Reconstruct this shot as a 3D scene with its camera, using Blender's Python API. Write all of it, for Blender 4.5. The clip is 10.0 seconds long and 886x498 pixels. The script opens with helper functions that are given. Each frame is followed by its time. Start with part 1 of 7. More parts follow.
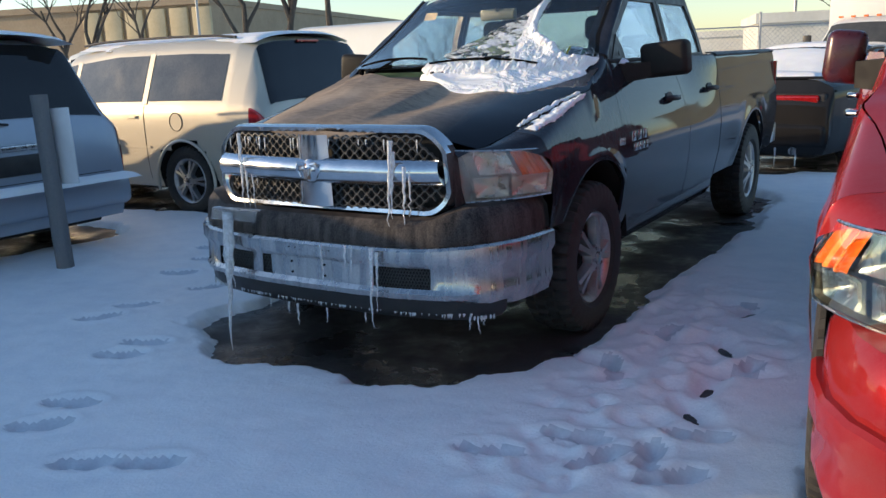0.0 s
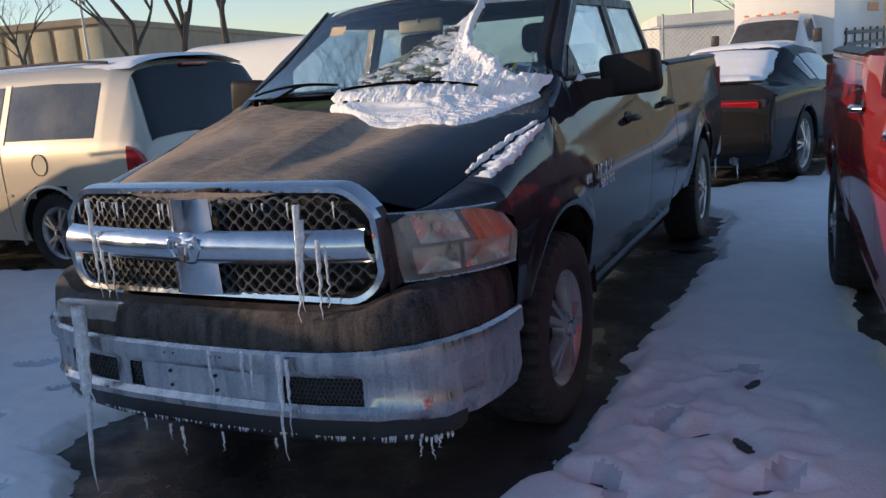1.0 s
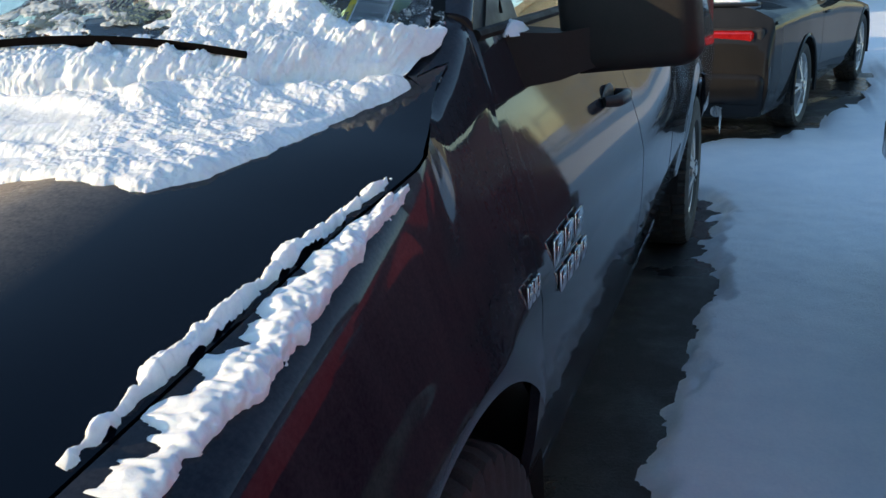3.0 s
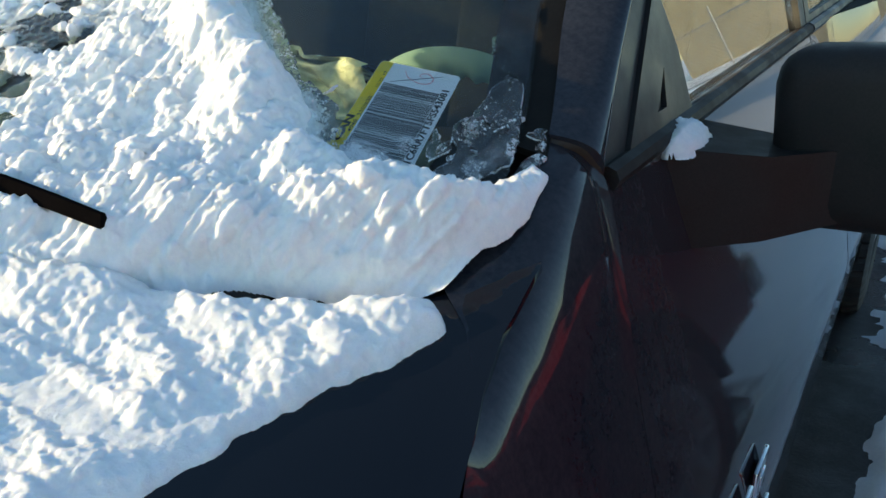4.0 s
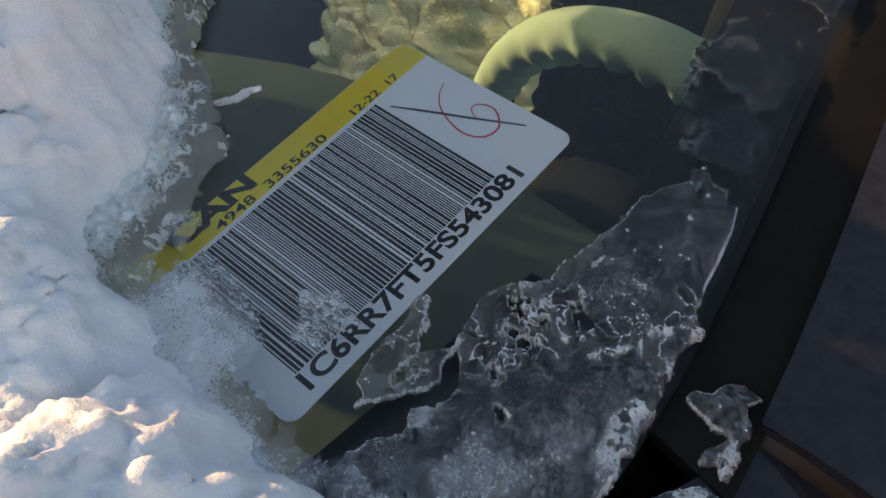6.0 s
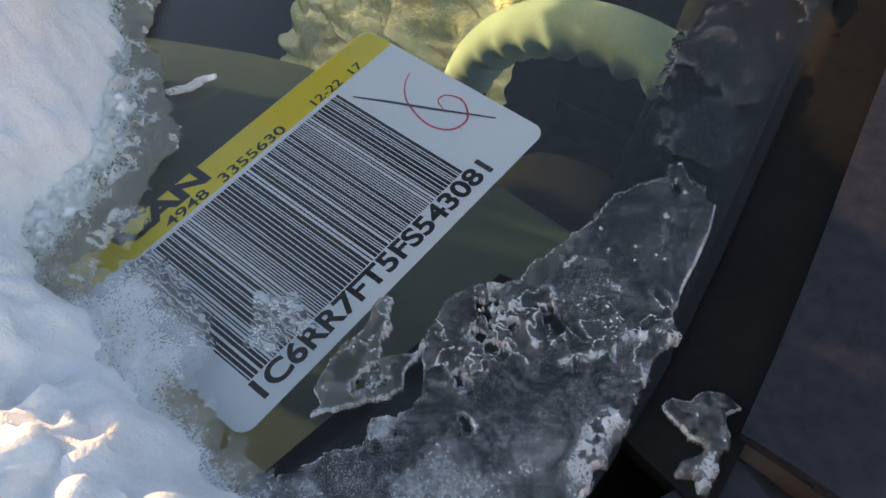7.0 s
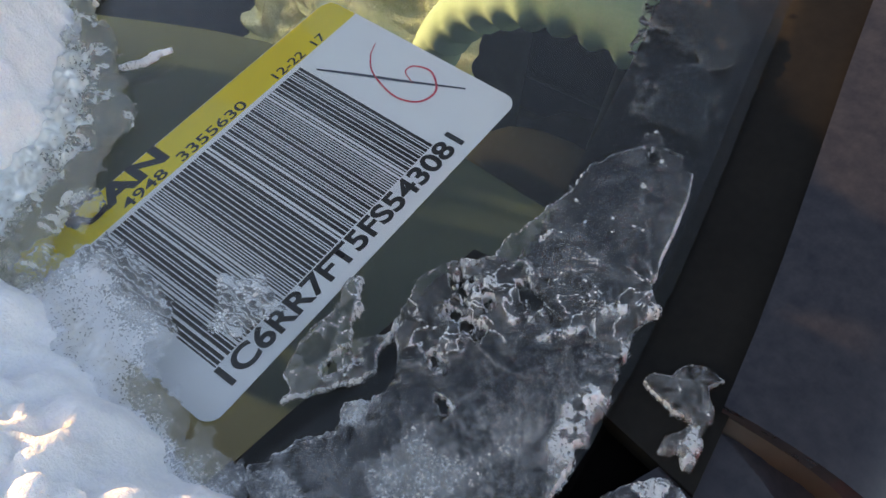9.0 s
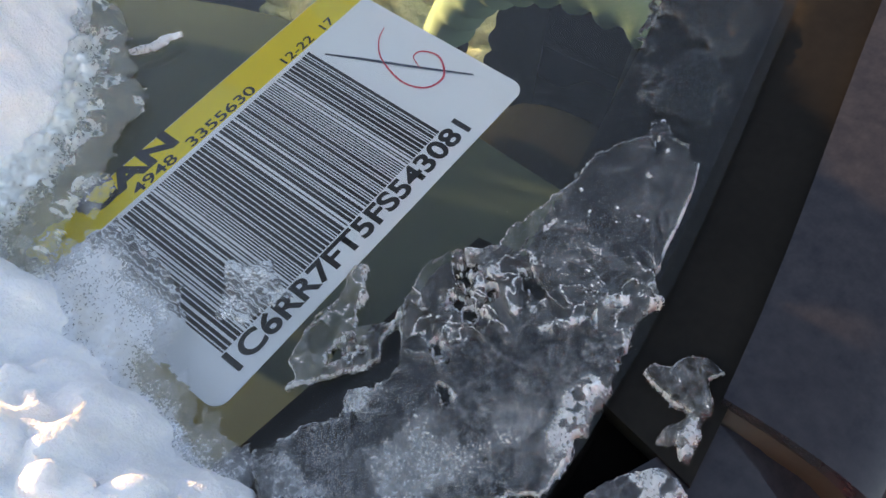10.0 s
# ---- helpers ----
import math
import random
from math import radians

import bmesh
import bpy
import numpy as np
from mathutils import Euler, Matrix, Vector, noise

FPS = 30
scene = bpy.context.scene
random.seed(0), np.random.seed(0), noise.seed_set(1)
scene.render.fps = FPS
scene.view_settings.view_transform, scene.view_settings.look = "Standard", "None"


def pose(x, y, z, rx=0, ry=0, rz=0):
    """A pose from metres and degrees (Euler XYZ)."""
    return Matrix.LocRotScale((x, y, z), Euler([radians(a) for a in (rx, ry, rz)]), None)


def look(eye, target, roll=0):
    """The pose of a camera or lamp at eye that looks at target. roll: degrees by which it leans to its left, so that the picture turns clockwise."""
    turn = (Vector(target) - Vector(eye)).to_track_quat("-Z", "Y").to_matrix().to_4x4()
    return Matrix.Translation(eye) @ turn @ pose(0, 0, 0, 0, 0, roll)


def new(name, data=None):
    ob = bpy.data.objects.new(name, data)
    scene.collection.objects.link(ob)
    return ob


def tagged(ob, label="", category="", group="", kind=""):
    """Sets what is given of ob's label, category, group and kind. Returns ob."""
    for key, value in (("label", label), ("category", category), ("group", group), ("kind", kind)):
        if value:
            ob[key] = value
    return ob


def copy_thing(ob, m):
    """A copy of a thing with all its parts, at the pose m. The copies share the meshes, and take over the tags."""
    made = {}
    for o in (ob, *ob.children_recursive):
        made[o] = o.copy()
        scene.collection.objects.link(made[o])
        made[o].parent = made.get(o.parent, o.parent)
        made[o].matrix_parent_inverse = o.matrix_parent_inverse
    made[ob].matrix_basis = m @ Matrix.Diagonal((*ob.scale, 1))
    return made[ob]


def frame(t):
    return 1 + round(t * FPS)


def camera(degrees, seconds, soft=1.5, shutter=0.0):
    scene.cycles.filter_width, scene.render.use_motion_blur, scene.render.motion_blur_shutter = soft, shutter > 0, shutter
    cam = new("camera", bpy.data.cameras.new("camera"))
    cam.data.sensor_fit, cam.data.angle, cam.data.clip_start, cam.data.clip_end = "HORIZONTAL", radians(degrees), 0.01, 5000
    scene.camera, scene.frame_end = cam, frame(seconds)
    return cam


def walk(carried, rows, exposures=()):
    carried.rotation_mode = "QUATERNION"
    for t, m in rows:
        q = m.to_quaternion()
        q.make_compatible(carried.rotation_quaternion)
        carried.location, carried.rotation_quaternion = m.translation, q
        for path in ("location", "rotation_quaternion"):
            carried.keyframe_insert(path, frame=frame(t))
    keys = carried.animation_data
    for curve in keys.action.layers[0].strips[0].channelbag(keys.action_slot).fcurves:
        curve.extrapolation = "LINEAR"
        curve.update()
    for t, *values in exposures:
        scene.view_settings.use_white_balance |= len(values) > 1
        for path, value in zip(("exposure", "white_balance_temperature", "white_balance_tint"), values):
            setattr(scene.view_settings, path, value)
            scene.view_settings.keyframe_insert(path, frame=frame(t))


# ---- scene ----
cam = camera(55.5, 10.0)
PATH = [
    (0, (2.602, -4.056, 1.444), (1.561, -2.407, 1.002), -2.2),
    (0.5, (2.289, -3.704, 1.483), (1.359, -1.985, 1.06), -2.7),
    (1, (2.023, -3.205, 1.501), (1.157, -1.454, 1.072), -4.4),
    (1.5, (1.755, -2.724, 1.513), (1.109, -0.884, 1.069), -4.4),
    (2, (1.623, -2.154, 1.497), (1.011, -0.321, 0.98), -4.9),
    (2.2, (1.573, -1.934, 1.499), (0.926, -0.126, 0.941), -4.6),
    (3.3, (1.305, -0.697, 1.554), (0.551, 1.025, 0.869), -2.6),
    (3.5, (1.248, -0.543, 1.57), (0.43, 1.141, 0.865), -2.3),
    (3.7, (1.167, -0.393, 1.565), (0.341, 1.283, 0.858), 0.1),
    (4, (1.094, -0.187, 1.619), (0.156, 1.409, 0.865), -0.2),
    (4.3, (1.043, -0.012, 1.637), (-0.049, 1.442, 0.826), 0.1),
    (4.5, (1.011, 0.102, 1.635), (-0.176, 1.449, 0.754), 0.7),
    (4.7, (0.967, 0.162, 1.61), (-0.26, 1.493, 0.771), 2.5),
    (5, (0.929, 0.263, 1.612), (-0.379, 1.392, 0.604), 3.0),
    (5.2, (0.896, 0.272, 1.597), (-0.372, 1.456, 0.602), 6.4),
    (5.5, (0.888, 0.284, 1.584), (-0.411, 1.427, 0.582), 6.5),
    (6.8, (0.871, 0.285, 1.567), (-0.333, 1.565, 0.612), 9.4),
    (7, (0.874, 0.295, 1.569), (-0.349, 1.53, 0.58), 8.7),
    (7.5, (0.871, 0.292, 1.564), (-0.331, 1.559, 0.587), 8.6),
    (8, (0.868, 0.294, 1.559), (-0.303, 1.582, 0.572), 8.9),
    (8.5, (0.868, 0.297, 1.559), (-0.291, 1.596, 0.573), 9.1),
    (9, (0.869, 0.3, 1.564), (-0.285, 1.572, 0.542), 8.6),
    (9.5, (0.871, 0.302, 1.567), (-0.279, 1.552, 0.514), 8.5),
    (10, (0.87, 0.303, 1.57), (-0.278, 1.523, 0.48), 8.5),
]
walk(cam, [(t, look(eye, target, roll)) for t, eye, target, roll in PATH], exposures=[(0.0, 0.62, 6200, 10), (0.5, 0.25, 6400, 14), (1.0, 0.27, 6300, 17), (2.0, 0.68, 6300, 14), (3.0, 0.85, 6200, 4), (3.5, 0.98, 6300, 2), (4.0, 0.98, 6500, -1), (4.5, 0.90, 6600, 0), (5.0, 0.92, 7500, 13), (5.5, 0.90, 8700, 18), (7.0, 1.42, 9000, 20), (8.0, 1.60, 9400, 22), (9.0, 1.70, 9600, 22), (9.5, 1.92, 9600, 22), (10.0, 1.92, 9600, 22)])

# ---- light: a low winter sun over the row of vans, clear cold sky ----
SUN_DIR = Vector((-0.90, -0.43, 0.0)).normalized()
SUN_ELEV = radians(12.5)
world = bpy.data.worlds.new("winter_sky")
scene.world = world
world.use_nodes = True
wnt = world.node_tree
sky = wnt.nodes.new("ShaderNodeTexSky")
sky.sky_type = "NISHITA"
sky.sun_disc = False
sky.sun_elevation = SUN_ELEV
sky.sun_rotation = math.atan2(SUN_DIR.x, SUN_DIR.y)
sky.air_density = 1.0
sky.dust_density = 0.3
sky.ozone_density = 2.0
wnt.nodes["Background"].inputs["Strength"].default_value = 0.15
wnt.links.new(sky.outputs["Color"], wnt.nodes["Background"].inputs["Color"])
sun_data = bpy.data.lights.new("sun", "SUN")
sun_data.energy = 3.4
sun_data.angle = radians(0.6)
sun_data.color = (1.0, 0.72, 0.42)
sun = new("sun", sun_data)
toward = Vector((SUN_DIR.x * math.cos(SUN_ELEV), SUN_DIR.y * math.cos(SUN_ELEV), math.sin(SUN_ELEV)))
sun.matrix_world = look(toward * 60, (0, 0, 0))


# ---- materials ----
def mat_new(name):
    m = bpy.data.materials.new(name)
    m.use_nodes = True
    nt = m.node_tree
    return m, nt, nt.nodes["Principled BSDF"]


def noise_tex(nt, scale, detail=4.0, rough=0.55, stretch=None):
    tc = nt.nodes.new("ShaderNodeTexCoord")
    n = nt.nodes.new("ShaderNodeTexNoise")
    n.inputs["Scale"].default_value = scale
    n.inputs["Detail"].default_value = detail
    n.inputs["Roughness"].default_value = rough
    if stretch:
        mp = nt.nodes.new("ShaderNodeMapping")
        mp.inputs["Scale"].default_value = stretch
        nt.links.new(tc.outputs["Object"], mp.inputs["Vector"])
        nt.links.new(mp.outputs["Vector"], n.inputs["Vector"])
    else:
        nt.links.new(tc.outputs["Object"], n.inputs["Vector"])
    return n.outputs["Fac"]


def ramp(nt, fac, stops):
    r = nt.nodes.new("ShaderNodeValToRGB")
    while len(r.color_ramp.elements) < len(stops):
        r.color_ramp.elements.new(0.5)
    for e, (p, c) in zip(r.color_ramp.elements, stops):
        e.position = p
        e.color = (*c, 1) if len(c) == 3 else c
    nt.links.new(fac, r.inputs["Fac"])
    return r.outputs["Color"]


def grey(a, b, lo, hi):
    return [(lo, (a, a, a)), (hi, (b, b, b))]


def bump(nt, bsdf, fac, strength, distance):
    b = nt.nodes.new("ShaderNodeBump")
    b.inputs["Strength"].default_value = strength
    b.inputs["Distance"].default_value = distance
    nt.links.new(fac, b.inputs["Height"])
    nt.links.new(b.outputs["Normal"], bsdf.inputs["Normal"])
    return b


def add_fac(nt, a, b, wa=1.0, wb=1.0):
    m1 = nt.nodes.new("ShaderNodeMath"); m1.operation = "MULTIPLY"; m1.inputs[1].default_value = wa
    m2 = nt.nodes.new("ShaderNodeMath"); m2.operation = "MULTIPLY_ADD"; m2.inputs[1].default_value = wb
    nt.links.new(a, m1.inputs[0])
    nt.links.new(b, m2.inputs[0])
    nt.links.new(m1.outputs[0], m2.inputs[2])
    return m2.outputs[0]


def plain(name, colors, rough=(0.4, 0.6), metal=0.0, scale=30.0, bump_by=0.0, bump_size=0.001, fine=250.0, coat=0.0, stretch=None):
    """A surface whose colour and roughness wander at two scales."""
    m, nt, b = mat_new(name)
    big = noise_tex(nt, scale, 5, 0.6, stretch)
    small = noise_tex(nt, fine, 3, 0.6)
    mixed = add_fac(nt, big, small, 0.65, 0.35)
    nt.links.new(ramp(nt, mixed, [(0.36, colors[0]), (0.64, colors[1])]), b.inputs["Base Color"])
    nt.links.new(ramp(nt, big, grey(rough[0], rough[1], 0.35, 0.65)), b.inputs["Roughness"])
    b.inputs["Metallic"].default_value = metal
    b.inputs["Coat Weight"].default_value = coat
    b.inputs["Coat Roughness"].default_value = 0.06
    if bump_by:
        bump(nt, b, mixed, bump_by, bump_size)
    return m


def car_paint(name, colour, dust, dust_amount, metal=0.25, gloss=0.05, coat=0.7):
    """Clear-coated paint under a dry film of road salt, thicker low on the body, with run marks."""
    m, nt, b = mat_new(name)
    cloud = noise_tex(nt, 2.2, 5, 0.6)
    speck = noise_tex(nt, 160.0, 3, 0.7)
    runs = noise_tex(nt, 14.0, 4, 0.6, (1.0, 3.0, 0.12))
    film = add_fac(nt, cloud, speck, 0.6, 0.4)
    film2 = add_fac(nt, film, runs, 0.8, 0.2)
    fac = ramp(nt, film2, grey(dust_amount * 0.25, min(1.0, dust_amount * 1.9), 0.36, 0.66))
    mx = nt.nodes.new("ShaderNodeMix"); mx.data_type = "RGBA"
    mx.inputs["A"].default_value = (*colour, 1)
    mx.inputs["B"].default_value = (*dust, 1)
    nt.links.new(fac, mx.inputs["Factor"])
    nt.links.new(mx.outputs["Result"], b.inputs["Base Color"])
    b.inputs["Metallic"].default_value = metal
    b.inputs["Roughness"].default_value = 0.42
    b.inputs["Coat Weight"].default_value = coat
    b.inputs["Specular IOR Level"].default_value = 0.0
    nt.links.new(ramp(nt, film2, grey(gloss, gloss + 0.04 + dust_amount * 0.35, 0.4, 0.66)), b.inputs["Coat Roughness"])
    return m


M = {}
M["paint_dark"] = car_paint("dark_blue_paint", (0.006, 0.008, 0.016), (0.17, 0.16, 0.16), 0.13, 0.2, 0.02, 0.9)
M["paint_dark_dusty_sunlit"] = car_paint("dusty_sunlit_dark_paint", (0.003, 0.004, 0.008), (0.52, 0.42, 0.33), 0.80, 0.05, 0.16, 0.75)
M["paint_dark"].node_tree.nodes["Principled BSDF"].inputs["Coat IOR"].default_value = 1.40
# bonnet dust carries painted sunlight on dome and passenger side, thinning towards driver's edge
dnt = M["paint_dark_dusty_sunlit"].node_tree
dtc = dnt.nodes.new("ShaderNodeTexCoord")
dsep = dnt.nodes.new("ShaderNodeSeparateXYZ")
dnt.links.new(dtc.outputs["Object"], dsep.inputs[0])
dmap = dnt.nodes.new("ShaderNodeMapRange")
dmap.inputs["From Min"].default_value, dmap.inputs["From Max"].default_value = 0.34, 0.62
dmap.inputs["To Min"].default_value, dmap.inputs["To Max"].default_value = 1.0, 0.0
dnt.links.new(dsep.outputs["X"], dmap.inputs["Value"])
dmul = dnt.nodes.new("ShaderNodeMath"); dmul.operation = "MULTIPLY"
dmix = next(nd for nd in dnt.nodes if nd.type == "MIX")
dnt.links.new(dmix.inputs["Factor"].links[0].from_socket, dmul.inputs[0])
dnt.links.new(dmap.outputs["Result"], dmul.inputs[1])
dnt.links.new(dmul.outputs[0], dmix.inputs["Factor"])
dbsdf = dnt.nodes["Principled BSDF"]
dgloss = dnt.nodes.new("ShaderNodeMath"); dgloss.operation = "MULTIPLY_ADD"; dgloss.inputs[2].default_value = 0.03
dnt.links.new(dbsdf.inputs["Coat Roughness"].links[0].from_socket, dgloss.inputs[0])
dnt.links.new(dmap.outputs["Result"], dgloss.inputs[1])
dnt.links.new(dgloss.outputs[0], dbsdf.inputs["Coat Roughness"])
# the same mask weakens the clear coat, as a film hiding its gloss
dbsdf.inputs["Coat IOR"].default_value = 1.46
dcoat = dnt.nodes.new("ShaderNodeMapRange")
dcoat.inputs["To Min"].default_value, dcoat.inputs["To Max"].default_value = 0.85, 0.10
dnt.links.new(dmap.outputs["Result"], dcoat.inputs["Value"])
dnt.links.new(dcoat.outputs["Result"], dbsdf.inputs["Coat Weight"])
M["paint_red"] = car_paint("red_paint", (0.29, 0.005, 0.008), (0.40, 0.22, 0.20), 0.06, 0.2, 0.03)
M["paint_gold"] = car_paint("champagne_paint", (0.62, 0.57, 0.47), (0.55, 0.50, 0.42), 0.20, 0.35, 0.08)
M["paint_silver"] = car_paint("silver_blue_paint", (0.30, 0.35, 0.43), (0.40, 0.42, 0.45), 0.25, 0.5, 0.10)
M["paint_graphite"] = car_paint("graphite_paint", (0.014, 0.015, 0.017), (0.14, 0.12, 0.11), 0.04, 0.1, 0.03, 0.35)
M["paint_white"] = car_paint("white_paint", (0.72, 0.72, 0.70), (0.5, 0.47, 0.42), 0.15, 0.0, 0.15)
M["black_trim"] = plain("black_trim", ((0.012, 0.012, 0.013), (0.035, 0.033, 0.032)), (0.35, 0.6), 0, 12, 0.15, 0.0006, 400)
M["fascia"] = plain("dark_fascia", ((0.006, 0.006, 0.007), (0.105, 0.088, 0.080)), (0.5, 0.7), 0, 24, 0.1, 0.0005, 150, 0.0, (1, 1, 0.07))
M["rubber"] = plain("tyre_rubber", ((0.012, 0.012, 0.012), (0.05, 0.046, 0.042)), (0.65, 0.9), 0, 25, 0.4, 0.002, 220)
M["chrome"] = plain("salted_chrome", ((0.50, 0.51, 0.53), (0.72, 0.73, 0.75)), (0.07, 0.24), 1.0, 7, 0.03, 0.0005, 160)
M["chrome_dull"] = plain("dull_chrome", ((0.36, 0.355, 0.36), (0.66, 0.65, 0.64)), (0.14, 0.42), 1.0, 18, 0.06, 0.0006, 120, 0, (1, 1, 0.10))
M["alloy"] = plain("wheel_alloy", ((0.36, 0.36, 0.37), (0.55, 0.54, 0.53)), (0.28, 0.5), 0.85, 18, 0.1, 0.0006, 150)
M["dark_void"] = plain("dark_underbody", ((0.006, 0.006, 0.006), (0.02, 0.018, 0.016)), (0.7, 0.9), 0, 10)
M["plastic_grey"] = plain("grey_plastic", ((0.05, 0.052, 0.055), (0.08, 0.08, 0.08)), (0.45, 0.6), 0, 14, 0.15, 0.0005, 500)
M["dash"] = plain("dash_vinyl", ((0.036, 0.062, 0.047), (0.054, 0.088, 0.068)), (0.5, 0.65), 0, 6, 0.25, 0.0006, 900)
M["seat"] = plain("seat_cloth", ((0.006, 0.008, 0.006), (0.011, 0.013, 0.010)), (0.9, 0.98), 0, 20, 0.3, 0.001, 700)
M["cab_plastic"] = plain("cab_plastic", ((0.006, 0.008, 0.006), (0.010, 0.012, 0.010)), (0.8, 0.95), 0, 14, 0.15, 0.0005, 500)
M["mirror_plastic"] = plain("mirror_plastic", ((0.008, 0.008, 0.008), (0.022, 0.019, 0.018)), (0.5, 0.75), 0, 16, 0.3, 0.0006, 380)
M["screen_rubber"] = plain("screen_rubber", ((0.008, 0.0075, 0.007), (0.014, 0.013, 0.012)), (0.4, 0.6), 0, 14, 0.1, 0.0005, 300)
M["wheel_sunlit"] = plain("wheel_rim_sunlit", ((0.15, 0.27, 0.20), (0.24, 0.37, 0.29)), (0.42, 0.55), 0, 9, 0.15, 0.0006, 600)
for key in ("dash", "seat", "cab_plastic", "wheel_sunlit"):
    M[key].node_tree.nodes["Principled BSDF"].inputs["Specular IOR Level"].default_value = 0.0
M["screen_rubber"].node_tree.nodes["Principled BSDF"].inputs["Specular IOR Level"].default_value = 0.07
for key in ("mirror_plastic", "fascia"):
    M[key].node_tree.nodes["Principled BSDF"].inputs["Specular IOR Level"].default_value = 0.25
M["mirror_back"] = plain("rear_mirror_back", ((0.06, 0.075, 0.055), (0.10, 0.115, 0.085)), (0.35, 0.5), 0, 12)
M["tag_card"] = plain("tag_card", ((0.50, 0.40, 0.22), (0.62, 0.50, 0.30)), (0.6, 0.8), 0, 30)
# red cap's shade put into the colour: a darker maroon than the body
M["red_cap_shaded"] = plain("red_cap_shaded", ((0.05, 0.008, 0.010), (0.09, 0.014, 0.016)), (0.2, 0.35), 0, 12, 0.0, 0.001, 200, 0.4)
M["screen_border"] = plain("screen_border", ((0.004, 0.0035, 0.0035), (0.007, 0.006, 0.006)), (0.8, 0.95), 0, 30, 0.2, 0.0005, 300)
M["screen_border"].node_tree.nodes["Principled BSDF"].inputs["Specular IOR Level"].default_value = 0.0
M["rust_joint"] = plain("dirty_joint", ((0.010, 0.007, 0.005), (0.030, 0.018, 0.010)), (0.6, 0.8), 0, 40)
M["reflector"] = plain("lamp_reflector", ((0.56, 0.47, 0.38), (0.74, 0.64, 0.52)), (0.22, 0.42), 0.75, 20)
M["lamp_housing"] = plain("lamp_housing", ((0.34, 0.28, 0.23), (0.52, 0.43, 0.36)), (0.3, 0.5), 0.5, 16)
M["amber"] = plain("amber_plastic", ((0.80, 0.13, 0.008), (0.92, 0.22, 0.015)), (0.15, 0.3), 0, 25, 0.4, 0.002, 90, 0.6)
M["red_lens"] = plain("red_lens", ((0.25, 0.006, 0.008), (0.42, 0.015, 0.018)), (0.12, 0.25), 0, 25, 0.3, 0.0015, 120, 0.8)


def glass(name, tint, rough=0.0, ior=1.45):
    m, nt, b = mat_new(name)
    b.inputs["Base Color"].default_value = (*tint, 1)
    b.inputs["Transmission Weight"].default_value = 1.0
    b.inputs["IOR"].default_value = ior
    n = noise_tex(nt, 9.0, 5, 0.65)
    nt.links.new(ramp(nt, n, grey(rough, rough + 0.03, 0.45, 0.75)), b.inputs["Roughness"])
    return m


M["glass"] = glass("windscreen_glass", (0.965, 0.985, 0.97), 0.0, 1.38)
screen_nt = M["glass"].node_tree
screen_film = ramp(screen_nt, noise_tex(screen_nt, 7.0, 5, 0.6, (1, 0.35, 1)), grey(0.9992, 0.9955, 0.35, 0.75))
screen_nt.links.new(screen_film, screen_nt.nodes["Principled BSDF"].inputs["Transmission Weight"])
M["glass_side"] = glass("side_glass", (0.80, 0.90, 0.84), 0.0, 1.8)
M["glass_lamp"] = glass("lamp_lens", (0.97, 0.95, 0.93), 0.10)
lens_nt = M["glass_lamp"].node_tree
lens_film = ramp(lens_nt, noise_tex(lens_nt, 22.0, 5, 0.65, (1, 1, 0.4)), grey(0.985, 0.87, 0.36, 0.70))
lens_nt.links.new(lens_film, lens_nt.nodes["Principled BSDF"].inputs["Transmission Weight"])
M["glass_dark"] = plain("privacy_glass", ((0.006, 0.006, 0.007), (0.012, 0.012, 0.013)), (0.03, 0.12), 0, 3, 0, 0.001, 60, 0.0)
# sun glare put into the pane colour, paler than the privacy glass
M["glass_mid"] = plain("sunlit_window", ((0.05, 0.05, 0.045), (0.09, 0.085, 0.075)), (0.06, 0.2), 0, 3, 0, 0.001, 60, 0.6)


def snow_mat(name, lump, grain, sss=0.55, relief=0.8):
    m, nt, b = mat_new(name)
    a = noise_tex(nt, lump, 6, 0.65)
    g = noise_tex(nt, grain, 3, 0.7)
    f = add_fac(nt, a, g, 0.6, 0.4)
    nt.links.new(ramp(nt, f, [(0.3, (0.80, 0.83, 0.88)), (0.6, (0.93, 0.94, 0.96))]), b.inputs["Base Color"])
    b.inputs["Roughness"].default_value = 0.55
    b.inputs["Subsurface Weight"].default_value = sss
    b.inputs["Subsurface Radius"].default_value = (0.016, 0.018, 0.022)
    b.inputs["Subsurface Scale"].default_value = 0.22
    bump(nt, b, f, relief, 0.35 / lump)
    return m


M["snow"] = snow_mat("packed_snow", 150.0, 900.0, 0.40, 0.75)
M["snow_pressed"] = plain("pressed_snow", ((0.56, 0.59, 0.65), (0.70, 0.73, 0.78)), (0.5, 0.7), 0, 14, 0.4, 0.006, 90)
M["snow_ground"] = snow_mat("ground_snow", 5.0, 70.0, 0.0, 0.22)


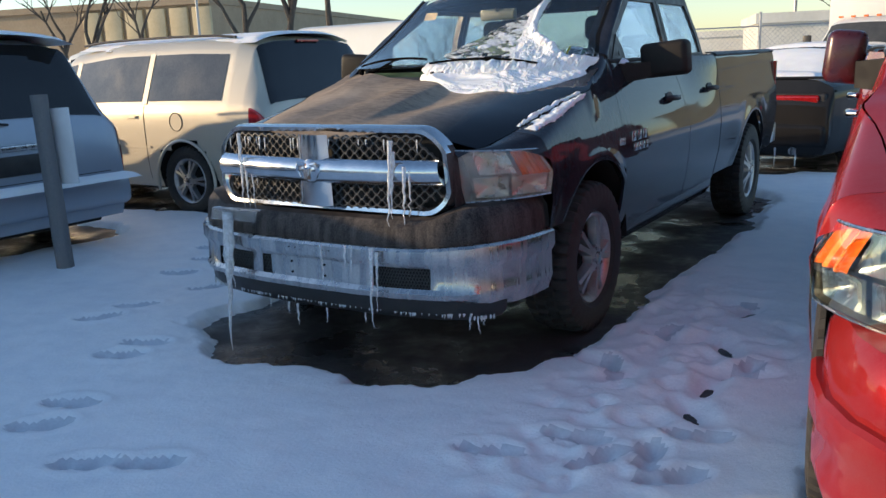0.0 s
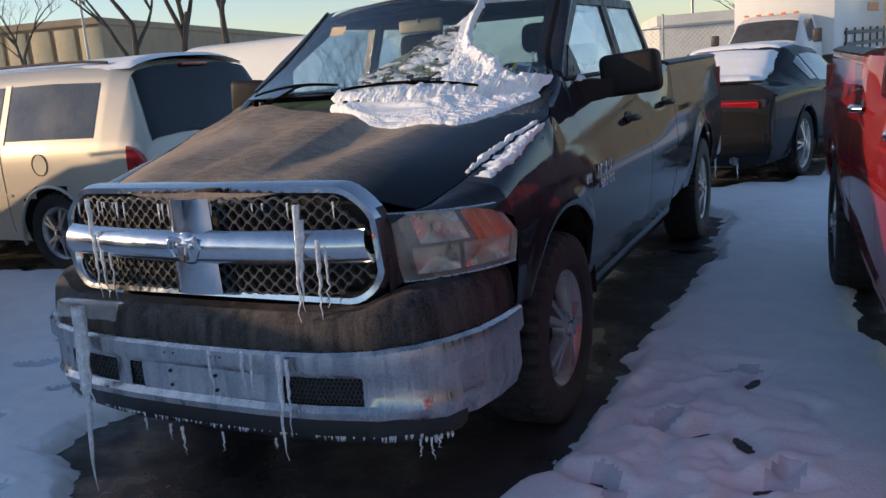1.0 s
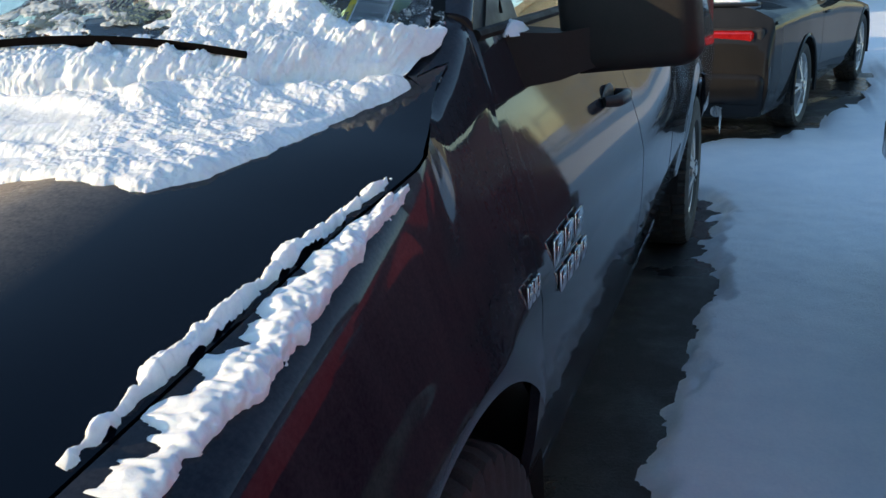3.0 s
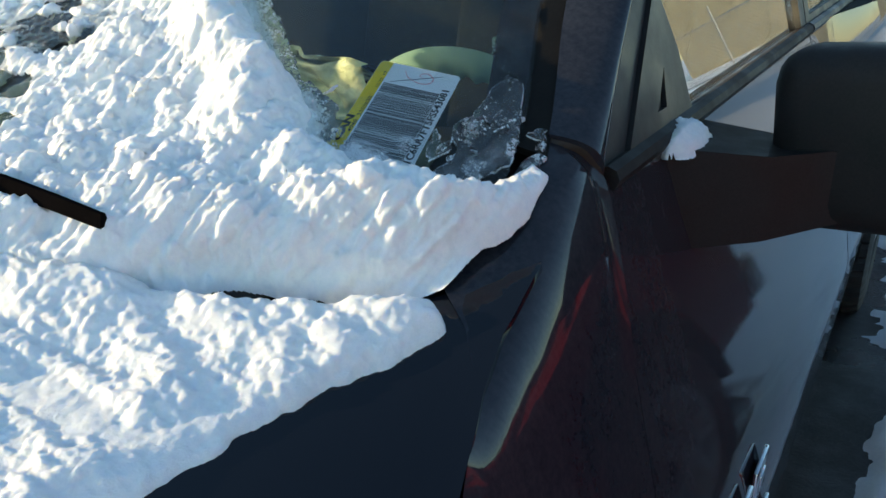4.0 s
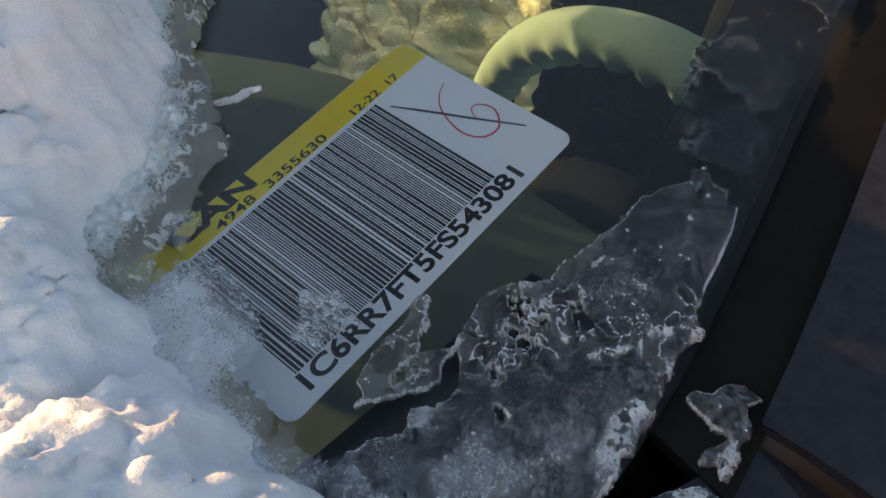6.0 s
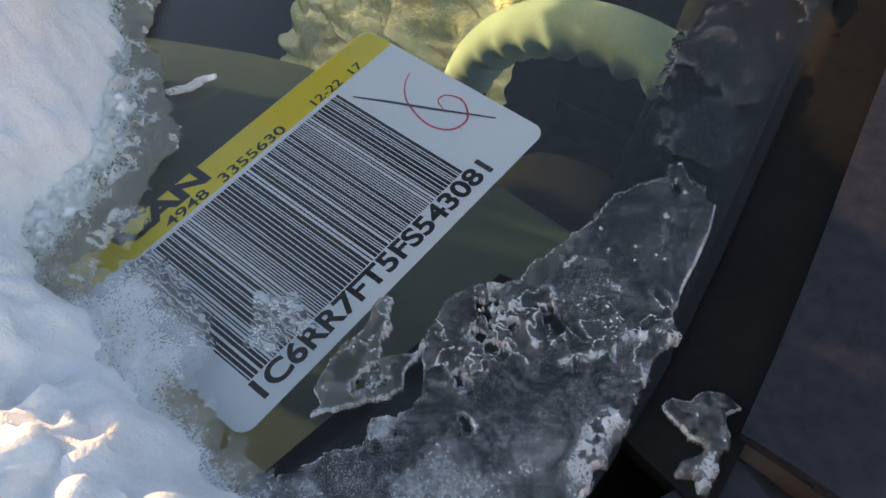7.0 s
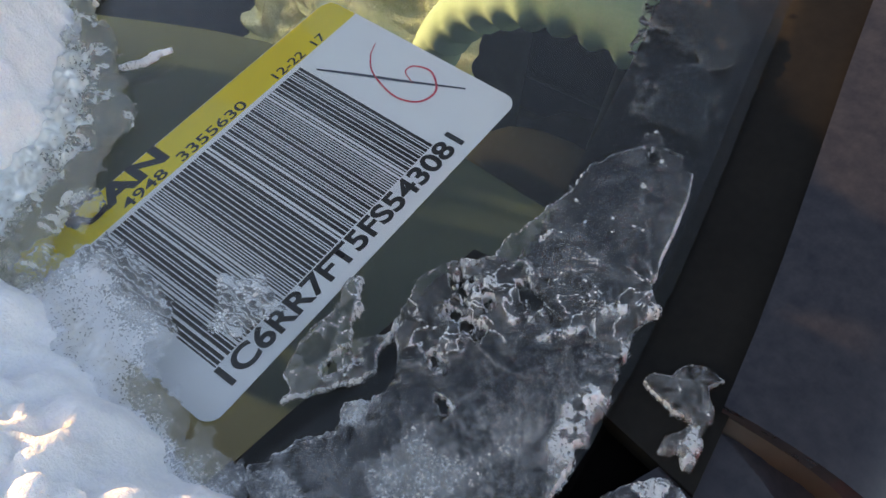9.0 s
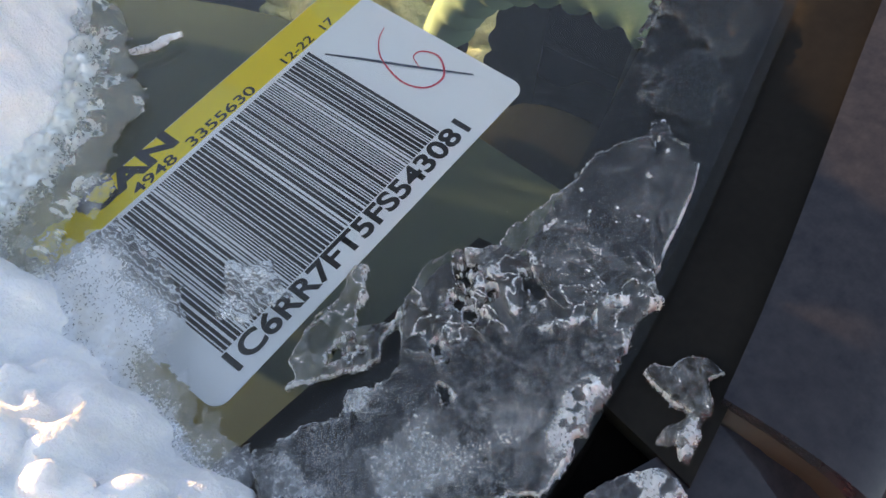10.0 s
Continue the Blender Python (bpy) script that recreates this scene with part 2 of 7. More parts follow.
def ice_mat(name, scale, rough, white, base=0.0):
    """Refrozen ice, more or less white with air and frost."""
    m, nt, b = mat_new(name)
    b.inputs["Base Color"].default_value = (0.96, 0.98, 1.0, 1)
    b.inputs["IOR"].default_value = 1.31
    n = noise_tex(nt, scale, 5, 0.65)
    f = noise_tex(nt, scale * 7, 3, 0.7)
    s = add_fac(nt, n, f, 0.45, 0.55)
    cloudy = ramp(nt, s, grey(base, white, 0.45, 0.66))
    inv = nt.nodes.new("ShaderNodeMath"); inv.operation = "SUBTRACT"; inv.inputs[0].default_value = 1.0; inv.use_clamp = True
    nt.links.new(cloudy, inv.inputs[1])
    nt.links.new(inv.outputs[0], b.inputs["Transmission Weight"])
    nt.links.new(ramp(nt, s, grey(rough * 0.3, rough, 0.4, 0.65)), b.inputs["Roughness"])
    bump(nt, b, s, 0.5, 0.4 / scale)
    return m


def rime_mat(name, grain, tint=(0.94, 0.97, 1.0)):
    """Ice on glass, clear where its rime is nil, white where it is full of air."""
    m, nt, b = mat_new(name)
    b.inputs["Base Color"].default_value = (*tint, 1)
    b.inputs["IOR"].default_value = 1.31
    at = nt.nodes.new("ShaderNodeAttribute"); at.attribute_name = "rime"
    fine = noise_tex(nt, grain, 3, 0.7)
    vary = nt.nodes.new("ShaderNodeMapRange")
    vary.inputs["From Min"].default_value, vary.inputs["From Max"].default_value = 0.30, 0.70
    vary.inputs["To Min"].default_value, vary.inputs["To Max"].default_value = 0.45, 1.55
    nt.links.new(fine, vary.inputs["Value"])
    white = nt.nodes.new("ShaderNodeMath"); white.operation = "MULTIPLY"; white.use_clamp = True
    nt.links.new(at.outputs["Fac"], white.inputs[0])
    nt.links.new(vary.outputs["Result"], white.inputs[1])
    clear = nt.nodes.new("ShaderNodeMath"); clear.operation = "SUBTRACT"; clear.inputs[0].default_value = 1.0
    nt.links.new(white.outputs[0], clear.inputs[1])
    nt.links.new(clear.outputs[0], b.inputs["Transmission Weight"])
    nt.links.new(ramp(nt, white.outputs[0], grey(0.04, 0.45, 0.0, 0.6)), b.inputs["Roughness"])
    bump(nt, b, fine, 0.35, 0.25 / grain)
    return m


M["rime_ice"] = rime_mat("rime_ice", 1300.0)
M["rime_frost"] = rime_mat("rime_frost", 900.0, (0.94, 0.97, 0.95))
M["ice"] = ice_mat("sheet_ice", 300.0, 0.20, 0.20, 0.01)
M["icicle"] = ice_mat("icicle_ice", 40.0, 0.18, 0.9, 0.45)


def plastic_film():
    m, nt, b = mat_new("seat_cover_film")
    n = noise_tex(nt, 12.0, 6, 0.75)
    nt.links.new(ramp(nt, n, [(0.35, (0.40, 0.50, 0.24)), (0.7, (0.80, 0.90, 0.56))]), b.inputs["Base Color"])
    b.inputs["Roughness"].default_value = 0.16
    b.inputs["Coat Weight"].default_value = 0.8
    bump(nt, b, n, 0.8, 0.03)
    return m


M["film"] = plastic_film()


# ---- mesh helpers ----
def smooth(a, b, v):
    v = max(0.0, min(1.0, (v - a) / (b - a)))
    return v * v * (3 - 2 * v)


def lerp(a, b, f):
    return a + (b - a) * f


def table(points, v):
    """Piecewise linear look-up in [(key, value or tuple), ...]."""
    if v <= points[0][0]:
        return points[0][1]
    for (k0, a), (k1, b) in zip(points, points[1:]):
        if v <= k1:
            f = (v - k0) / (k1 - k0)
            if isinstance(a, tuple):
                return tuple(lerp(p, q, f) for p, q in zip(a, b))
            return lerp(a, b, f)
    return points[-1][1]


def add_grid(bm, fn, nu, nv, flip=False):
    """A sheet of nu x nv quads; fn(u, v) gives a place, u and v from 0 to 1."""
    rows = [[bm.verts.new(fn(i / nu, j / nv)) for j in range(nv + 1)] for i in range(nu + 1)]
    made = []
    for i in range(nu):
        for j in range(nv):
            q = [rows[i][j], rows[i + 1][j], rows[i + 1][j + 1], rows[i][j + 1]]
            if flip:
                q.reverse()
            made.append(bm.faces.new(q))
    return made


def sheet(fn, nu, nv, thick, flip=False):
    bm = bmesh.new()
    add_grid(bm, fn, nu, nv, flip)
    bmesh.ops.remove_doubles(bm, verts=bm.verts[:], dist=1e-5)
    if thick:
        bmesh.ops.solidify(bm, geom=bm.faces[:], thickness=thick)
    return bm


def add_box(bm, x0, x1, y0, y1, z0, z1, bevel=0.0, m=None, seg=2):
    vs = [bm.verts.new((x, y, z)) for x in (x0, x1) for y in (y0, y1) for z in (z0, z1)]
    fs = [bm.faces.new([vs[i] for i in f]) for f in ((0, 1, 3, 2), (4, 6, 7, 5), (0, 4, 5, 1), (2, 3, 7, 6), (0, 2, 6, 4), (1, 5, 7, 3))]
    if bevel:
        es = list({e for f in fs for e in f.edges})
        r = bmesh.ops.bevel(bm, geom=es, offset=bevel, segments=seg, profile=0.5, affect="EDGES")
        vs = list({v for f in r["faces"] for v in f.verts} | {v for v in vs if v.is_valid})
    if m:
        bmesh.ops.transform(bm, matrix=m, verts=[v for v in vs if v.is_valid])
    return vs


def box(x0, x1, y0, y1, z0, z1, bevel=0.0, m=None, seg=2):
    bm = bmesh.new()
    add_box(bm, x0, x1, y0, y1, z0, z1, bevel, m, seg)
    return bm


def add_tube(bm, pts, radii, n=8, caps=True):
    """A round bar along a line of points."""
    pts = [Vector(p) for p in pts]
    if not isinstance(radii, (list, tuple)):
        radii = [radii] * len(pts)
    rings = []
    up = None
    for i, p in enumerate(pts):
        d = (pts[min(i + 1, len(pts) - 1)] - pts[max(i - 1, 0)]).normalized()
        if up is None:
            up = Vector((0, 0, 1)) if abs(d.z) < 0.9 else Vector((0, 1, 0))
        side = d.cross(up).normalized()
        up = side.cross(d).normalized()
        rings.append([bm.verts.new(p + (side * math.cos(a) + up * math.sin(a)) * radii[i]) for a in (2 * math.pi * k / n for k in range(n))])
    for a, b in zip(rings, rings[1:]):
        for k in range(n):
            bm.faces.new((a[k], a[(k + 1) % n], b[(k + 1) % n], b[k]))
    if caps:
        bm.faces.new(rings[0][::-1])
        bm.faces.new(rings[-1])


def tube(pts, radii, n=8):
    bm = bmesh.new()
    add_tube(bm, pts, radii, n)
    return bm


def add_lathe_x(bm, profile, n=48, closed=False):
    """Turn a profile of (x, radius) round the x axis."""
    rings = [[bm.verts.new((x, r * math.cos(a), r * math.sin(a))) for a in (2 * math.pi * k / n for k in range(n))] for x, r in profile]
    pairs = list(zip(rings, rings[1:])) + ([(rings[-1], rings[0])] if closed else [])
    for a, b in pairs:
        for k in range(n):
            bm.faces.new((a[k], b[k], b[(k + 1) % n], a[(k + 1) % n]))
    return rings


def add_loft(bm, sections, closed=True, caps=True):
    rings = [[bm.verts.new(p) for p in s] for s in sections]
    n = len(rings[0])
    for a, b in zip(rings, rings[1:]):
        for k in range(n if closed else n - 1):
            bm.faces.new((a[k], a[(k + 1) % n], b[(k + 1) % n], b[k]))
    if caps and closed:
        bm.faces.new(rings[0][::-1])
        bm.faces.new(rings[-1])


def add_prism(bm, outline, a, b, plane="xz"):
    """An outline drawn in a plane, pushed through from a to b along the third axis."""
    def put(p, w):
        return {"xz": (p[0], w, p[1]), "yz": (w, p[0], p[1]), "xy": (p[0], p[1], w)}[plane]
    add_loft(bm, [[put(p, a) for p in outline], [put(p, b) for p in outline]])


def finish(bm, soft=True):
    bmesh.ops.recalc_face_normals(bm, faces=bm.faces[:])
    me = bpy.data.meshes.new("mesh")
    bm.to_mesh(me)
    bm.free()
    if soft:
        me.set_sharp_from_angle(angle=radians(38))
        for p in me.polygons:
            p.use_smooth = True
    return me


def part(name, bm, material, parent=None, label="", soft=True):
    """Links a bmesh as one mesh object under a thing or a part."""
    ob = new(name, finish(bm, soft))
    ob.data.materials.append(material)
    if parent:
        ob.parent = parent
    if label:
        ob["label"] = label
    return ob


def thing(name, label, category, m=None, group="", kind=""):
    ob = new(name)
    ob.empty_display_size = 0.2
    if m:
        ob.matrix_world = m
    return tagged(ob, label, category, group, kind)


def single(name, bm, material, label, category, group="", kind="", soft=True):
    return tagged(part(name, bm, material, None, "", soft), label, category, group, kind)


def mesh_from(name, verts, faces, material, parent=None, soft=True):
    me = bpy.data.meshes.new(name)
    me.from_pydata(verts, [], faces)
    me.update()
    if soft:
        me.polygons.foreach_set("use_smooth", [True] * len(me.polygons))
    ob = new(name, me)
    me.materials.append(material)
    if parent:
        ob.parent = parent
    return ob


# ---- pickup truck: origin on the ground under the front axle, nose towards -y ----
SIDE = [(0.40, 0.925), (0.50, 0.955), (0.62, 0.982), (0.78, 1.0), (0.93, 1.003), (1.02, 0.985), (1.12, 0.952), (1.22, 0.916), (1.30, 0.886), (1.40, 0.853)]
BED = [(0.42, 0.93), (0.55, 0.96), (0.70, 0.99), (0.90, 1.002), (1.05, 0.99), (1.18, 0.968), (1.30, 0.955), (1.36, 0.948), (1.40, 0.93)]


def side_x(y, z):
    x = lerp(table(SIDE, z), table(BED, z), smooth(1.7, 2.5, y))
    x -= 0.05 * smooth(-0.55, -0.95, y) if y < -0.55 else 0
    return x


def windscreen_z(x, y):
    return 1.343 + 0.455 * y - 0.186 * x * x + 0.22 * max(0.0, y - 0.45) ** 1.5


def screen_edge(v):
    """Half width of the windscreen, from its foot (0) to the roof (1)."""
    return lerp(0.815, 0.715, v) - 0.034 * smooth(0.14, 0.50, v)


def screen_point(u, v):
    x = u * screen_edge(v)
    y0, y1 = 0.06 + 0.40 * x * x, 0.95 + 0.19 * x * x
    y = lerp(y0, y1, v)
    return Vector((x, y, windscreen_z(x, y)))


# upper rim of the fender, along the bonnet gap and on to the pillar foot
RIM = [(-0.58, (0.815, -0.60, 1.095)), (-0.40, (0.845, -0.40, 1.145)), (-0.20, (0.866, -0.20, 1.190)), (-0.08, (0.886, -0.08, 1.217)), (0.0, (0.908, 0.0, 1.237)), (0.06, (0.921, 0.06, 1.253)), (0.10, (0.919, 0.10, 1.264)),
       (0.15, (0.900, 0.16, 1.282)), (0.20, (0.876, 0.222, 1.305)), (0.23, (0.848, 0.276, 1.329)), (0.255, (0.808, 0.311, 1.346)), (0.270, (0.772, 0.332, 1.358)), (0.285, (0.795, 0.385, 1.390)), (0.31, (0.812, 0.462, 1.433)), (0.36, (0.836, 0.478, 1.424)), (0.40, (0.860, 0.489, 1.400))]


def fender_point(side, u, v):
    yc = lerp(-0.56, 0.40, u)
    tx, ty, tz = table(RIM, yc)
    arch = 0.40 + math.sqrt(max(0.0, 0.505 ** 2 - yc * yc)) if abs(yc) < 0.50 else 0.0
    zb = max(arch, 0.66 if yc < -0.40 else 0.46)
    zs = tz - 0.165
    if v < 0.60:
        z = lerp(zb, zs, v / 0.60)
        x = side_x(yc, z)
        flare = 0.012 * math.exp(-((math.hypot(yc, z - 0.40) - 0.52) / 0.05) ** 2)
        x += flare
    else:
        f = (v - 0.60) / 0.40
        p0, p2 = (side_x(yc, zs), zs), (tx, tz)
        zm = lerp(zs, tz, 0.80 + 0.14 * smooth(0.03, 0.10, side_x(yc, zs) - tx))
        p1 = (max(side_x(yc, zm) + 0.004, tx + 0.012), zm)
        # the shoulder turns tighter where the panel widens towards the pillar
        wa, wb, wc = (1 - f) ** 2, 2 * f * (1 - f) * (1 + 2.2 * smooth(0.03, 0.09, side_x(yc, zs) - tx)), f * f
        x = (wa * p0[0] + wb * p1[0] + wc * p2[0]) / (wa + wb + wc)
        z = (wa * p0[1] + wb * p1[1] + wc * p2[1]) / (wa + wb + wc)
    y = yc + (ty - yc) * smooth(0.95, tz, z)
    return (side * x, y, z)


CENTRE = [(-1.0, 1.085), (-0.985, 1.12), (-0.95, 1.148), (-0.88, 1.170), (-0.6, 1.218), (-0.2, 1.284), (0.10, 1.333), (0.40, 1.383)]


def bonnet_front(x):
    return -1.0 + 0.30 * x * x + 0.20 * max(0.0, abs(x) - 0.5) ** 2


def bonnet_back(x):
    return 0.035 + 0.55 * x * x


def rim_xz(y):
    """Bonnet side edge: half width and height at y."""
    return table([(-1.0, (0.70, 1.00)), (-0.88, (0.735, 1.035)), (-0.77, (0.775, 1.055)), (-0.60, (0.809, 1.095)), (-0.40, (0.839, 1.145)), (-0.20, (0.860, 1.190)), (-0.08, (0.880, 1.217)), (0.0, (0.902, 1.237)), (0.06, (0.915, 1.253)),
                  (0.10, (0.913, 1.264)), (0.16, (0.894, 1.282)), (0.222, (0.870, 1.305)), (0.276, (0.842, 1.329)), (0.311, (0.802, 1.344)), (0.334, (0.762, 1.354)), (0.36, (0.710, 1.363))], y)


def bonnet_z(x, y):
    xg, zg = rim_xz(y)
    zc = table(CENTRE, y)
    a = abs(x)
    # a raised middle whose flank widens and deepens towards the windscreen
    xd = table([(-0.85, 0.15), (-0.70, 0.137), (-0.30, 0.098), (0.30, 0.060)], y)
    xf = table([(-0.85, 0.20), (-0.70, 0.215), (-0.30, 0.260), (0.05, 0.310), (0.30, 0.34)], y)
    drop = lerp(0.027, 0.042, smooth(-0.02, 0.06, x)) * smooth(-1.0, -0.30, y)
    # the rear edge sweeps up to the cowl on the passenger side
    zc += 0.042 * smooth(-0.30, 0.12, y) * smooth(0.02, 0.24, -x) * (1 - smooth(0.60, 0.84, a))
    dome = zc - 0.006 * min(1.0, a / xd) ** 2
    if a <= xd:
        return dome
    t = min(1.0, (a - xd) / (xf - xd))
    base = zc - 0.006 - drop * (1 - (1 - t) ** 2.2)
    # a shallow crown outside the flank, then the outer plane rolls over to the gap
    xc = table([(-0.85, 0.36), (0.30, 0.54)], y)
    crown = lerp(0.010, 0.018, smooth(0.0, 0.1, x)) * smooth(-0.98, -0.50, y)
    if a <= xc:
        return base + crown * smooth(xf, xc, a)
    g = min(1.0, (a - xc) / max(0.05, xg - xc))
    return base + crown + (zg - base - crown) * (0.30 * g + 0.70 * g * g)


def bonnet_point(u, v):
    a = 2 * u - 1
    xg = 0.74
    for _ in range(4):
        x = a * xg
        y = lerp(bonnet_front(x), bonnet_back(x), v)
        xg = rim_xz(y)[0]
    return Vector((x, y, bonnet_z(x, y)))


def wheel(parent, x, y, side, radius=0.395, width=0.27, spokes=5, rim_r=0.235):
    """Tyre with tread and shoulder lugs, and a five-spoke alloy rim."""
    m = Matrix.Translation((x, y, radius)) @ Matrix.Diagonal((side, 1, 1, 1))
    w = width / 2
    w_ob = new("wheel")
    w_ob.parent = parent
    w_ob.matrix_local = m
    bm = bmesh.new()
    prof = [(-0.72, rim_r, 0), (-0.95, rim_r + 0.03, 0), (-1.0, rim_r + (radius - rim_r) * 0.55, 0), (-0.95, radius - 0.030, -1), (-0.90, radius - 0.010, -1), (-0.72, radius + 0.002, -1), (-0.46, radius + 0.006, -1), (-0.42, radius - 0.004, 0), (-0.36, radius + 0.006, 2), (-0.04, radius + 0.006, 2),
            (0.0, radius - 0.004, 0), (0.04, radius + 0.006, 3), (0.36, radius + 0.006, 3), (0.42, radius - 0.004, 0), (0.46, radius + 0.006, 1), (0.72, radius + 0.002, 1), (0.90, radius - 0.010, 1), (0.95, radius - 0.030, 1), (1.0, rim_r + (radius - rim_r) * 0.55, 0), (0.95, rim_r + 0.03, 0), (0.72, rim_r, 0)]
    n = 160
    rings = []
    for x, r, lug in prof:
        ring = []
        for k in range(n):
            groove = lug and (k + {-1: 0, 1: 2, 2: 1, 3: 3}[lug]) % 4 == 0
            a = 2 * math.pi * k / n + 0.012 * x
            rr = r - (0.016 if groove else 0.0)
            ring.append(bm.verts.new((x * w, rr * math.cos(a), rr * math.sin(a))))
        rings.append(ring)
    for a, b in zip(rings, rings[1:]):
        for k in range(n):
            bm.faces.new((a[k], b[k], b[(k + 1) % n], a[(k + 1) % n]))
    part("tyre", bm, M["rubber"], w_ob)
    bm = bmesh.new()
    face = w * 0.80
    add_lathe_x(bm, [(-w * 0.7, rim_r - 0.012), (-w * 0.2, rim_r - 0.035), (face - 0.03, rim_r - 0.03), (face - 0.006, rim_r - 0.012), (face + 0.004, rim_r + 0.002), (face - 0.004, rim_r + 0.010), (face - 0.02, rim_r + 0.008)], 64)
    for k in range(spokes):
        for off in (-0.17, 0.17):
            a0 = 2 * math.pi * k / spokes
            sec = []
            for r, hw, d0, d1 in ((0.055, 0.020, -0.010, 0.022), (0.12, 0.0175, -0.014, 0.014), (rim_r - 0.02, 0.022, -0.020, 0.004)):
                a = a0 + off * (0.55 + 0.45 * r / rim_r)
                c = Vector((0, math.cos(a), math.sin(a)))
                t = Vector((0, -math.sin(a), math.cos(a)))
                sec.append([c * r - t * hw + Vector((face + d0 - 0.02, 0, 0)), c * r - t * hw * 0.7 + Vector((face + d1, 0, 0)), c * r + t * hw * 0.7 + Vector((face + d1, 0, 0)), c * r + t * hw + Vector((face + d0 - 0.02, 0, 0))])
            add_loft(bm, sec)
    add_lathe_x(bm, [(face - 0.03, 0.075), (face + 0.018, 0.07), (face + 0.026, 0.045), (face + 0.024, 0.034)], 32)
    part("rim", bm, M["alloy"], w_ob, "silver alloy rim with split spokes")
    bm = bmesh.new()
    rings = add_lathe_x(bm, [(face + 0.018, 0.036), (face + 0.034, 0.034), (face + 0.038, 0.02), (face + 0.039, 0.002)], 24)
    bm.faces.new(rings[-1])
    for k in range(5):
        a = 2 * math.pi * (k + 0.5) / 5
        add_tube(bm, [(face + 0.01, 0.054 * math.cos(a), 0.054 * math.sin(a)), (face + 0.034, 0.054 * math.cos(a), 0.054 * math.sin(a))], 0.009, 6)
    part("hub_cap", bm, M["chrome_dull"], w_ob)
    bm = bmesh.new()
    rings = add_lathe_x(bm, [(-w * 0.55, rim_r - 0.02), (-w * 0.5, 0.02)], 32)
    rings2 = add_lathe_x(bm, [(0.0, 0.16), (0.018, 0.16), (0.018, 0.05)], 32)
    part("brake_disc", bm, M["dark_void"], w_ob)
    return w_ob


def arc_outline(hw, z0, z1, corner, n=7):
    """A rounded rectangle in x and z, as points round it."""
    pts = []
    for cx, cz, a0 in ((hw - corner, z1 - corner, 0), (-hw + corner, z1 - corner, 90), (-hw + corner, z0 + corner, 180), (hw - corner, z0 + corner, 270)):
        for k in range(n):
            a = radians(a0 + 90 * k / (n - 1))
            pts.append((cx + corner * math.cos(a), cz + corner * math.sin(a)))
    return pts


def grille_y(x):
    return -1.035 + 0.20 * x * x


def add_zigzag_mesh(bm, x0, x1, z0, z1, pitch, row, y_off, top_cut=None):
    """Rows of bent ribbon that meet in a honeycomb."""
    nrow = int((z1 - z0) / row)
    th, dep = 0.0032, 0.016
    for r in range(nrow + 1):
        zr = z0 + (z1 - z0) * r / nrow
        pts = []
        n = int((x1 - x0) / (pitch / 4))
        for i in range(n + 1):
            x = lerp(x0, x1, i / n)
            ph = (i + (2 if r % 2 else 0)) % 4
            z = zr + (-row * 0.46 if ph in (0, 1) else row * 0.46)
            if top_cut and not top_cut(x, z):
                if len(pts) > 1:
                    ribbon(bm, pts, th, dep, y_off)
                pts = []
                continue
            pts.append((x, min(z1, max(z0, z))))
        if len(pts) > 1:
            ribbon(bm, pts, th, dep, y_off)


def ribbon(bm, pts, th, dep, y_off):
    sec = []
    for x, z in pts:
        y = grille_y(x) + y_off
        sec.append([(x, y, z - th), (x, y, z + th), (x, y + dep, z + th), (x, y + dep, z - th)])
    add_loft(bm, sec)


def bumper_y(x):
    return table([(0.0, -1.145), (0.30, -1.138), (0.50, -1.118), (0.70, -1.075), (0.82, -1.01), (0.90, -0.92), (0.955, -0.80), (0.982, -0.66), (0.99, -0.52)], abs(x))


BUMPER_S = [0.0, 0.08, 0.16, 0.24, 0.30, 0.34, 0.37, 0.44, 0.5, 0.56, 0.62, 0.65, 0.70, 0.76, 0.82, 0.865, 0.90, 0.93, 0.955, 0.97, 0.982, 0.987, 0.99]


def bumper_strip(levels, thick, open_at=None):
    """A band that follows the bumper's plan. levels: (height, set back) or functions of x."""
    bm = bmesh.new()
    xs = [-s for s in BUMPER_S[::-1]] + BUMPER_S[1:]
    cols = []
    for x in xs:
        col = []
        for z, back in levels:
            zz = z(abs(x)) if callable(z) else z
            bb = back(abs(x)) if callable(back) else back
            # set back along the plan's normal
            e = 0.004
            ax = abs(x)
            tangent = Vector((e * 2, bumper_y(min(0.99, ax + e)) - bumper_y(max(0, ax - e)), 0)).normalized()
            nrm = Vector((-tangent.y, tangent.x, 0))
            px, py = ax + nrm.x * bb, bumper_y(ax) + nrm.y * bb
            col.append(bm.verts.new((math.copysign(px, x) if x else 0.0, py, zz)))
        cols.append(col)
    for i, (a, b) in enumerate(zip(cols, cols[1:])):
        mid = (xs[i] + xs[i + 1]) / 2
        for j in range(len(levels) - 1):
            if open_at and open_at(abs(mid), j):
                continue
            bm.faces.new((a[j], b[j], b[j + 1], a[j + 1]))
    bmesh.ops.recalc_face_normals(bm, faces=bm.faces[:])
    if thick:
        bmesh.ops.solidify(bm, geom=bm.faces[:], thickness=thick)
    return bm


LAMP = ((0.672, -0.905, 1.045), (0.945, -0.600, 1.030), (1.004, -0.553, 0.925), (0.992, -0.565, 0.825), (0.705, -0.850, 0.808))


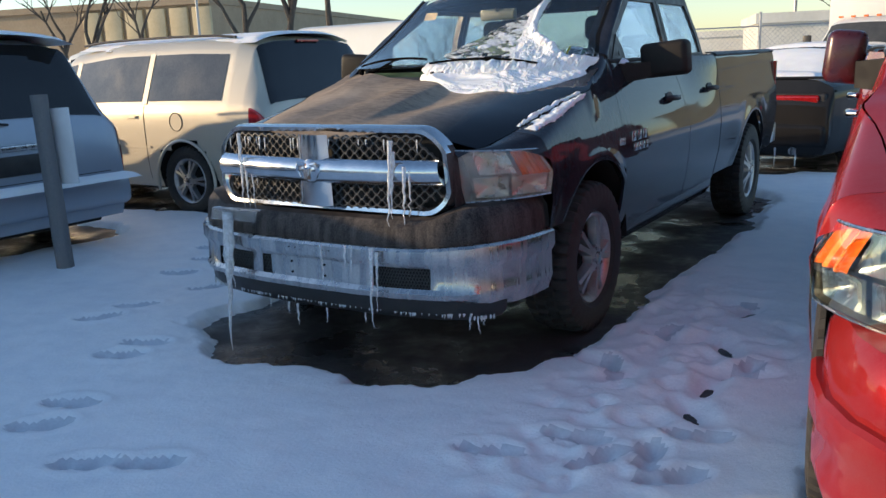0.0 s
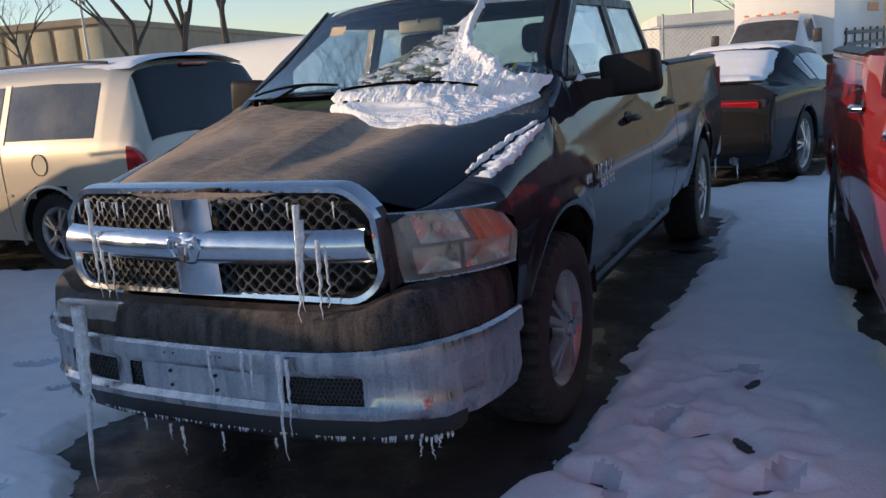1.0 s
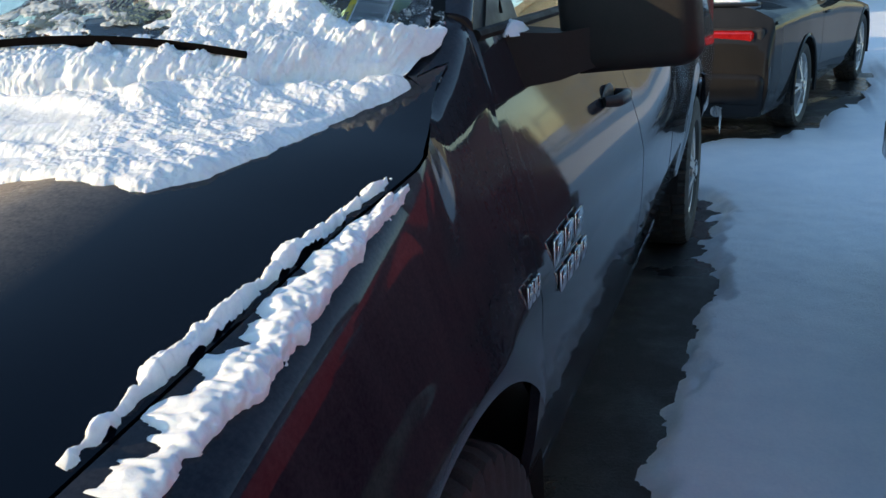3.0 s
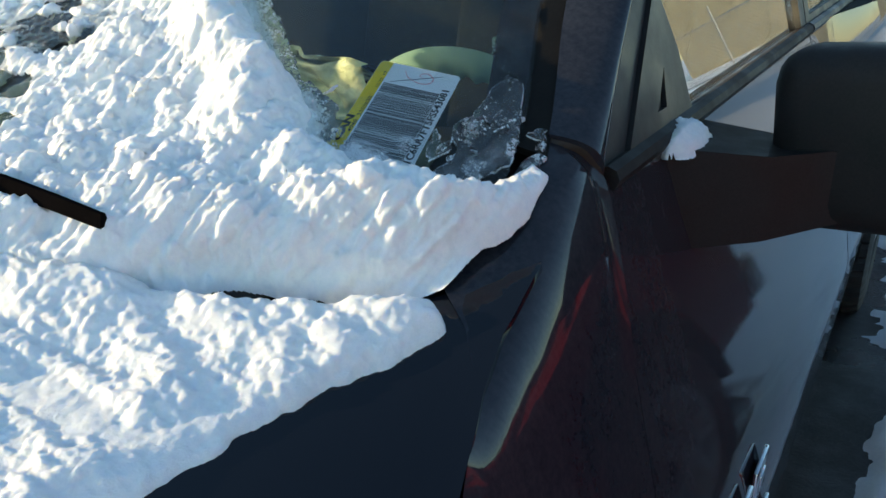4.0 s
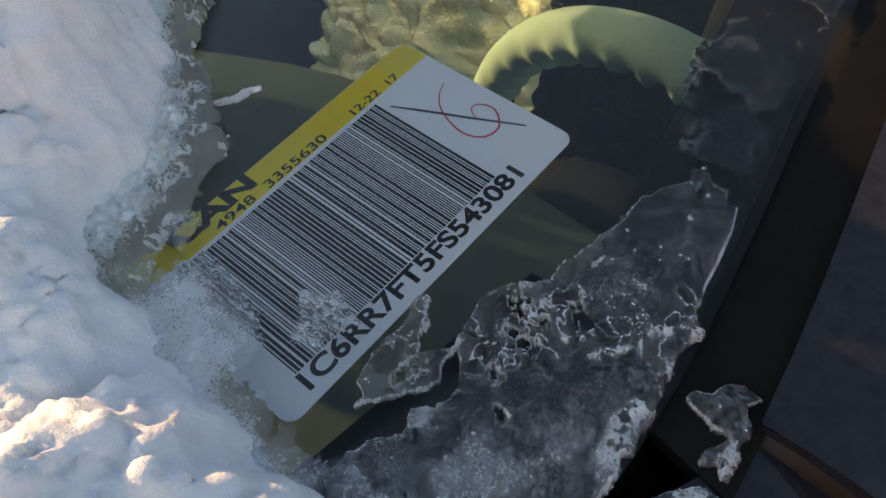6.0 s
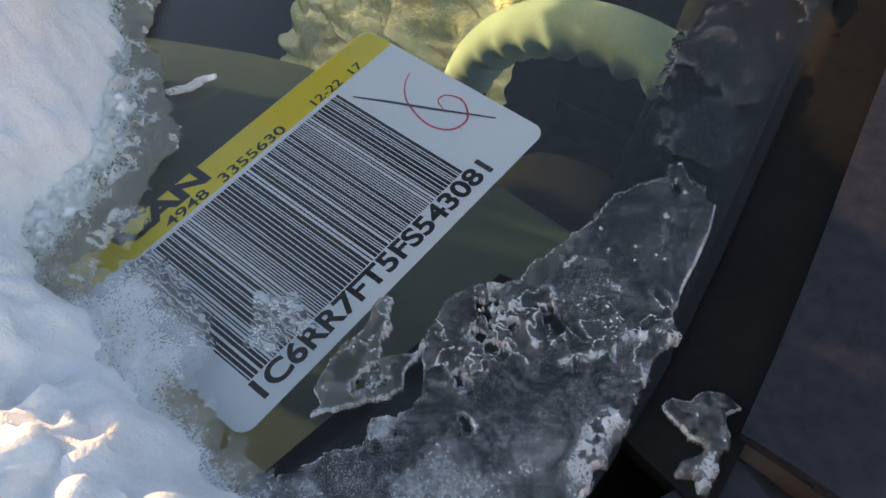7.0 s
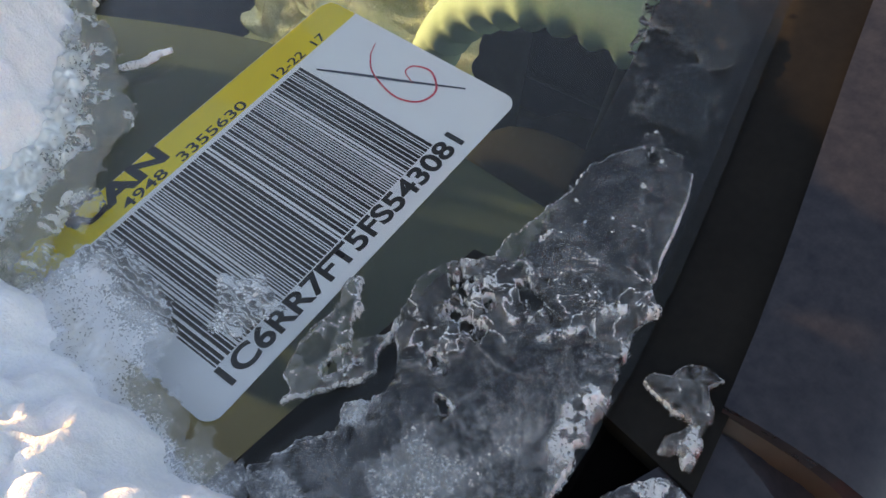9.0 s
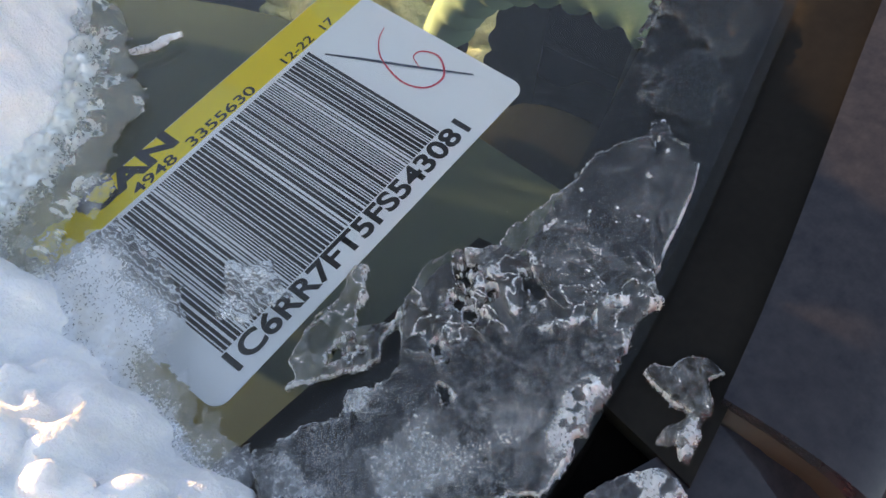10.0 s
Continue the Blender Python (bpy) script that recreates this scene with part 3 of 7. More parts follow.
def lamp_point(side, u, v, inset=0.0):
    """The headlamp's face, u from the grille to the flank, v from foot to top."""
    tl, tr, rm, br, bl = (Vector(p) for p in LAMP)
    right = lerp(br, rm, v / 0.5) if v < 0.5 else lerp(rm, tr, (v - 0.5) / 0.5)
    left = lerp(bl, tl, v)
    p = lerp(left, right, u)
    out = Vector((0.60, -0.80, 0.0))
    p = p + out * (0.055 * math.sin(math.pi * u) ** 0.8 * (0.75 + 0.25 * math.sin(math.pi * v))) - out * inset
    return Vector((p.x * side, p.y, p.z))


def headlamp(truck, side, clean=False):
    lamp = new("headlamp")
    lamp.parent = truck
    lamp["label"] = "clean clear headlamp with a dark bezel and amber side block" if clean else "clear headlamp with amber side block, frosted with salt"
    bm = sheet(lambda u, v: lamp_point(side, u, v), 16, 10, 0.004)
    lens = part("lens", bm, M["glass_side"] if clean else M["glass_lamp"], lamp)
    lens.visible_shadow = False
    def bowl(u, v):
        edge = min(u, 1 - u, v, 1 - v)
        return lamp_point(side, u, v, 0.012 + 0.075 * smooth(0.0, 0.14, edge))
    part("housing", sheet(bowl, 24, 16, 0.003), M["black_trim"] if clean else M["lamp_housing"], lamp)
    # two bright reflector cups and the amber block
    for u0, v0, u1, v1 in ((0.22, 0.52, 0.60, 0.96), (0.14, 0.06, 0.50, 0.46), (0.54, 0.06, 0.94, 0.46)):
        def cup(u, v):
            p = lamp_point(side, lerp(u0, u1, u), lerp(v0, v1, v), 0.03)
            q = lamp_point(side, lerp(u0, u1, 0.5), lerp(v0, v1, 0.5), 0.11)
            d = max(abs(2 * u - 1), abs(2 * v - 1))
            return p.lerp(q, 0.55 * (1 - d * d)) if d < 1 else p
        part("reflector", sheet(cup, 10, 8, 0.002), M["chrome_dull"] if clean else M["reflector"], lamp)
    part("turn_signal", sheet(lambda u, v: lamp_point(side, lerp(0.66, 0.97, u), lerp(0.48, 0.97, v), 0.018 + 0.012 * math.sin(20 * u)), 14, 8, 0.004), M["amber"], lamp, "amber turn signal block")
    for u in (0.41,):
        p = lamp_point(side, u, 0.74, 0.045)
        bm = bmesh.new()
        bmesh.ops.create_icosphere(bm, subdivisions=2, radius=0.019, matrix=Matrix.Translation(p))
        part("bulb", bm, M["reflector"], lamp)
    rim = [lamp_point(side, k / 14, 1.0, -0.001) for k in range(15)]
    part("upper_lip", tube(rim, 0.005, 6), M["chrome_dull"], lamp)
    rim = [lamp_point(side, k / 14, 0.0, -0.001) for k in range(15)]
    part("lower_lip", tube(rim, 0.004, 6), M["chrome_dull"], lamp)


def greenhouse_x(z):
    return 0.853 - (z - 1.39) * 0.29


def frame_ring(outer, inner, side, thick=0.05, lift=0.0):
    """A window frame: outer and inner outlines in (y, z) with the same number of points, laid on the cab's flank."""
    bm = bmesh.new()
    def at(p):
        return bm.verts.new((side * (greenhouse_x(p[1]) + lift), p[0], p[1]))
    a, b = [at(p) for p in outer], [at(p) for p in inner]
    n = len(a)
    for k in range(n):
        bm.faces.new((a[k], a[(k + 1) % n], b[(k + 1) % n], b[k]))
    bmesh.ops.recalc_face_normals(bm, faces=bm.faces[:])
    if sum(f.normal.x for f in bm.faces) * side < 0:
        bmesh.ops.reverse_faces(bm, faces=bm.faces[:])
    bmesh.ops.solidify(bm, geom=bm.faces[:], thickness=thick)
    return bm


def flat_pane(outline, side, thick=0.004, inset=0.012):
    bm = bmesh.new()
    f = bm.faces.new([bm.verts.new((side * (greenhouse_x(z) - inset), y, z)) for y, z in outline])
    bmesh.ops.solidify(bm, geom=[f], thickness=thick)
    return bm


def side_panel(side, y0, y1, z0, z1, arch_y=None, lean=None, crease=True):
    """A piece of the flank between two gaps; lean(z) moves its front edge."""
    ny = 26
    def fn(u, v):
        yc = lerp(y0, y1, u)
        zb = z0
        if arch_y is not None and abs(yc - arch_y) < 0.515:
            zb = max(z0, 0.40 + math.sqrt(0.515 ** 2 - (yc - arch_y) ** 2))
        z = lerp(zb, z1, v)
        y = yc
        if lean:
            y = yc + lean(z) * (1 - u)
        x = side_x(yc, z)
        if arch_y is not None:
            x += 0.014 * math.exp(-((math.hypot(yc - arch_y, z - 0.40) - 0.53) / 0.05) ** 2)
        return (side * x, y, z)
    return sheet(fn, ny, 22, 0.02 * side)


def door_handle(parent, side, y, z, material):
    x = side_x(y, z)
    bm = bmesh.new()
    pts = [(side * (x + 0.004), y - 0.095, z + 0.004), (side * (x + 0.036), y - 0.07, z + 0.004), (side * (x + 0.044), y, z + 0.002), (side * (x + 0.036), y + 0.07, z), (side * (x + 0.004), y + 0.095, z)]
    add_tube(bm, pts, [0.014, 0.017, 0.018, 0.017, 0.013], 10)
    h = part("door_handle", bm, material, parent)
    bm = bmesh.new()
    bmesh.ops.create_uvsphere(bm, u_segments=16, v_segments=8, radius=1.0, matrix=Matrix.Translation((side * (x - 0.004), y, z)) @ Matrix.Diagonal((0.008, 0.085, 0.040, 1)))
    part("handle_cup", bm, M["black_trim"], parent)
    return h


def seat(truck, x, y):
    s = new("seat")
    s.parent = truck
    def cushion(w, d, h, m):
        return box(-w, w, -d, d, 0, h, 0.05, m, 3)
    part("seat_base", cushion(0.26, 0.27, 0.20, Matrix.Translation((x, y, 0.72))), M["seat"], s)
    part("backrest", cushion(0.25, 0.075, 0.62, Matrix.Translation((x, y + 0.28, 0.86)) @ Matrix.Rotation(radians(-14), 4, "X")), M["seat"], s)
    part("headrest", cushion(0.13, 0.05, 0.17, Matrix.Translation((x, y + 0.46, 1.52)) @ Matrix.Rotation(radians(-8), 4, "X")), M["seat"], s)
    bm = bmesh.new()
    for dx in (-0.06, 0.06):
        add_tube(bm, [(x + dx, y + 0.44, 1.44), (x + dx, y + 0.455, 1.54)], 0.007, 6)
    part("headrest_post", bm, M["chrome_dull"], s)
    return s


def wrapped_sheet(nu, nv, place, wrinkle, seed):
    """Crumpled film laid over a seat."""
    def fn(u, v):
        p = Vector(place(u, v))
        q = Vector((u * 7 + seed, v * 7, seed))
        fold = abs(noise.noise(Vector((u * 5 + seed, v * 9, seed * 2)))) * 0.9 + abs(noise.noise(Vector((u * 9, v * 15 + seed, seed)))) * 0.5
        return p + Vector((noise.noise(q), noise.noise(q + Vector((9, 0, 0))), noise.noise(q + Vector((0, 9, 0))))) * wrinkle * 0.6 + Vector((0, -1, 0.4)) * fold * wrinkle
    return sheet(fn, nu, nv, 0.0)


def steering_wheel(truck, centre, tilt, radius=0.19):
    w = new("steering_wheel")
    w.parent = truck
    w.matrix_local = Matrix.Translation(centre) @ Matrix.Rotation(radians(tilt), 4, "X")
    bm = bmesh.new()
    n = 220
    rings = []
    for k in range(n):
        a = 2 * math.pi * k / n
        c = Vector((math.cos(a) * radius, math.sin(a) * radius, 0))
        o = Vector((math.cos(a), math.sin(a), 0))
        # finger ridges on the inner front of the rim
        ring = []
        for b in (2 * math.pi * j / 18 for j in range(18)):
            grow = 1 + 0.26 * max(-0.3, math.cos(a * 42)) * max(0.0, math.cos(b - radians(205)))
            ring.append(bm.verts.new(c + o * (0.0165 * grow * math.cos(b)) + Vector((0, 0, 0.0180 * grow * math.sin(b)))))
        rings.append(ring)
    low = bmesh.new()
    for k in range(n):
        a, b = rings[k], rings[(k + 1) % n]
        # rim split in two: pale top arc painted as sunlit, rest as shaded
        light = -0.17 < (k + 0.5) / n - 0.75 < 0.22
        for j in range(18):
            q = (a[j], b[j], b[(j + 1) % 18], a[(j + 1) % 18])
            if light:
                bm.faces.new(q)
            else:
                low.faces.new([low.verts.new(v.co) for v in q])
    bmesh.ops.delete(bm, geom=[v for v in bm.verts if not v.link_faces], context="VERTS")
    bmesh.ops.remove_doubles(low, verts=low.verts[:], dist=1e-6)
    part("rim_sunlit", bm, M["wheel_sunlit"], w, "upper rim coloured pale as if sunlit")
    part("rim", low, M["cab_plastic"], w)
    bm = bmesh.new()
    bmesh.ops.create_uvsphere(bm, u_segments=24, v_segments=12, radius=1.0, matrix=Matrix.Translation((0, -0.01, -0.035)) @ Matrix.Diagonal((0.095, 0.085, 0.04, 1)))
    part("hub", bm, M["cab_plastic"], w)
    for a in (20, 160, 75, 105):
        d = Vector((math.cos(radians(a)), math.sin(radians(a)), 0))
        part("spoke", tube([d * 0.07 + Vector((0, 0, -0.04)), d * 0.13 + Vector((0, 0, -0.02)), d * (radius - 0.012)], [0.02, 0.016, 0.013], 8), M["cab_plastic"], w)
    part("column", tube([(0, 0, -0.05), (0, 0, -0.30)], [0.05, 0.06], 12), M["cab_plastic"], w)
    return w


def pickup(label, paint, m, bonnet_paint, mirror_x=1.09, mirror_w=1.0, bumper_mat=None, crew=False, mirror_cap=None, trim_handle=None, interior=True):
    truck = thing("pickup_truck", label, "pickup truck", m)
    d1, d2 = (1.53, 2.62) if crew else (1.645, 2.465)
    bed_end = 4.55
    # bonnet
    bm = sheet(lambda u, v: bonnet_point(u, v), 110, 64, 0.006)
    part("bonnet", bm, bonnet_paint, truck)
    for s in (-1, 1):
        # fender with its header strip over the lamp
        bm = bmesh.new()
        add_grid(bm, lambda u, v: fender_point(s, u, v), 48, 34)
        def header(u, v):
            low = lamp_point(s, lerp(0.0, 1.0, u), 1.0) + Vector((0, 0.004, 0.006))
            x, z = rim_xz(lerp(-0.93, -0.62, u))
            hi = Vector((s * (x + 0.006), lerp(-0.93, -0.60, u), z))
            p = low.lerp(hi, v)
            p.z += 0.012 * math.sin(math.pi * v) * u
            return p.lerp(Vector(fender_point(s, 0.0, lerp(0.62, 1.0, v))), smooth(0.6, 1.0, u))
        add_grid(bm, header, 24, 6)
        bmesh.ops.recalc_face_normals(bm, faces=bm.faces[:])
        part("fender", bm, paint, truck)
        headlamp(truck, s, crew)
        def filler(u, v):
            z = lerp(0.80, 1.045, v)
            lamp = lamp_point(s, 0.0, v)
            x = 0.70 - 0.05 * smooth(0.98, 1.05, z)
            g = Vector((s * (x + 0.004), grille_y(x) + 0.004, z))
            return g.lerp(lamp + Vector((0, 0.004, 0)), u)
        part("lamp_filler", sheet(filler, 5, 10, 0.004), M["fascia"], truck)
        # wheel housing
        for cy in (0.0, 3.569):
            bm = bmesh.new()
            ring = [[(s * xx, cy + 0.53 * math.cos(a), 0.40 + 0.53 * math.sin(a)) for a in (math.pi * k / 16 for k in range(17))] for xx in (0.55, 0.965)]
            add_loft(bm, ring, False, False)
            add_loft(bm, [ring[0], [(s * 0.55, cy, 0.5)] * 17], False, False)
            bmesh.ops.remove_doubles(bm, verts=bm.verts[:], dist=1e-5)
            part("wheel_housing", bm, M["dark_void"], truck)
        # doors
        def door_lean(z):
            return 0.085 * smooth(0.95, 1.392, z)
        door = part("front_door", side_panel(s, 0.404, d1 - 0.006, 0.47, 1.392, None, door_lean), paint, truck)
        door_handle(door, s, 1.36, 1.14, trim_handle or M["black_trim"])
        rdoor = part("rear_door", side_panel(s, d1 + 0.002, d2 - 0.006, 0.47, 1.392), paint, truck)
        door_handle(rdoor, s, 2.39 if crew else 2.25, 1.16, trim_handle or M["black_trim"])
        roof_z = 1.80
        # door frames and panes
        o1 = [(0.500, 1.392), (d1 - 0.006, 1.392), (d1 - 0.012, roof_z), (1.10, roof_z), (1.04, 1.765), (0.672, 1.55)]
        i1 = [(0.775, 1.400), (d1 - 0.06, 1.400), (d1 - 0.06, roof_z - 0.05), (1.12, roof_z - 0.05), (1.08, roof_z - 0.075), (0.740, 1.535)]
        part("window_frame", frame_ring(o1, i1, s), M["black_trim"], door)
        p = part("window_glass", flat_pane([(0.77, 1.395), (d1 - 0.05, 1.395), (d1 - 0.05, roof_z - 0.04), (1.10, roof_z - 0.04), (1.06, roof_z - 0.065), (0.730, 1.545)], s), M["glass_side"], door)
        p.visible_shadow = False
        # sail piece ahead of the glass, and the belt moulding
        part("mirror_sail", frame_ring([(0.56, 1.394), (0.790, 1.394), (0.775, 1.47), (0.735, 1.545)], [(0.67, 1.42), (0.70, 1.42), (0.71, 1.45), (0.715, 1.46)], s, 0.03, 0.006), M["black_trim"], door)
        part("belt_moulding", tube([(s * 0.855, 0.51, 1.392), (s * 0.855, d1 - 0.01, 1.392)], 0.012, 8), M["mirror_plastic"], door)
        o2 = [(d1 + 0.004, 1.39), (d2 - 0.006, 1.39), (d2 - 0.02, 1.55), (d2 - 0.12, roof_z), (d1 + 0.004, roof_z)]
        i2 = [(d1 + 0.05, 1.415), (d2 - 0.07, 1.415), (d2 - 0.08, 1.55), (d2 - 0.17, roof_z - 0.05), (d1 + 0.05, roof_z - 0.05)]
        part("window_frame", frame_ring(o2, i2, s), M["black_trim"], rdoor)
        p = part("window_glass", flat_pane([(d1 + 0.04, 1.40), (d2 - 0.06, 1.40), (d2 - 0.07, 1.55), (d2 - 0.16, roof_z - 0.04), (d1 + 0.04, roof_z - 0.04)], s), M["glass_side"], rdoor)
        p.visible_shadow = False
        part("belt_moulding", tube([(s * 0.855, d1 + 0.004, 1.392), (s * 0.855, d2 - 0.01, 1.392)], 0.012, 8), M["black_trim"], rdoor)
        # windscreen pillar, black moulding beside the glass
        def pillar(u, v):
            a = screen_point(1, lerp(0.205, 1.02, v))
            a = Vector((a.x + 0.024, a.y, a.z - 0.001))
            zz = lerp(1.402, 1.80, v)
            b = Vector((greenhouse_x(zz) + 0.008, table([(1.40, 0.489), (1.47, 0.565), (1.56, 0.682), (1.80, 1.10)], zz), zz))
            mid = Vector((max(a.x, b.x) + 0.012, lerp(a.y, b.y, 0.45), max(a.z, b.z) - 0.004))
            p = a * (1 - u) ** 2 + mid * 2 * u * (1 - u) + b * u * u
            return Vector((s * p.x, p.y, p.z))
        part("windscreen_pillar", sheet(lambda u, v: pillar(u, v), 12, 28, 0.012 * (1 if s > 0 else -1)), paint, truck)
        def joint(u, v):
            tx, ty, tz = table(RIM, lerp(0.312, 0.399, u))
            return Vector((s * tx, ty, tz)).lerp(pillar(u, 0.006), v) - Vector((0, 0, 0.005))
        part("pillar_joint", sheet(joint, 12, 3, 0.004 * (1 if s > 0 else -1)), M["rust_joint"], truck)
        def moulding(u, v):
            a = screen_point(1, lerp(0.180, 1.0, v))
            h = -0.001 - 0.005 * u
            return Vector((s * (a.x - 0.004 + 0.030 * u), a.y, a.z + h))
        part("screen_moulding", sheet(moulding, 8, 24, 0.008 * (1 if s > 0 else -1)), M["screen_rubber"], truck)
        part("screen_corner", sheet(lambda u, v: (s * lerp(0.740, 0.832, u), lerp(0.395, 0.505, v) - 0.05 * (1 - u), lerp(1.372, 1.425, v) + 0.02 * (1 - u)), 6, 6, 0.0), M["screen_border"], truck)
        def border(u, v):
            a = screen_point(1, lerp(0.085, 1.0, v))
            x = a.x - 0.042 * (1 - u)
            return Vector((s * x, a.y, windscreen_z(x, a.y) - 0.009))
        part("screen_border", sheet(border, 4, 24, 0.0), M["screen_border"], truck)
        # rocker, bed side
        part("rocker_panel", sheet(lambda u, v: (s * lerp(0.90, 0.935, smooth(0, 0.5, v)), lerp(0.47, d2, u), lerp(0.36, 0.475, v)), 12, 5, 0.03 * s), paint, truck)
        bed = part("bed_side", side_panel(s, d2 + 0.012, bed_end, 0.50, 1.385, 3.569), paint, truck)
        part("bed_rail", sheet(lambda u, v: (s * lerp(0.945, 0.86, v), lerp(d2 + 0.012, bed_end, u), 1.385 + 0.018 * math.sin(math.pi * min(1, v * 1.6) / 2)), 10, 5, 0.012 * (-1 if s > 0 else 1)), M["black_trim"], bed)
        part("tail_lamp", sheet(lambda u, v: (s * lerp(0.985, 0.90, u), bed_end + 0.012, lerp(0.93, 1.30, v)), 4, 8, 0.03), M["red_lens"], truck)
        # mirror on its arm
        mir = new("door_mirror")
        mir.parent = truck
        arm = bmesh.new()
        add_loft(arm, [[(s * 0.85, 0.66, 1.265), (s * 0.85, 0.82, 1.265), (s * 0.84, 0.82, 1.385), (s * 0.84, 0.66, 1.385)], [(s * 0.96, 0.72, 1.280), (s * 0.96, 0.82, 1.280), (s * 0.96, 0.82, 1.375), (s * 0.96, 0.72, 1.375)],
                       [(s * (mirror_x - 0.055), 0.755, 1.305), (s * (mirror_x - 0.055), 0.82, 1.305), (s * (mirror_x - 0.055), 0.82, 1.385), (s * (mirror_x - 0.055), 0.755, 1.385)]])
        part("mirror_arm", arm, M["mirror_plastic"], mir)
        hb = box(-0.140 * mirror_w, 0.140 * mirror_w, -0.06, 0.055, -0.098, 0.098, 0.035, Matrix.Translation((s * mirror_x, 0.80, 1.392)) @ Matrix.Rotation(radians(-6 * s), 4, "Z") @ Matrix.Rotation(radians(-5 * s), 4, "Y"), 4)
        part("mirror_housing", hb, mirror_cap or M["mirror_plastic"], mir)
        part("mirror_glass", box(-0.112 * mirror_w, 0.112 * mirror_w, 0.0, 0.004, -0.08, 0.08, 0.0, Matrix.Translation((s * mirror_x, 0.858, 1.392)) @ Matrix.Rotation(radians(-6 * s), 4, "Z") @ Matrix.Rotation(radians(-5 * s), 4, "Y")), M["chrome"], mir)
    # roof
    def roof(u, v):
        a = 2 * u - 1
        y = lerp(0.955 + 0.10 * a * a, d2 - 0.12, v)
        edge = 0.735
        x = a * edge
        z = lerp(1.842, 1.885, math.sin(math.pi * min(1, 0.15 + 0.7 * v))) - 0.055 * a * a - 0.03 * abs(a) ** 8
        return (x, y, z)
    part("roof", sheet(roof, 28, 20, 0.02), paint, truck)
    part("headliner", sheet(lambda u, v: (lerp(-0.68, 0.68, u), lerp(1.08, d2 - 0.2, v), 1.795 - 0.02 * (2 * u - 1) ** 2), 8, 8, 0.01), M["seat"], truck)
    # windscreen
    p = part("windscreen", sheet(lambda u, v: screen_point(2 * u - 1, lerp(0.075, 1.0, v)), 40, 30, 0.005), M["glass"], truck, "tinted windscreen, partly under snow and ice")
    p.visible_shadow = False
    part("cowl", sheet(lambda u, v: (lerp(-0.80, 0.80, u), lerp(bonnet_back(lerp(-0.80, 0.80, u)) - 0.03, 0.10 + 0.40 * lerp(-0.8, 0.8, u) ** 2, v), lerp(1.285, 1.338, v) + 0.01 * abs(2 * u - 1)), 30, 6, 0.01), M["black_trim"], truck)
    # rear wall of the cab and its window
    bm = bmesh.new()
    yb = d2 - 0.06
    outer = [(-0.80, 1.40), (0.80, 1.40), (0.70, 1.80), (-0.70, 1.80)]
    inner = [(-0.64, 1.44), (0.64, 1.44), (0.58, 1.755), (-0.58, 1.755)]
    a = [bm.verts.new((x, yb - (z - 1.4) * 0.22, z)) for x, z in outer]
    b = [bm.verts.new((x, yb - (z - 1.4) * 0.22, z)) for x, z in inner]
    for k in range(4):
        bm.faces.new((a[k], a[(k + 1) % 4], b[(k + 1) % 4], b[k]))
    c = [bm.verts.new(q) for q in ((-0.80, yb, 0.5), (0.80, yb, 0.5))]
    bm.faces.new((c[0], c[1], a[1], a[0]))
    bmesh.ops.solidify(bm, geom=bm.faces[:], thickness=0.03)
    part("cab_back", bm, paint, truck)
    bm = bmesh.new()
    f = bm.faces.new([bm.verts.new((x * 1.01, yb + 0.002 - (z - 1.4) * 0.22, z)) for x, z in inner])
    bmesh.ops.solidify(bm, geom=[f], thickness=0.004)
    p = part("rear_window", bm, M["glass_side"], truck)
    p.visible_shadow = False
    # bed floor, tailgate, chassis
    part("bed_front", box(-0.90, 0.90, d2 + 0.02, d2 + 0.06, 0.85, 1.38, 0.01), paint, truck)
    part("bed_floor", box(-0.88, 0.88, d2 + 0.05, bed_end - 0.02, 0.80, 0.86, 0.01), M["black_trim"], truck)
    part("tailgate", box(-0.90, 0.90, bed_end - 0.03, bed_end + 0.03, 0.80, 1.385, 0.02), paint, truck)
    part("rear_bumper", box(-0.97, 0.97, bed_end + 0.02, bed_end + 0.20, 0.52, 0.72, 0.03), M["chrome_dull"], truck)
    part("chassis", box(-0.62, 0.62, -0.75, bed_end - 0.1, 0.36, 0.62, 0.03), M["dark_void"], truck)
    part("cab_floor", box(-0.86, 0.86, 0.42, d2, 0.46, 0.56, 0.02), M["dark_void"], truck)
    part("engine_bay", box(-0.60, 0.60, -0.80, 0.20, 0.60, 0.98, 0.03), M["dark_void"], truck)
    for s in (-1, 1):
        wheel(truck, s * 0.865, 0.0, s)
        wheel(truck, s * 0.865, 3.569, s)
    # grille: chrome surround, cross bars, mesh and emblem
    gr = new("grille")
    gr.parent = truck
    bm = bmesh.new()
    out, inn = arc_outline(0.715, 0.755, 1.158, 0.115), arc_outline(0.655, 0.800, 1.108, 0.075)
    rings = []
    for f, y in ((0.0, 0.045), (0.04, 0.0), (0.22, -0.022), (0.62, -0.016), (0.9, 0.006), (1.0, 0.03)):
        ring = []
        for (xo, zo), (xi, zi) in zip(out, inn):
            x, z = lerp(xo, xi, f), lerp(zo, zi, f)
            x *= 1.0 - 0.10 * smooth(0.98, 1.16, z) - 0.03 * smooth(0.9, 0.75, z)
            ring.append((x, grille_y(x) + y + 0.10 * smooth(1.0, 1.16, z) * 0.25, z))
        rings.append(ring)
    n = len(out)
    vs = [[bm.verts.new(q) for q in r] for r in rings]
    for a, b in zip(vs, vs[1:]):
        for k in range(n):
            bm.faces.new((a[k], a[(k + 1) % n], b[(k + 1) % n], b[k]))
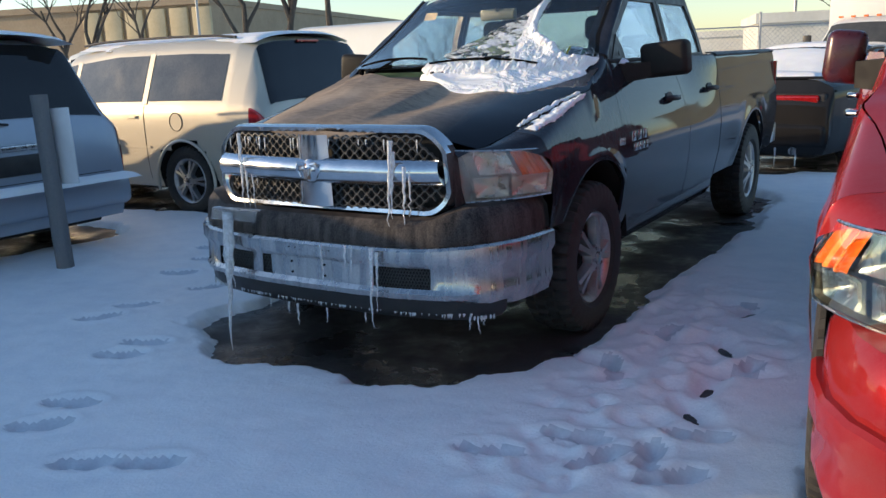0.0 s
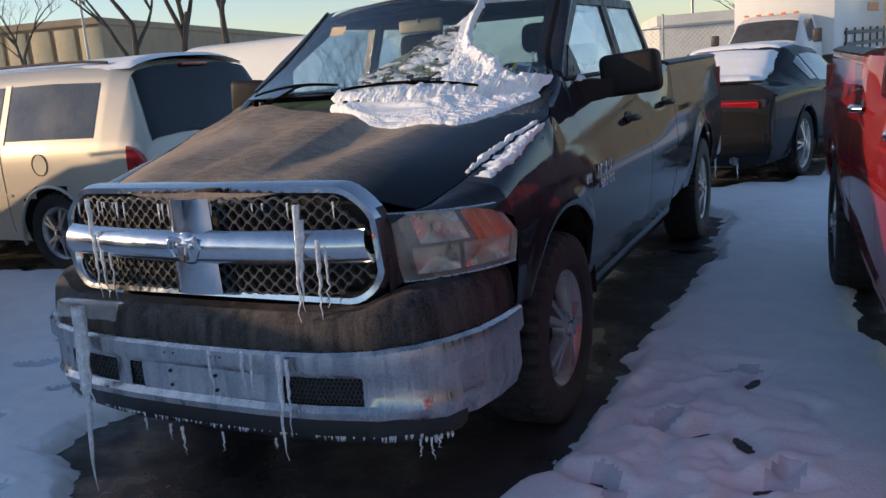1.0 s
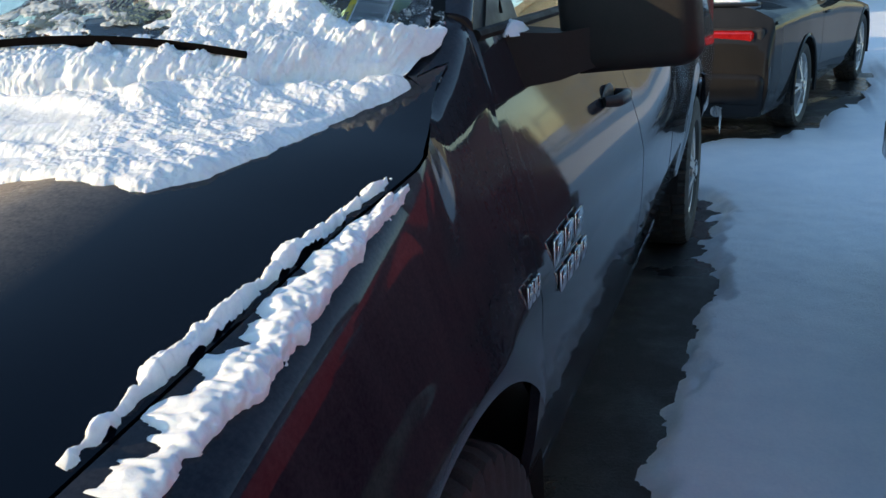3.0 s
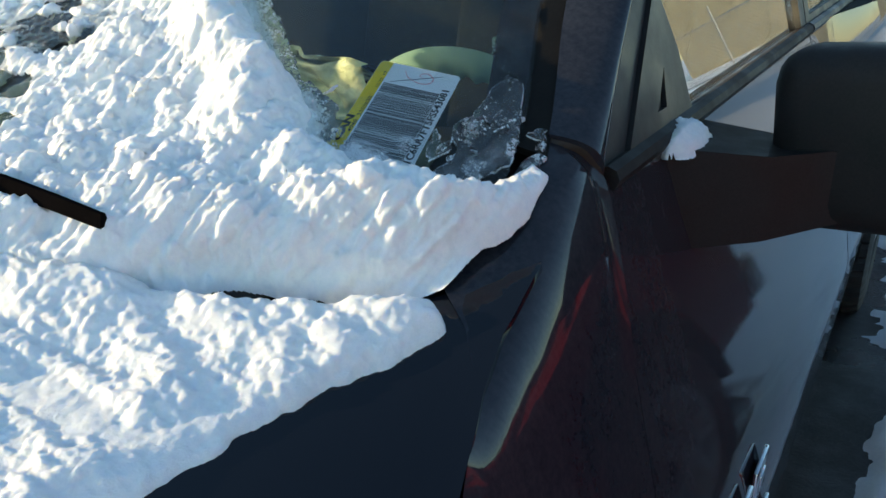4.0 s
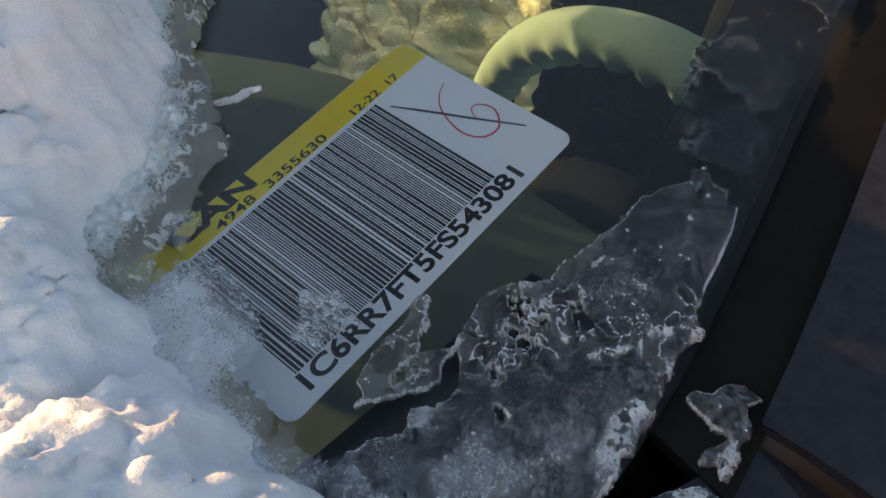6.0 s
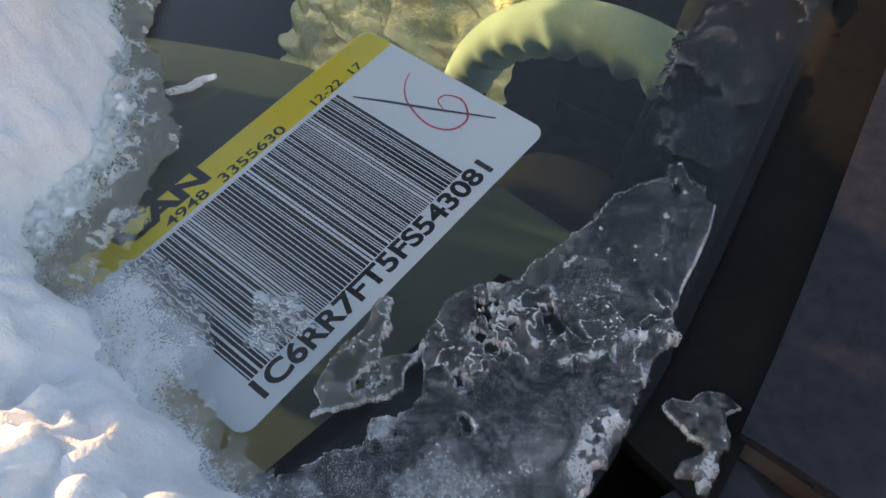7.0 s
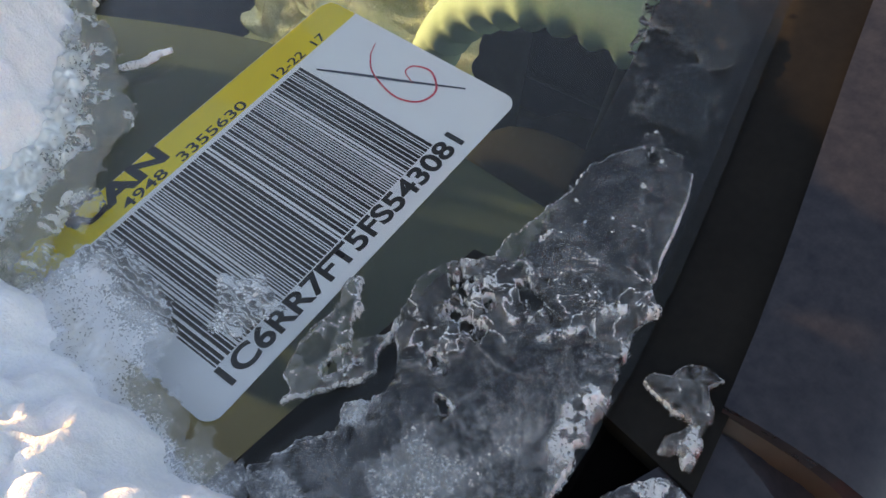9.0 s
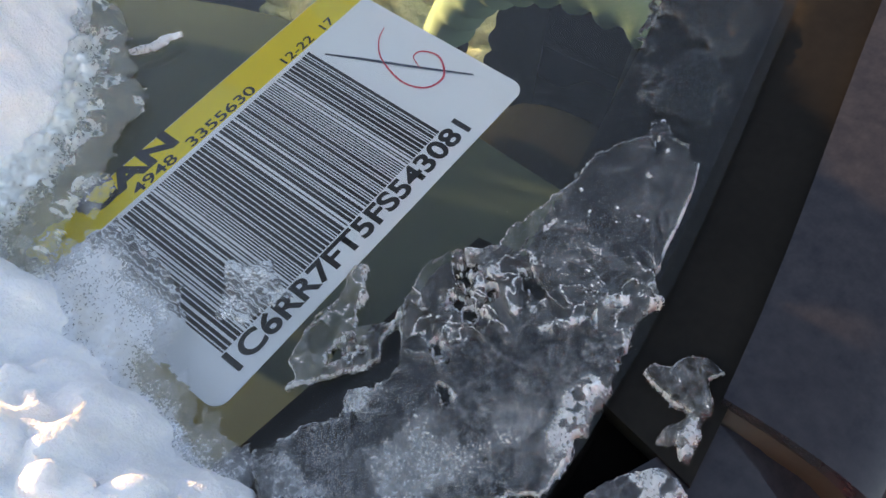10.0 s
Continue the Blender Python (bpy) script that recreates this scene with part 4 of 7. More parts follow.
    rim = part("surround", bm, M["chrome"], gr)
    # outward faces darkened, painting out the red truck's reflection in the chrome
    rim.data.materials.append(M["fascia"])
    for f in rim.data.polygons:
        if f.normal.x * f.center.x > 0 and abs(f.normal.x) > 0.8 and abs(f.center.x) > 0.6:
            f.material_index = 1
    def bar(points_lo, points_hi, proud):
        return sheet(lambda u, v: (lerp(lerp(points_lo[0], points_hi[0], v), lerp(points_lo[1], points_hi[1], v), u), grille_y(lerp(lerp(points_lo[0], points_hi[0], v), lerp(points_lo[1], points_hi[1], v), u)) - proud * math.sin(math.pi * min(max(v, 0.0), 1.0)) ** 0.5, lerp(points_lo[2], points_hi[2], v)), 24, 8, 0.03, True)
    part("cross_bar", bar((-0.665, 0.665, 0.924), (-0.645, 0.645, 0.986), 0.022), M["chrome"], gr)
    def upright(u, v):
        z = lerp(0.79, 1.12, v)
        hw = 0.088 + 0.012 * (1 - v)
        x = lerp(-hw, hw, u)
        return (x, grille_y(x) - 0.026 * math.sin(math.pi * u) ** 0.4 - 0.004, z)
    part("centre_bar", sheet(upright, 10, 14, 0.03), M["chrome"], gr)
    for x0, x1, z0, z1, rx in ((-0.65, -0.085, 0.98, 1.115, 1), (0.085, 0.65, 0.98, 1.115, 1), (-0.66, -0.085, 0.79, 0.93, -1), (0.085, 0.66, 0.79, 0.93, -1)):
        def inside(x, z):
            edge = 0.66 - 0.10 * smooth(0.99, 1.12, z) - 0.10 * smooth(0.86, 0.79, z)
            return abs(x) < edge
        bm = bmesh.new()
        add_zigzag_mesh(bm, x0, x1, z0, z1, 0.052, 0.0205, 0.012, inside)
        part("mesh_insert", bm, M["plastic_grey"], gr, "honeycomb grille mesh rimed with ice")
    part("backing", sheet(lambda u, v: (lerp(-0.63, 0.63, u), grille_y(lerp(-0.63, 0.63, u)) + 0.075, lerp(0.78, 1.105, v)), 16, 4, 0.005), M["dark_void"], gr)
    bm = bmesh.new()
    bmesh.ops.create_uvsphere(bm, u_segments=24, v_segments=16, radius=1.0, matrix=Matrix.Translation((0, -1.055, 0.953)) @ Matrix.Diagonal((0.062, 0.035, 0.060, 1)))
    for sx in (-1, 1):
        add_tube(bm, [(sx * 0.02, -1.085, 0.985), (sx * 0.05, -1.09, 0.99), (sx * 0.062, -1.085, 0.955), (sx * 0.045, -1.085, 0.925)], [0.010, 0.012, 0.011, 0.006], 8)
    add_loft(bm, [[(-0.022, -1.085, 0.975), (0.022, -1.085, 0.975), (0.016, -1.10, 0.965), (-0.016, -1.10, 0.965)], [(-0.014, -1.085, 0.915), (0.014, -1.085, 0.915), (0.010, -1.105, 0.92), (-0.010, -1.105, 0.92)]])
    part("emblem", bm, M["chrome"], gr, "round chrome emblem boss")
    # bumper
    bp = new("front_bumper")
    bp.parent = truck
    top = lambda x: 0.632 + 0.022 * smooth(0.5, 0.95, x)
    low = lambda x: 0.395 - 0.035 * smooth(0.75, 0.98, x)
    def opened(x, j):
        return (0.36 < x < 0.645 and j == 4) or (x < 0.30 and j == 4)
    part("chrome_shell", bumper_strip([(top, 0.055), (top, 0.012), (lambda x: top(x) - 0.012, 0.0), (lambda x: 0.575, -0.002), (lambda x: 0.545 - 0.0 * x, 0.018 ), (lambda x: 0.452, 0.014), (lambda x: 0.432, lambda x: -0.004 + 0.016 * smooth(0.7, 0.95, x)), (lambda x: low(x) + 0.012, lambda x: 0.004 + 0.03 * smooth(0.7, 0.95, x)), (low, 0.035)], 0.004, opened), bumper_mat or M["chrome_dull"], bp, "chrome bumper streaked with dried salt")
    part("upper_fascia", bumper_strip([(top, 0.03), (lambda x: top(x) + 0.03, 0.028), (lambda x: 0.715 + 0.05 * smooth(0.6, 0.9, x), 0.040 - 0.015 * smooth(0.6, 0.9, x)), (lambda x: 0.750 + 0.055 * smooth(0.6, 0.85, x), 0.075 - 0.040 * smooth(0.6, 0.9, x)), (lambda x: 0.757 + 0.058 * smooth(0.6, 0.85, x), 0.135 - 0.08 * smooth(0.6, 0.9, x))], 0.004), bumper_mat or M["fascia"], bp, "dark plastic fascia above the chrome")
    part("lower_valance", bumper_strip([(lambda x: low(x) + 0.02, 0.03), (lambda x: 0.34, 0.035), (lambda x: 0.30, 0.07)], 0.006, lambda x, j: x > 0.93), M["black_trim"], bp, "black lower valance edged with ice")
    part("plate_panel", sheet(lambda u, v: (lerp(-0.24, 0.30, u), -1.130 + 0.15 * lerp(-0.24, 0.30, u) ** 2, lerp(0.448, 0.552, v)), 10, 4, 0.006), M["chrome_dull"], bp, "bare plate mounting panel with screw holes")
    for x in (-0.10, 0.10):
        for z in (0.475, 0.527):
            part("screw_hole", tube([(x, -1.1345, z), (x, -1.120, z)], 0.006, 8), M["dark_void"], bp)
    for x in (-0.1, 0.1, -0.06, 0.14):
        part("screw_hole", tube([(x, bumper_y(x) - 0.001, 0.598), (x, bumper_y(x) + 0.01, 0.598)], 0.006, 8), M["dark_void"], bp)
    for sx in (-1, 1):
        bm = bmesh.new()
        a, b = (0.355, 0.65) if sx > 0 else (-0.65, -0.245)
        add_grid(bm, lambda u, v: (lerp(a, b, u), bumper_y(lerp(a, b, u)) + 0.045, lerp(0.44, 0.56, v)), 10, 3)
        part("air_opening", bm, M["dark_void"], bp)
        bm = bmesh.new()
        for k in range(7):
            z = lerp(0.455, 0.545, k / 6)
            sec = []
            for i in range(41):
                x = lerp(a, b, i / 40)
                zz = z + (0.006 if (i // 1 + k) % 2 else -0.006)
                sec.append([(x, bumper_y(x) + 0.028, zz - 0.002), (x, bumper_y(x) + 0.028, zz + 0.002), (x, bumper_y(x) + 0.036, zz + 0.002), (x, bumper_y(x) + 0.036, zz - 0.002)])
            add_loft(bm, sec)
        part("air_mesh", bm, M["plastic_grey"], bp)
    if interior:
        for x in (-0.40, 0.40):
            seat(truck, x, 1.12)
        part("centre_backrest", box(-0.20, 0.16, 1.09, 1.23, 0.80, 1.325, 0.05, None, 3), M["seat"], truck)
        part("rear_bench", box(-0.68, 0.68, d2 - 0.30, d2 - 0.14, 0.75, 1.42, 0.05, None, 3), M["seat"], truck)
        for x in (-0.42, 0.42):
            part("rear_headrest", box(x - 0.12, x + 0.12, d2 - 0.27, d2 - 0.17, 1.42, 1.56, 0.04, None, 3), M["seat"], truck)
        # dash pad, with the binnacle swell before the wheel
        def dash(u, v):
            x = lerp(-0.76, 0.76, u)
            y = lerp(0.14 + 0.38 * x * x, 0.55 + 0.11 * smooth(0.25, 0.45, x) + 0.05 * smooth(0.0, -0.5, x), v)
            z = 1.325 + 0.045 * smooth(0.0, 0.35, v) - 0.012 * v + 0.022 * math.exp(-((x - 0.40) / 0.19) ** 2) * smooth(0.35, 0.8, v)
            z -= 0.22 * smooth(0.90, 1.0, v) ** 2
            return (x, y, min(z, windscreen_z(x, y) - 0.022))
        part("dashboard", sheet(dash, 48, 30, 0.02), M["dash"], truck)
        part("dash_front", box(-0.76, 0.76, 0.50, 0.56, 0.75, 1.22, 0.03), M["cab_plastic"], truck)
        steering_wheel(truck, (0.587, 0.759, 1.285), -70, 0.170)
        mirror = new("rear_view_mirror")
        mirror.parent = truck
        part("mirror_housing", box(-0.125, 0.125, -0.018, 0.018, -0.035, 0.035, 0.015, Matrix.Translation((0.0, 0.83, 1.695)), 3), M["mirror_back"], mirror)
        part("mirror_stem", tube([(0, 0.83, 1.70), (0, 0.80, 1.735)], 0.008, 6), M["black_trim"], mirror)
    return truck


# ---- ground: asphalt to the horizon, a crust of trodden snow on it ----
rng = np.random.default_rng(7)
LATTICE = rng.random((256, 256))


def field(x, y, scale, seed=0):
    """Smooth value noise in the plane, 0 to 1."""
    u, v = x * scale + seed * 17.3, y * scale + seed * 9.1
    i, j = np.floor(u).astype(int), np.floor(v).astype(int)
    f, g = u - i, v - j
    f, g = f * f * (3 - 2 * f), g * g * (3 - 2 * g)
    a, b = LATTICE[i % 256, j % 256], LATTICE[(i + 1) % 256, j % 256]
    c, d = LATTICE[i % 256, (j + 1) % 256], LATTICE[(i + 1) % 256, (j + 1) % 256]
    return (a * (1 - f) + b * f) * (1 - g) + (c * (1 - f) + d * f) * g


def fractal(x, y, scale, octaves=4, seed=0):
    out, amp, tot = 0.0, 1.0, 0.0
    for k in range(octaves):
        out = out + amp * field(x, y, scale * 2 ** k, seed + k)
        tot += amp
        amp *= 0.55
    return out / tot


def inside_by(x, y, poly):
    """Signed distance to a closed outline, positive inside."""
    dist = np.full(x.shape, 1e9)
    inside = np.zeros(x.shape, bool)
    n = len(poly)
    for k in range(n):
        (ax, ay), (bx, by) = poly[k], poly[(k + 1) % n]
        ex, ey = bx - ax, by - ay
        h = np.clip(((x - ax) * ex + (y - ay) * ey) / (ex * ex + ey * ey), 0, 1)
        dist = np.minimum(dist, np.hypot(x - ax - h * ex, y - ay - h * ey))
        cross = ((ay > y) != (by > y)) & (x < (bx - ax) * (y - ay) / (by - ay if by != ay else 1e-9) + ax)
        inside ^= cross
    return np.where(inside, dist, -dist)


def sheet_mesh(name, X, Y, Z, keep, material, rime=None):
    """A mesh over a grid of places, only where keep is true at all four corners. rime: how white with air the ice is."""
    n, m = X.shape
    ids = np.arange(n * m).reshape(n, m)
    q = np.stack([ids[:-1, :-1], ids[1:, :-1], ids[1:, 1:], ids[:-1, 1:]], -1).reshape(-1, 4)
    k = keep.reshape(-1)
    q = q[k[q].all(1)]
    used = np.unique(q)
    back = np.full(n * m, -1)
    back[used] = np.arange(len(used))
    pts = np.stack([X, Y, Z], -1).reshape(-1, 3)[used]
    ob = mesh_from(name, pts.tolist(), back[q].tolist(), material)
    if rime is not None:
        ob.data.attributes.new("rime", "FLOAT", "POINT").data.foreach_set("value", np.clip(rime, 0, 1).reshape(-1)[used].astype(np.float32))
    return ob


def asphalt_mat():
    m, nt, b = mat_new("wet_asphalt")
    n = noise_tex(nt, 1.6, 6, 0.65)
    f = noise_tex(nt, 90.0, 4, 0.7)
    s = add_fac(nt, n, f, 0.5, 0.5)
    nt.links.new(ramp(nt, s, [(0.35, (0.018, 0.017, 0.017)), (0.6, (0.055, 0.050, 0.046)), (0.75, (0.12, 0.11, 0.10))]), b.inputs["Base Color"])
    nt.links.new(ramp(nt, n, grey(0.16, 0.75, 0.40, 0.58)), b.inputs["Roughness"])
    bump(nt, b, f, 0.5, 0.006)
    return m


M["asphalt"] = asphalt_mat()
bm = bmesh.new()
bmesh.ops.create_grid(bm, x_segments=40, y_segments=40, size=900)
single("ground", bm, M["asphalt"], "dark wet asphalt of the car park", "ground", "", "structure", False)

BARE = [
    [(-1.0, -0.95), (-0.76, -1.13), (-0.44, -1.37), (0.06, -1.21), (0.35, -1.22), (0.65, -1.12), (0.83, -0.94), (0.99, -0.67), (1.08, -0.18), (1.13, 0.4), (1.05, 1.0), (1.04, 1.5), (1.15, 2.2), (1.14, 2.8), (1.05, 3.5), (1.08, 4.3), (0.8, 4.7), (-0.9, 4.7), (-1.1, 3.0), (-0.95, 1.5), (-1.1, 0.3)],
    [(-0.75, 5.5), (1.2, 6.15), (1.75, 6.85), (2.1, 8.2), (2.6, 10.6), (1.6, 11.5), (-0.4, 11.3)],
    [(2.3, -2.2), (2.28, 0.5), (2.06, 2.0), (1.98, 3.2), (2.4, 3.6), (4.4, 3.4), (4.4, -2.1)],
    [(-12.5, 1.75), (-4.4, 1.55), (-3.2, 1.75), (-2.95, 2.3), (-3.1, 3.8), (-12.5, 3.9)],
    [(-12.0, -1.3), (-3.9, -1.0), (-3.7, 0.55), (-4.2, 0.85), (-12.0, 0.8)],
]
PRINTS = [(-0.51, -2.24, 40), (-0.59, -2.04, 25), (-0.04, -2.37, 35), (0.18, -2.26, 30), (-0.90, -1.55, 30), (-0.93, -1.37, 25), (-1.58, -1.17, 50), (-1.58, -0.90, 40), (-1.50, -0.41, 60), (-1.98, -0.23, 30),
          (1.29, -0.57, 120), (1.36, -0.02, 60), (1.56, 0.64, 20), (1.84, -0.37, 70), (1.85, -1.16, 15), (1.86, -1.51, 40), (1.74, -1.39, 100), (1.45, -1.35, 10), (1.59, -1.47, 60), (1.22, -1.60, 20),
          (-2.1, 0.15, 30), (-2.4, 0.45, 10), (-2.2, 0.7, 60), (-1.9, 0.35, 45)]


# spots where boots have gone through to the asphalt
SCUFFS = [(1.55, 0.65), (1.66, 0.54), (1.37, -0.06), (1.52, -0.07), (1.69, -0.10), (1.83, -0.43), (1.74, -0.63), (1.25, -0.56), (1.37, -0.66), (1.75, -0.91)]


def spaced(lo, hi, fine_lo, fine_hi, step):
    near = np.arange(fine_lo, fine_hi, step)
    out1 = fine_hi + np.cumsum(step * 1.22 ** np.arange(1, 60))
    out0 = fine_lo - np.cumsum(step * 1.22 ** np.arange(1, 60))
    return np.concatenate([out0[out0 > lo][::-1], near, out1[out1 < hi]])


gx = spaced(-800, 800, -4.2, 3.4, 0.019)
gy = spaced(-800, 800, -4.0, 4.4, 0.019)
GX, GY = np.meshgrid(gx, gy, indexing="ij")
near = (np.abs(GX) < 30) & (np.abs(GY) < 40)
edge = np.full(GX.shape, 9.0)
wob = (fractal(GX, GY, 2.5, 5, 3) - 0.5) * 0.30 + (fractal(GX, GY, 14.0, 3, 5) - 0.5) * 0.08
for poly in BARE:
    edge = np.minimum(edge, -inside_by(GX, GY, poly) + wob)
for k, (px, py) in enumerate(SCUFFS):
    c, s = math.cos(k * 1.3), math.sin(k * 1.3)
    dx, dy = GX - px, GY - py
    a, b = (dx * c + dy * s) / 0.050, (-dx * s + dy * c) / 0.020
    edge = np.minimum(edge, (np.hypot(a, b) - 1) * 0.024 + wob * 0.22)
depth = 0.058 + (fractal(GX, GY, 0.9, 4, 11) - 0.5) * 0.03 + (fractal(GX, GY, 9.0, 4, 12) - 0.5) * 0.012
trod = np.zeros(GX.shape)
for px, py, deg in PRINTS:
    c, s = math.cos(radians(deg)), math.sin(radians(deg))
    dx, dy = GX - px, GY - py
    a, b = dx * c + dy * s, -dx * s + dy * c
    heel = np.exp(-((a + 0.085) / 0.036) ** 2 - (b / 0.030) ** 2)
    sole = np.exp(-((a - 0.040) / 0.062) ** 2 - (b / 0.038) ** 2)
    trod = np.maximum(trod, heel + sole)
    depth -= 0.042 * np.clip(1.35 * (heel + sole) - 0.12, 0, 1)
    depth += 0.010 * np.exp(-((np.hypot(a * 0.6, b) - 0.095) / 0.02) ** 2)
# small scuffs and kicked clods between the prints
rnd = random.Random(33)
for k in range(34):
    px, py, deg, r = rnd.uniform(1.2, 1.95), rnd.uniform(-1.75, 0.6), rnd.uniform(0, 180), rnd.uniform(0.022, 0.045)
    c, s = math.cos(radians(deg)), math.sin(radians(deg))
    dx, dy = GX - px, GY - py
    gouge = np.exp(-((dx * c + dy * s) / (r * 1.9)) ** 2 - ((-dx * s + dy * c) / r) ** 2)
    depth -= 0.022 * gouge
    depth += 0.016 * np.exp(-(((dx * c + dy * s) - r * 2.3) / r) ** 2 - ((-dx * s + dy * c) / (r * 1.2)) ** 2)
# trodden lane beside the driver's flank
lane = np.exp(-((GX - 1.45) / 0.28) ** 2) * (1 / (1 + np.exp(np.clip((GY - 0.9) * 4, -50, 50))))
depth -= lane * 0.022 * np.clip((fractal(GX, GY, 9.0, 2, 21) - 0.52) * 8, 0, 1)
lane2 = np.exp(-((GX - 1.3) / 0.5) ** 2 - ((GY + 1.9) / 0.7) ** 2)
depth += lane2 * 0.022 * (fractal(GX, GY, 5.0, 2, 23) - 0.5)
depth = np.maximum(depth, 0.014)
SZ = np.minimum(depth, 0.002 + np.clip(edge, -0.3, 1) * 0.75)
SZ = np.where(edge < 0, -0.012, SZ)
keep = edge > -0.10
far = ~near
SZ = np.where(far, 0.03, SZ)
snow_cover = sheet_mesh("snow_cover", GX, GY, SZ, keep, M["snow_ground"])
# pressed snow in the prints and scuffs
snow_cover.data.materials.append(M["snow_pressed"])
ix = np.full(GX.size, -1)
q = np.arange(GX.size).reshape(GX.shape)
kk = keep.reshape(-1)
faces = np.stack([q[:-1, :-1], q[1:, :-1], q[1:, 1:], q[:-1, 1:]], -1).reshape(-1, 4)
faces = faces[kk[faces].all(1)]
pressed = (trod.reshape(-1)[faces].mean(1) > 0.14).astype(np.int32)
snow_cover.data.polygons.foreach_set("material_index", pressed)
tagged(snow_cover, "trodden snow crust with footprints over the car park", "snow", "", "structure")


# ---- generic car body ----
def shell_point(st, y, v):
    """A place on a car body. v runs 0..1 over the roof from flank to flank."""
    zt, hw, rw, belt = table(st, y)
    a = abs(2 * v - 1)
    sgn = 1 if v >= 0.5 else -1
    drop = min(0.10, (zt - belt) * 0.5)
    pts = [(0.0, (0.0, zt)), (0.25, (rw * 0.62, zt - drop * 0.12)), (0.38, (rw * 0.90, zt - drop * 0.45)), (0.45, (rw, zt - drop)), (0.65, (hw * 0.972, belt)), (0.69, (hw * 0.992, belt - 0.05)),
           (0.76, (hw, belt - 0.16)), (0.88, (hw * 0.995, lerp(belt - 0.16, 0.30, 0.55))), (0.96, (hw * 0.975, 0.38)), (1.0, (hw * 0.94, 0.27))]
    x, z = table(pts, a)
    return Vector((sgn * x, y, z))


def car_body(parent, st, paint, axles, wheel_r, ys):
    bm = bmesh.new()
    nv = 56
    rows = [[bm.verts.new(shell_point(st, y, j / nv)) for j in range(nv + 1)] for y in ys]
    for i in range(len(ys) - 1):
        for j in range(nv):
            q = [rows[i][j], rows[i + 1][j], rows[i + 1][j + 1], rows[i][j + 1]]
            c = sum((v.co for v in q), Vector()) / 4
            if any(math.hypot(c.y - ay, c.z - wheel_r) < wheel_r + 0.055 for ay in axles):
                continue
            bm.faces.new(q)
    for row in (rows[0], rows[-1]):
        bm.faces.new(row)
    body = part("body", bm, paint, parent)
    for ay in axles:
        for s in (-1, 1):
            bm, bm2 = bmesh.new(), bmesh.new()
            hw = table(st, ay)[1]
            add_tube(bm, [(s * (hw - 0.004), ay + (wheel_r + 0.06) * math.cos(a), wheel_r + (wheel_r + 0.06) * math.sin(a)) for a in (math.pi * (k / 20) * 1.16 - 0.25 for k in range(21))], 0.016, 6)
            ring = [[(s * xx, ay + (wheel_r + 0.07) * math.cos(a), wheel_r + (wheel_r + 0.07) * math.sin(a)) for a in (math.pi * k / 14 for k in range(15))] for xx in (0.5, hw - 0.01)]
            add_loft(bm2, ring, False, False)
            part("arch_lip", bm, paint, parent)
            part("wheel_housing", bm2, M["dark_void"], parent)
    y0, y1 = ys[0] + 0.15, ys[-1] - 0.12
    part("underbody", box(-0.75, 0.75, y0, y1, 0.22, 0.45, 0.02), M["dark_void"], parent)
    return body


def body_patch(st, y0, y1, v0, v1, lift, nu=10, nv=8, skew=0.0, thick=0.004):
    """A pane or lamp that lies on the body. skew slants its ends."""
    def fn(u, w):
        v = lerp(v0, v1, w)
        a = abs(2 * v - 1)
        y = lerp(y0, y1, u) + skew * (0.65 - a) / 0.2 * (1 - u)
        p = shell_point(st, y, v)
        e = 0.004
        n = (shell_point(st, y + e, v) - shell_point(st, y - e, v)).cross(shell_point(st, y, v + e) - shell_point(st, y, v - e))
        n.normalize()
        c = p - Vector((0, y, 0.75))
        if n.dot(Vector((c.x, 0.35 * (y - 1.6), c.z))) < 0:
            n.negate()
        return p + n * lift
    bm = bmesh.new()
    add_grid(bm, fn, nu, nv)
    bmesh.ops.recalc_face_normals(bm, faces=bm.faces[:])
    return bm


VAN = [(-0.95, (0.70, 0.60, 0.45, 0.58)), (-0.90, (0.82, 0.80, 0.62, 0.68)), (-0.65, (0.96, 0.93, 0.74, 0.84)), (0.0, (1.07, 0.985, 0.80, 0.95)), (0.38, (1.16, 0.995, 0.82, 1.02)), (0.75, (1.42, 1.0, 0.79, 1.05)), (1.20, (1.67, 1.0, 0.745, 1.07)),
       (2.0, (1.745, 1.0, 0.755, 1.08)), (3.1, (1.745, 0.998, 0.755, 1.09)), (3.7, (1.72, 0.985, 0.75, 1.09)), (3.90, (1.67, 0.975, 0.74, 1.09)), (4.02, (1.40, 0.968, 0.80, 1.08)), (4.13, (1.12, 0.955, 0.86, 1.02)), (4.16, (1.02, 0.95, 0.86, 0.94)), (4.20, (0.86, 0.93, 0.85, 0.78)), (4.21, (0.60, 0.92, 0.80, 0.55))]


